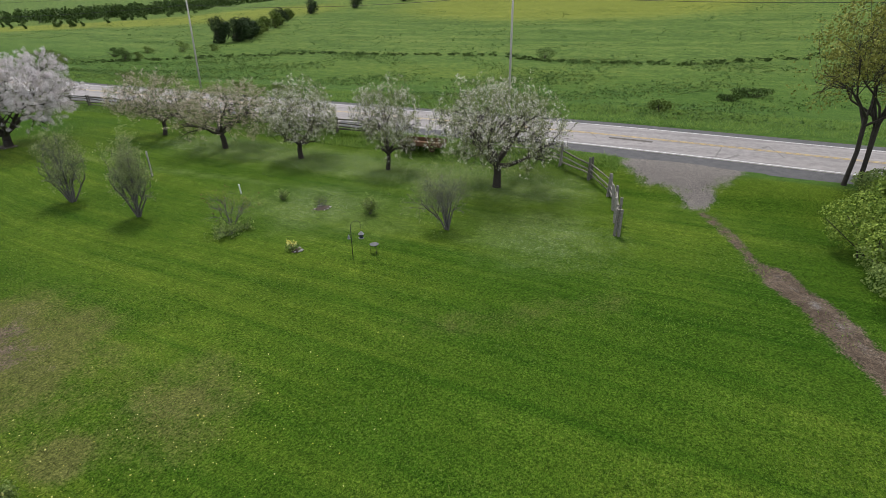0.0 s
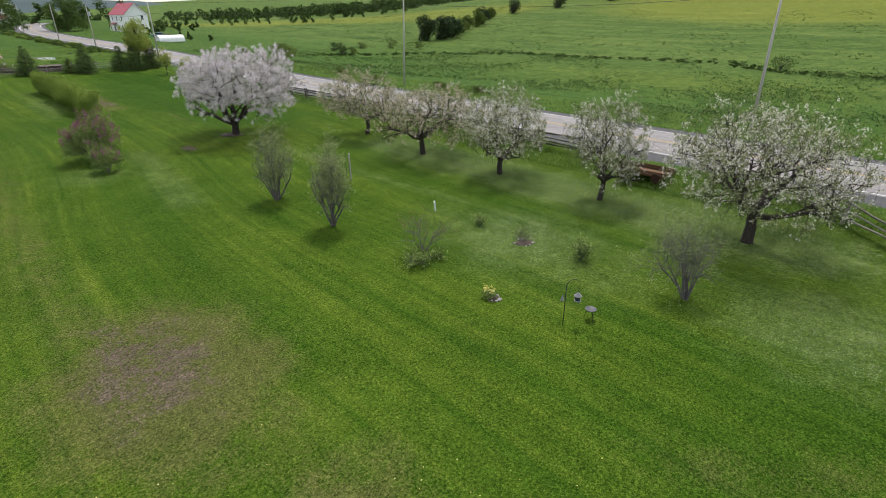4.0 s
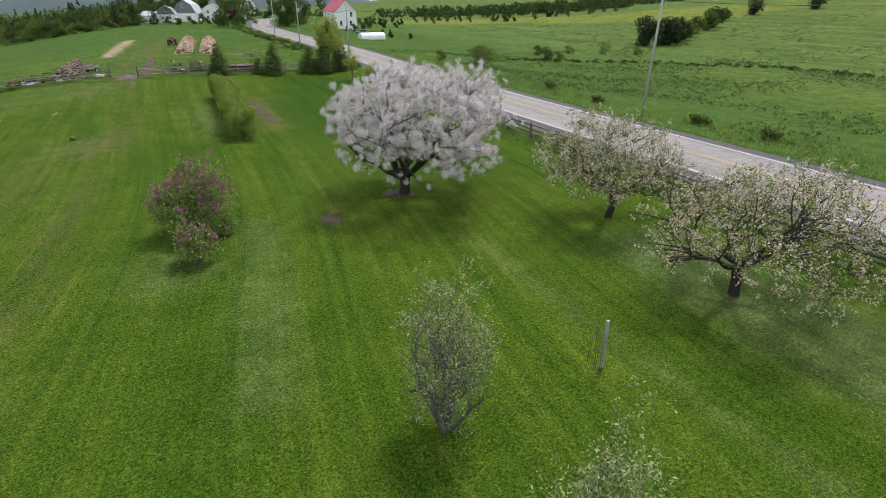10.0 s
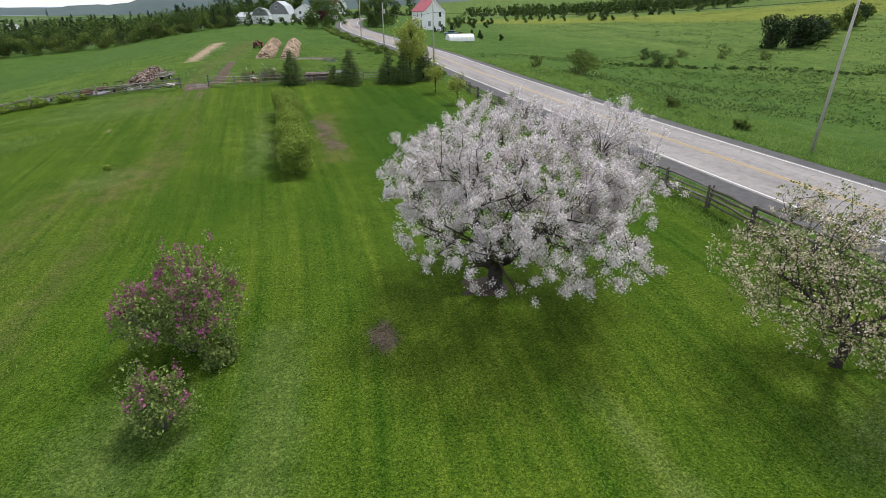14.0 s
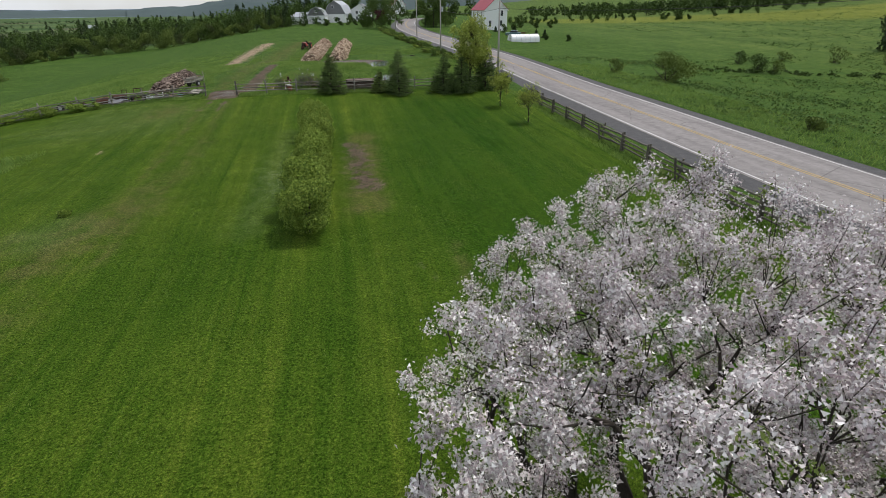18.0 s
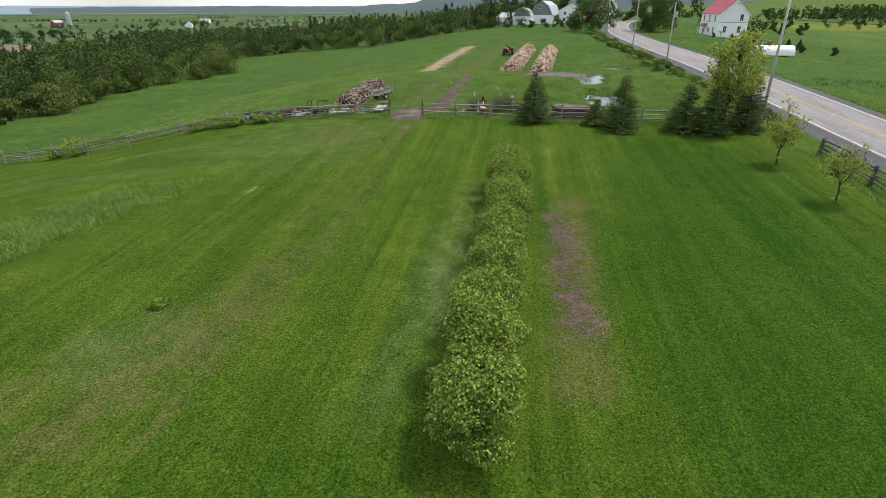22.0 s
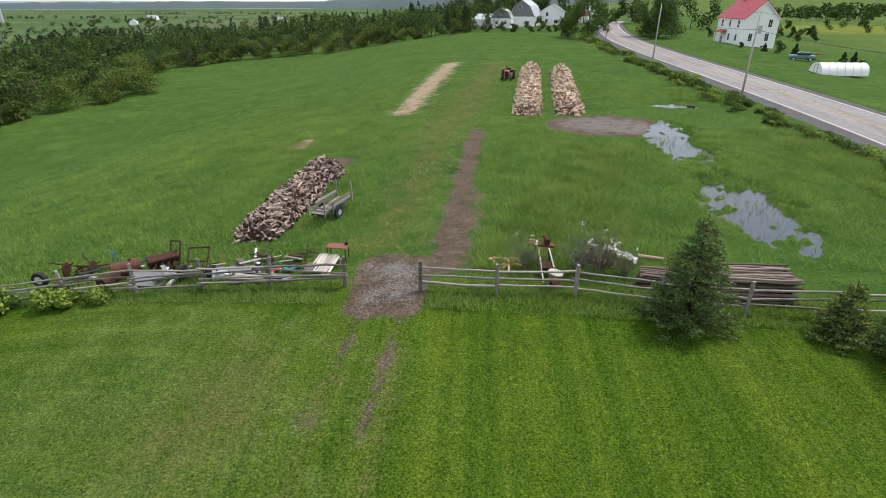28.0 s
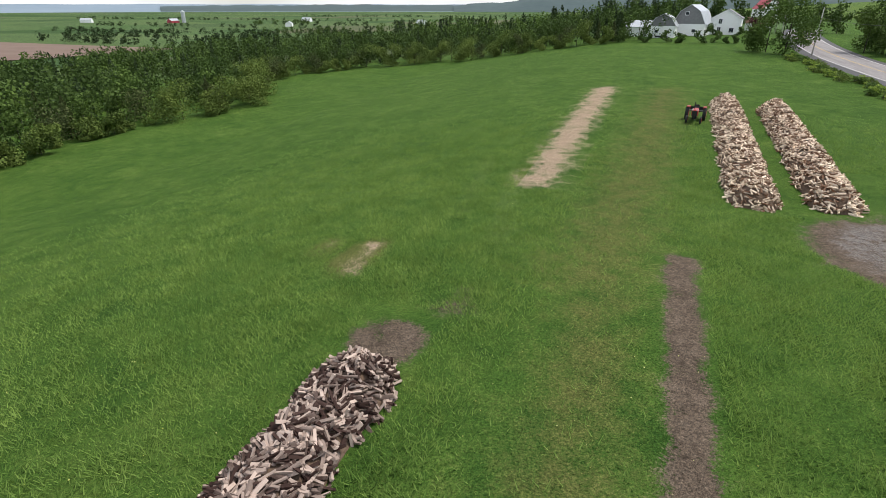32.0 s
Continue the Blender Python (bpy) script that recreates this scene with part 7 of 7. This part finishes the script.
ob = thing("rusty_seeder", at(-10.9, 97.5, 20), "rusty old seed drill with a bent iron seat", "farm machine")
part("hopper", boxes(((1.3, 0.45, 0.4), pose(0, 0, 0.45, 20, 0, 25)), bevel=0.05), RUST, ob)
part("frame", rods(((0.2, 0.2, 0.1), (0.35, 0.5, 1.1), 0.035), ((0.6, 0.1, 0.1), (0.75, 0.45, 1.05), 0.035), ((0.35, 0.5, 1.1), (0.75, 0.45, 1.05), 0.035), ((-0.6, -0.3, 0.3), (0.6, 0.3, 0.7), 0.05)), RUST, ob)
for i in range(5):
    part("wheel", rods(((-0.5 + i * 0.25, -0.3, 0.2), (-0.46 + i * 0.25, -0.3, 0.2), 0.22), sides=14), RUST, ob)
ob = thing("rusty_tank", at(-12.3, 96.9, 35), "rust-orange iron tank lying among scrap", "tank")
part("tank", rods(((-0.55, 0, 0.35), (0.55, 0, 0.42), 0.33), sides=16), plain("orange_rust", (0.06, 0.026, 0.02), (0.18, 0.085, 0.062), 5, 0.85, 0.1, bump=0.3), ob, smooth=False)
part("cap", rods(((0.2, 0, 0.68), (0.2, 0, 0.78), 0.07)), RUST, ob)
ob = thing("rusty_barrel", at(-12.6, 96.1, 80), "brown rusted barrel lying on its side", "barrel")
part("barrel", rods(((-0.4, 0, 0.26), (0.4, 0, 0.26), 0.28), sides=16), RUST, ob)
for x in (-0.13, 0.13):
    part("hoop", rods(((x - 0.015, 0, 0.26), (x + 0.015, 0, 0.26), 0.292), sides=16), RUST, ob)
ob = thing("metal_sheet", pose(-10.6, 96.1, ground_z(-10.6, 96.1) + 0.25, 32, 4, 10), "grey metal sheet leaning among scrap", "sheet")
part("sheet", boxes(((1.7, 0.75, 0.012), (0, 0, 0))), DULL_TIN, ob)
part("lip", boxes(((1.7, 0.02, 0.05), (0, -0.37, 0.025))), DULL_TIN, ob)
ob = thing("rusty_harrow", at(-14.9, 97.4, 15), "tangle of rusty harrow bars in long grass", "farm machine")
for i in range(10):
    a, bb = rng.normal(size=3) * (0.5, 0.3, 0.12), rng.normal(size=3) * (0.9, 0.4, 0.2)
    part("bar", rods(((a[0], a[1], abs(a[2]) + 0.05), (bb[0], bb[1], abs(bb[2]) + 0.3), 0.03), sides=5), RUST, ob)
for x in (-0.6, 0.5):
    part("wheel", rods(((x, -0.2, 0.3), (x + 0.06, -0.2, 0.3), 0.33), sides=16), RUST, ob)
ob = thing("tyre", at(-16.1, 96.3, 0), "worn black tyre standing beside the fence", "tyre")
tyre(ob, (0, 0, 0.33), 0.34, 0.2, "y")
ob = thing("pipe_stand", at(-13.7, 97.9, 10), "bent blue pipe stand in long grass", "stand")
part("upright", rods(((0, 0, -0.05), (0.05, 0, 0.75), 0.025)), plain("blue_pipe", (0.06, 0.12, 0.22), (0.12, 0.22, 0.36), 4, 0.5), ob)
part("arm", rods(((-0.2, 0, 0.8), (0.25, 0.02, 0.68), 0.025), ((0.12, 0, 0.7), (0.22, 0.1, -0.03), 0.02)), plain("blue_pipe_arm", (0.06, 0.12, 0.22), (0.12, 0.22, 0.36), 4, 0.5), ob)

# loose scrap between the machines
SCRAP = [GREY_WOOD, RUST, BLACK_METAL, WHITE_TIN, DARK_WOOD, DULL_TIN]
for sx, sy, many in ((-8.0, 96.9, 12), (-10.0, 96.5, 11), (-11.8, 97.9, 9), (-14.2, 96.4, 9), (-6.4, 97.9, 9), (-4.7, 98.0, 8)):
    ob = thing("scrap_heap", at(sx, sy, rng.uniform(0, 180)), "loose heap of old boards and rusty iron in grass", "scrap", "scrap heaps behind the fence")
    for i in range(many):
        m = pose(rng.normal() * 0.45, rng.normal() * 0.3, 0.06 + 0.04 * i * rng.uniform(0.5, 1), rng.normal() * 8, rng.normal() * 10, rng.uniform(0, 180))
        if i % 3 == 2:
            a, c = m @ Vector((-0.5, 0, 0)), m @ Vector((0.5 * rng.uniform(0.5, 1.3), 0, 0.05))
            part("pipe", rods((a, c, rng.uniform(0.015, 0.035)), sides=6), SCRAP[rng.integers(1, 3)], ob)
        else:
            part("board", boxes(((rng.uniform(0.5, 1.5), rng.uniform(0.08, 0.2), 0.035), m), bevel=0.006), SCRAP[rng.integers(0, 6)], ob)

# on the other side of the gateway
ob = thing("kindling_heap", at(4.4, 98.0, 10), "small heap of pale split kindling in grass", "firewood")
KIND = [log_mesh(700 + i) for i in range(4)]
for me in KIND:
    me.materials.append(plain("fresh_split_wood", (0.36, 0.22, 0.1), (0.72, 0.54, 0.32), 5, 0.8, bump=0.3, island=0.6))
for i in range(42):
    put("split_log", KIND[i % 4], None, ob, m=Matrix.Translation((rng.normal() * 0.33, rng.normal() * 0.22, 0.06 + 0.28 * rng.uniform(0, 1) ** 1.6)) @ pose(0, 0, 0, rng.uniform(0, 360), rng.normal() * 25, 90 + rng.normal() * 40))
ob = thing("log_splitter", at(5.8, 98.6, -8) @ Matrix.Scale(0.85, 4), "rusty red iron log splitter with a raised beam", "log splitter")
part("beam", boxes(((1.3, 0.34, 0.12), (0, 0, 0.95)), bevel=0.02), plain("red_oxide_iron", (0.09, 0.025, 0.022), (0.2, 0.07, 0.055), 5, 0.7, 0.2), ob)
part("wedge", boxes(((0.25, 0.5, 0.34), pose(0.25, 0, 1.2, 0, 0, 12)), bevel=0.03), RUST, ob)
part("frame", rods(((-0.3, -0.2, 0), (-0.3, 0, 0.9), 0.04), ((0.45, -0.25, 0), (0.4, 0, 0.9), 0.05), ((-0.3, 0.35, 0), (-0.3, 0, 0.9), 0.04), ((0.5, 0.35, 0), (0.4, 0, 0.9), 0.04)), RUST, ob)
part("guard", rods(((-0.5, 0.35, 1.0), (0.2, 0.4, 1.15), 0.02), ((-0.5, 0.35, 1.0), (-0.5, 0.4, 1.3), 0.02), ((-0.5, 0.4, 1.3), (0.2, 0.4, 1.35), 0.02), ((0.2, 0.4, 1.35), (0.2, 0.4, 1.15), 0.02)), plain("mustard_guard", (0.2, 0.13, 0.03), (0.36, 0.26, 0.08), 4, 0.6), ob)
ob = thing("hand_cart", at(6.0, 97.35, 8), "old hand cart with two long pale wooden shafts", "cart")
for x, sp in ((-0.22, -0.06), (0.22, 0.08)):
    part("shaft", rods(((x + sp, -0.75, 0.12), (x, 0.9, 0.85), 0.035, 0.03)), PALE_POLE, ob)
part("tray", boxes(((0.5, 0.55, 0.05), pose(0, 0.1, 0.42, 24, 0, 0)), ((0.5, 0.04, 0.22), pose(0, -0.18, 0.42, 24, 0, 0))), RUST, ob)
tyre(ob, (-0.02, -0.85, 0.18), 0.18, 0.1, "x", "wheel", RUST)
ob = thing("oil_drum", at(6.25, 96.55, 0), "red-brown drum covered by a round grey lid", "drum")
part("drum", rods(((0, 0, -0.02), (0, 0, 0.6), 0.24), sides=16), plain("brown_red_drum", (0.2, 0.06, 0.04), (0.34, 0.13, 0.09), 5, 0.7), ob)
part("lid", rods(((0, 0, 0.6), (0.01, 0, 0.65), 0.30), sides=20), plain("pale_grey_lid", (0.3, 0.29, 0.27), (0.48, 0.47, 0.44), 5, 0.8), ob)
wood_pile((7.4, 98.9), (9.3, 98.8), 1.1, 0.42, 130, 130, OLD_FIREWOOD, "short heap of old firewood under torn plastic", 15, (0.0, 1.0))
TARP = plain("torn_white_plastic", (0.36, 0.37, 0.4), (0.66, 0.68, 0.72), 3, 0.35, bump=0.4, fine=9)
qx, qy = np.meshgrid(np.linspace(0, 1, 15), np.linspace(0, 1, 7))
tz = 0.62 - 0.5 * qx ** 1.6 + 0.08 * np.sin(qx * 17 + qy * 9) + 0.05 * np.sin(qx * 37 - qy * 23) - 0.3 * np.abs(qy - 0.4)
k = (np.arange(6)[:, None] * 15 + np.arange(14)[None]).ravel()
ob = thing("plastic_sheet", at(8.9, 99.2, -18, 0.1) @ Matrix.Scale(0.72, 4), "crumpled torn white plastic sheet over firewood", "plastic sheet")
put("sheet", fast_mesh("sheet", np.stack([qx * 2.0 - 0.5, qy * 0.95 - 0.5 + 0.08 * np.sin(qx * 11), np.maximum(tz, 0.04)], -1).reshape(-1, 3), np.stack([k, k + 1, k + 16, k + 15], 1)), TARP, ob, smooth=True)
put("fold", fast_mesh("fold", np.stack([qx * 0.6 - 1.5, qy * 0.4 - 0.1, 0.6 + 0.06 * np.sin(qx * 9) - 0.15 * qx], -1).reshape(-1, 3), np.stack([k, k + 1, k + 16, k + 15], 1)), TARP, ob, smooth=True)
ob = thing("log", at(10.6, 99.3, -12) @ Matrix.Scale(0.7, 4), "single peeled log with a pale sawn end", "log")
part("log", rods(((-0.75, 0, 0.12), (0.75, 0, 0.12), 0.13, 0.11), sides=10), FIREWOOD, ob, smooth=False)
part("sawn_end", rods(((-0.78, 0, 0.12), (-0.74, 0, 0.12), 0.125), sides=10), WHITE_TIN, ob)


def pole_stack(x, y, turn, length, layers, per, label, seed, r=0.055):
    rng = np.random.default_rng(seed)
    ob = thing("pole_stack", at(x, y, turn), label, "poles")
    ms = [rail_mesh(seed + s, r) for s in range(4)]
    for me in ms:
        me.materials.append(STACK_WOOD)
    for j in range(layers):
        for i in range(per - j // 2):
            put("pole", ms[rng.integers(4)], None, ob, m=Matrix.Translation((-length / 2 + rng.normal() * 0.12, (i - (per - j // 2) / 2) * r * 2.1 + rng.normal() * 0.02, r + j * r * 1.75)) @ pose(0, 0, 0, rng.uniform(0, 360), 0, rng.normal() * 1.5) @ Matrix.Diagonal((length, 1, 1, 1)))
    for xx in (-length * 0.4, length * 0.4):
        part("bearer", boxes(((0.1, per * r * 2.2, 0.06), (xx, 0, -0.01))), GREY_WOOD, ob)
    return ob


STACK_WOOD = plain("stacked_pole_wood", (0.045, 0.028, 0.022), (0.27, 0.215, 0.185), 3, 0.9, bump=0.4, island=0.6)
pole_stack(13.7, 96.9, 2, 2.7, 10, 15, "large stack of weathered fence poles behind the fence", 520)
pole_stack(10.6, 97.3, -8, 1.7, 5, 9, "small stack of weathered poles behind a spruce", 540)
ob = thing("tyre", at(24.4, 139.4, 30), "black tyre lying flat by the wet ground", "tyre")
part("tread", rods(((0, 0, 0), (0, 0, 0.22), 0.42), sides=18), BLACK_RUBBER, ob)
part("rim", rods(((0, 0, 0.2), (0, 0, 0.225), 0.22), sides=16), RUST, ob)
for i, (x, y, h, w) in enumerate([(7.3, 97.9, 1.7, 1.5), (8.3, 98.1, 1.5, 1.4), (5.2, 97.9, 1.3, 0.9), (9.2, 97.8, 1.1, 1.0)]):
    shrub("shrub", x, y, "thin twiggy shrub with few leaves behind the fence", 750 + i, h * 1.15, w, 12, [("leaves", LILAC_LEAF if i != 1 else BROWN_LEAF, 1300, 0.055, 0.12, 0.5, 0.1), ("blossom", WHITE_PETAL, 21, 0.07, 0.1, 0.9, 0.7)], levels=2, group="twiggy shrubs behind the fence")


# ---- long grass ----
def tufts(pts, h, w, rng, lean=0.85):
    """Single bent blades standing on the ground at the points."""
    n = len(pts)
    a = rng.uniform(0, 6.283, n)
    hh = h * rng.uniform(0.5, 1.3, n)
    side = np.stack([np.cos(a), np.sin(a), 0 * a], 1) * w / 2
    b = rng.uniform(0, 6.283, n)
    tip = np.stack([np.cos(b) * hh * lean, np.sin(b) * hh * lean, hh], 1)
    v = np.stack([pts - side, pts + side, pts + tip], 1)
    return v.reshape(-1, 3), np.arange(3 * n).reshape(n, 3)


def grass_field(name, n, x0, x1, y0, y1, h, w, keep, seed, label, fade=lambda x, y: 1.0, mat=None, lean=0.85):
    rng = np.random.default_rng(seed)
    x, y = rng.uniform(x0, x1, n), rng.uniform(y0, y1, n)
    clump = np.sin(x * 1.7 + 2 * np.sin(y * 0.8)) * np.sin(y * 1.3 + 1.5 * np.sin(x * 0.6))
    ok = keep(x, y) & (rng.uniform(size=n) < (0.68 + 0.3 * clump) * fade(x, y))
    x, y, clump = x[ok], y[ok], clump[ok]
    pts = np.stack([x, y, land(x, y, False) - 0.02], 1)
    v, f = tufts(pts, h * (1 + 0.3 * clump), w, rng, lean)
    tagged(put(name, fast_mesh(name, v, f), mat or GRASS_BLADE), label, "grass", kind="stuff")


def open_field(x, y):
    bare = (np.abs(x - 1.7) < 1.0) & (y < 123) | (np.abs(x + 12.3) < 0.9) & (np.abs(y - 119.1) < 1.7) | (np.hypot(x + 0.5, y - 96.3) < 2.2) | (np.abs(x + 5.8) < 1.9) & (y > 132) & (y < 176) | (np.hypot((x - 13.2) / 5.8, (y - 127.0) / 6.2) < 1)
    pile = (np.abs(x + 7.7) < 1.5) & (y > 99.8) & (y < 115) | (x > 4.8) & (x < 13) & (y > 131)
    wet = np.zeros_like(x, bool)
    for cx, cy, rx, ry, level in POOLS:
        wet |= land(x, y, False) < level - 0.045
    return ~(bare | pile | (wet & (y < 142) & (x > 12)))


grass_field("meadow_grass", 1050000, -40, 29, 96.3, 165, 0.19, 0.034, open_field, 40, "long green meadow grass in the field", lambda x, y: smooth_step(-42, -12, x) * smooth_step(165, 118, y) * (1 - 0.93 * smooth_step(4.2, 1.6, np.abs(x + 1.0 - 0.04 * np.maximum(y - 125, 0) + 0.5 * np.sin(y * 0.35)))))
grass_field("rank_grass", 100000, 3, 15, 97.5, 118, 0.42, 0.05, lambda x, y: open_field(x, y) & (np.abs(x - 6.0 - 0.28 * (y - 100)) < 3.2), 45, "tall rank grass in the damp part of the field", lambda x, y: smooth_step(3.4, 1.6, np.abs(x - 6.0 - 0.28 * (y - 100))))
grass_field("bank_grass", 90000, 20, 32, 97, 150, 0.34, 0.06, lambda x, y: (x - road_x(y) > -13.5) & (x - road_x(y) < -5.9) & open_field(x, y), 46, "tall grass on the bank of the road ditch")
grass_field("reeds", 9000, 14.5, 25, 99, 141, 0.3, 0.03, lambda x, y: ~open_field(x, y) & (np.hypot((x - 14) / 5, (y - 127) / 5) > 1), 47, "sparse green reeds standing in shallow water")
grass_field("slope_grass", 90000, -26, -9, 58, 79, 0.26, 0.04, lambda x, y: np.abs(x + 15.5 - 0.35 * (y - 68)) < 4.2, 48, "rough uncut grass on the slope beside the lawn", lambda x, y: smooth_step(4.4, 2.6, np.abs(x + 15.5 - 0.35 * (y - 68))) * smooth_step(58, 61, y) * smooth_step(79, 74, y))
grass_field("fence_grass", 80000, -24, 30, 93.9, 97.2, 0.22, 0.03, lambda x, y: (np.abs(x + 0.5) > 1.9) & (np.abs(y - 95.4 - np.where(x < -16, (x + 16) * 0.45, 0)) < 0.9), 41, "rank grass along the foot of a rail fence")
grass_field("verge_grass", 60000, 27.6, 32, -2, 92, 0.24, 0.05, lambda x, y: (x - road_x(y) > -9.4) & (x - road_x(y) < -6.0), 42, "rough grass on the roadside bank")
grass_field("verge_grass", 60000, 41, 52, -20, 120, 0.3, 0.06, lambda x, y: (x - road_x(y) > 5.2), 43, "rough grass beyond the road")
grass_field("lawn_grass", 270000, -14, 27, -12, 96, 0.05, 0.034, lambda x, y: x - road_x(y) < -9.5, 44, "short mown grass blades on the lawn", mat=LAWN_BLADE, lean=1.1)


def weeds(name, n, x0, x1, y0, y1, size, per, mat, seed, label, keep):
    """Low leafy clumps scattered over rough ground, thicker in some places than in others."""
    rng = np.random.default_rng(seed)
    x, y = rng.uniform(x0, x1, n), rng.uniform(y0, y1, n)
    thick = np.sin(x * 0.11 + 1.9 * np.sin(y * 0.07)) * np.sin(y * 0.16 + 1.6 * np.sin(x * 0.09))
    ok = keep(x, y) & (rng.uniform(size=n) < 0.3 + 0.7 * thick)
    x, y = np.repeat(x[ok], per), np.repeat(y[ok], per)
    d = rng.normal(size=(len(x), 3)) * (1, 1, 0.35)
    p = np.stack([x, y, land(x, y, False) + 0.12], 1) + d * size * 0.9
    tagged(put(name, fast_mesh(name, *cards(p, size, rng, aspect=0.7, out=d + (0, 0, 1.2))), mat), label, "weeds", kind="stuff")


MEADOW_WEED = leafy("meadow_weed_leaves", (0.045, 0.095, 0.026), (0.12, 0.19, 0.055), 0.7, 0.25, 0.3)
weeds("meadow_weeds", 14000, 44, 118, -25, 135, 0.22, 6, MEADOW_WEED, 63, "dark leafy weeds scattered in the meadow across the road", lambda x, y: x - road_x(y) > 6.5)
weeds("meadow_weeds", 14000, 44, 118, -25, 135, 0.18, 4, YELLOW_WOODS, 64, "light green leafy clumps in the meadow across the road", lambda x, y: x - road_x(y) > 6.0)
weeds("hill_weeds", 9000, 110, 240, -40, 260, 0.36, 4, MEADOW_WEED, 65, "tussocks and weeds on the hillside meadow", lambda x, y: x > 105)


def flowers(name, spots, n, mat, size, seed, label):
    """Small flower heads strewn over the grass round some spots (x, y, reach)."""
    rng = np.random.default_rng(seed)
    c = np.array(spots)[rng.integers(0, len(spots), n)]
    x, y = c[:, 0] + rng.normal(size=n) * c[:, 2], c[:, 1] + rng.normal(size=n) * c[:, 2]
    ok = x - road_x(y) < -7
    x, y = x[ok], y[ok]
    v, f = cards(np.stack([x, y, land(x, y, False) + 0.08], 1), size, rng, 0.0, 1.0)
    tagged(put(name, fast_mesh(name, v, f), mat), label, "flowers", kind="stuff")


flowers("dandelions", [(0.5, 5.5, 1.6), (3, 3, 2), (-12, 105, 6), (-4, 108, 5), (8, 104, 6), (-14, 120, 8)], 650, YELLOW_PETAL, 0.035, 61, "scattered yellow dandelion heads in the grass")
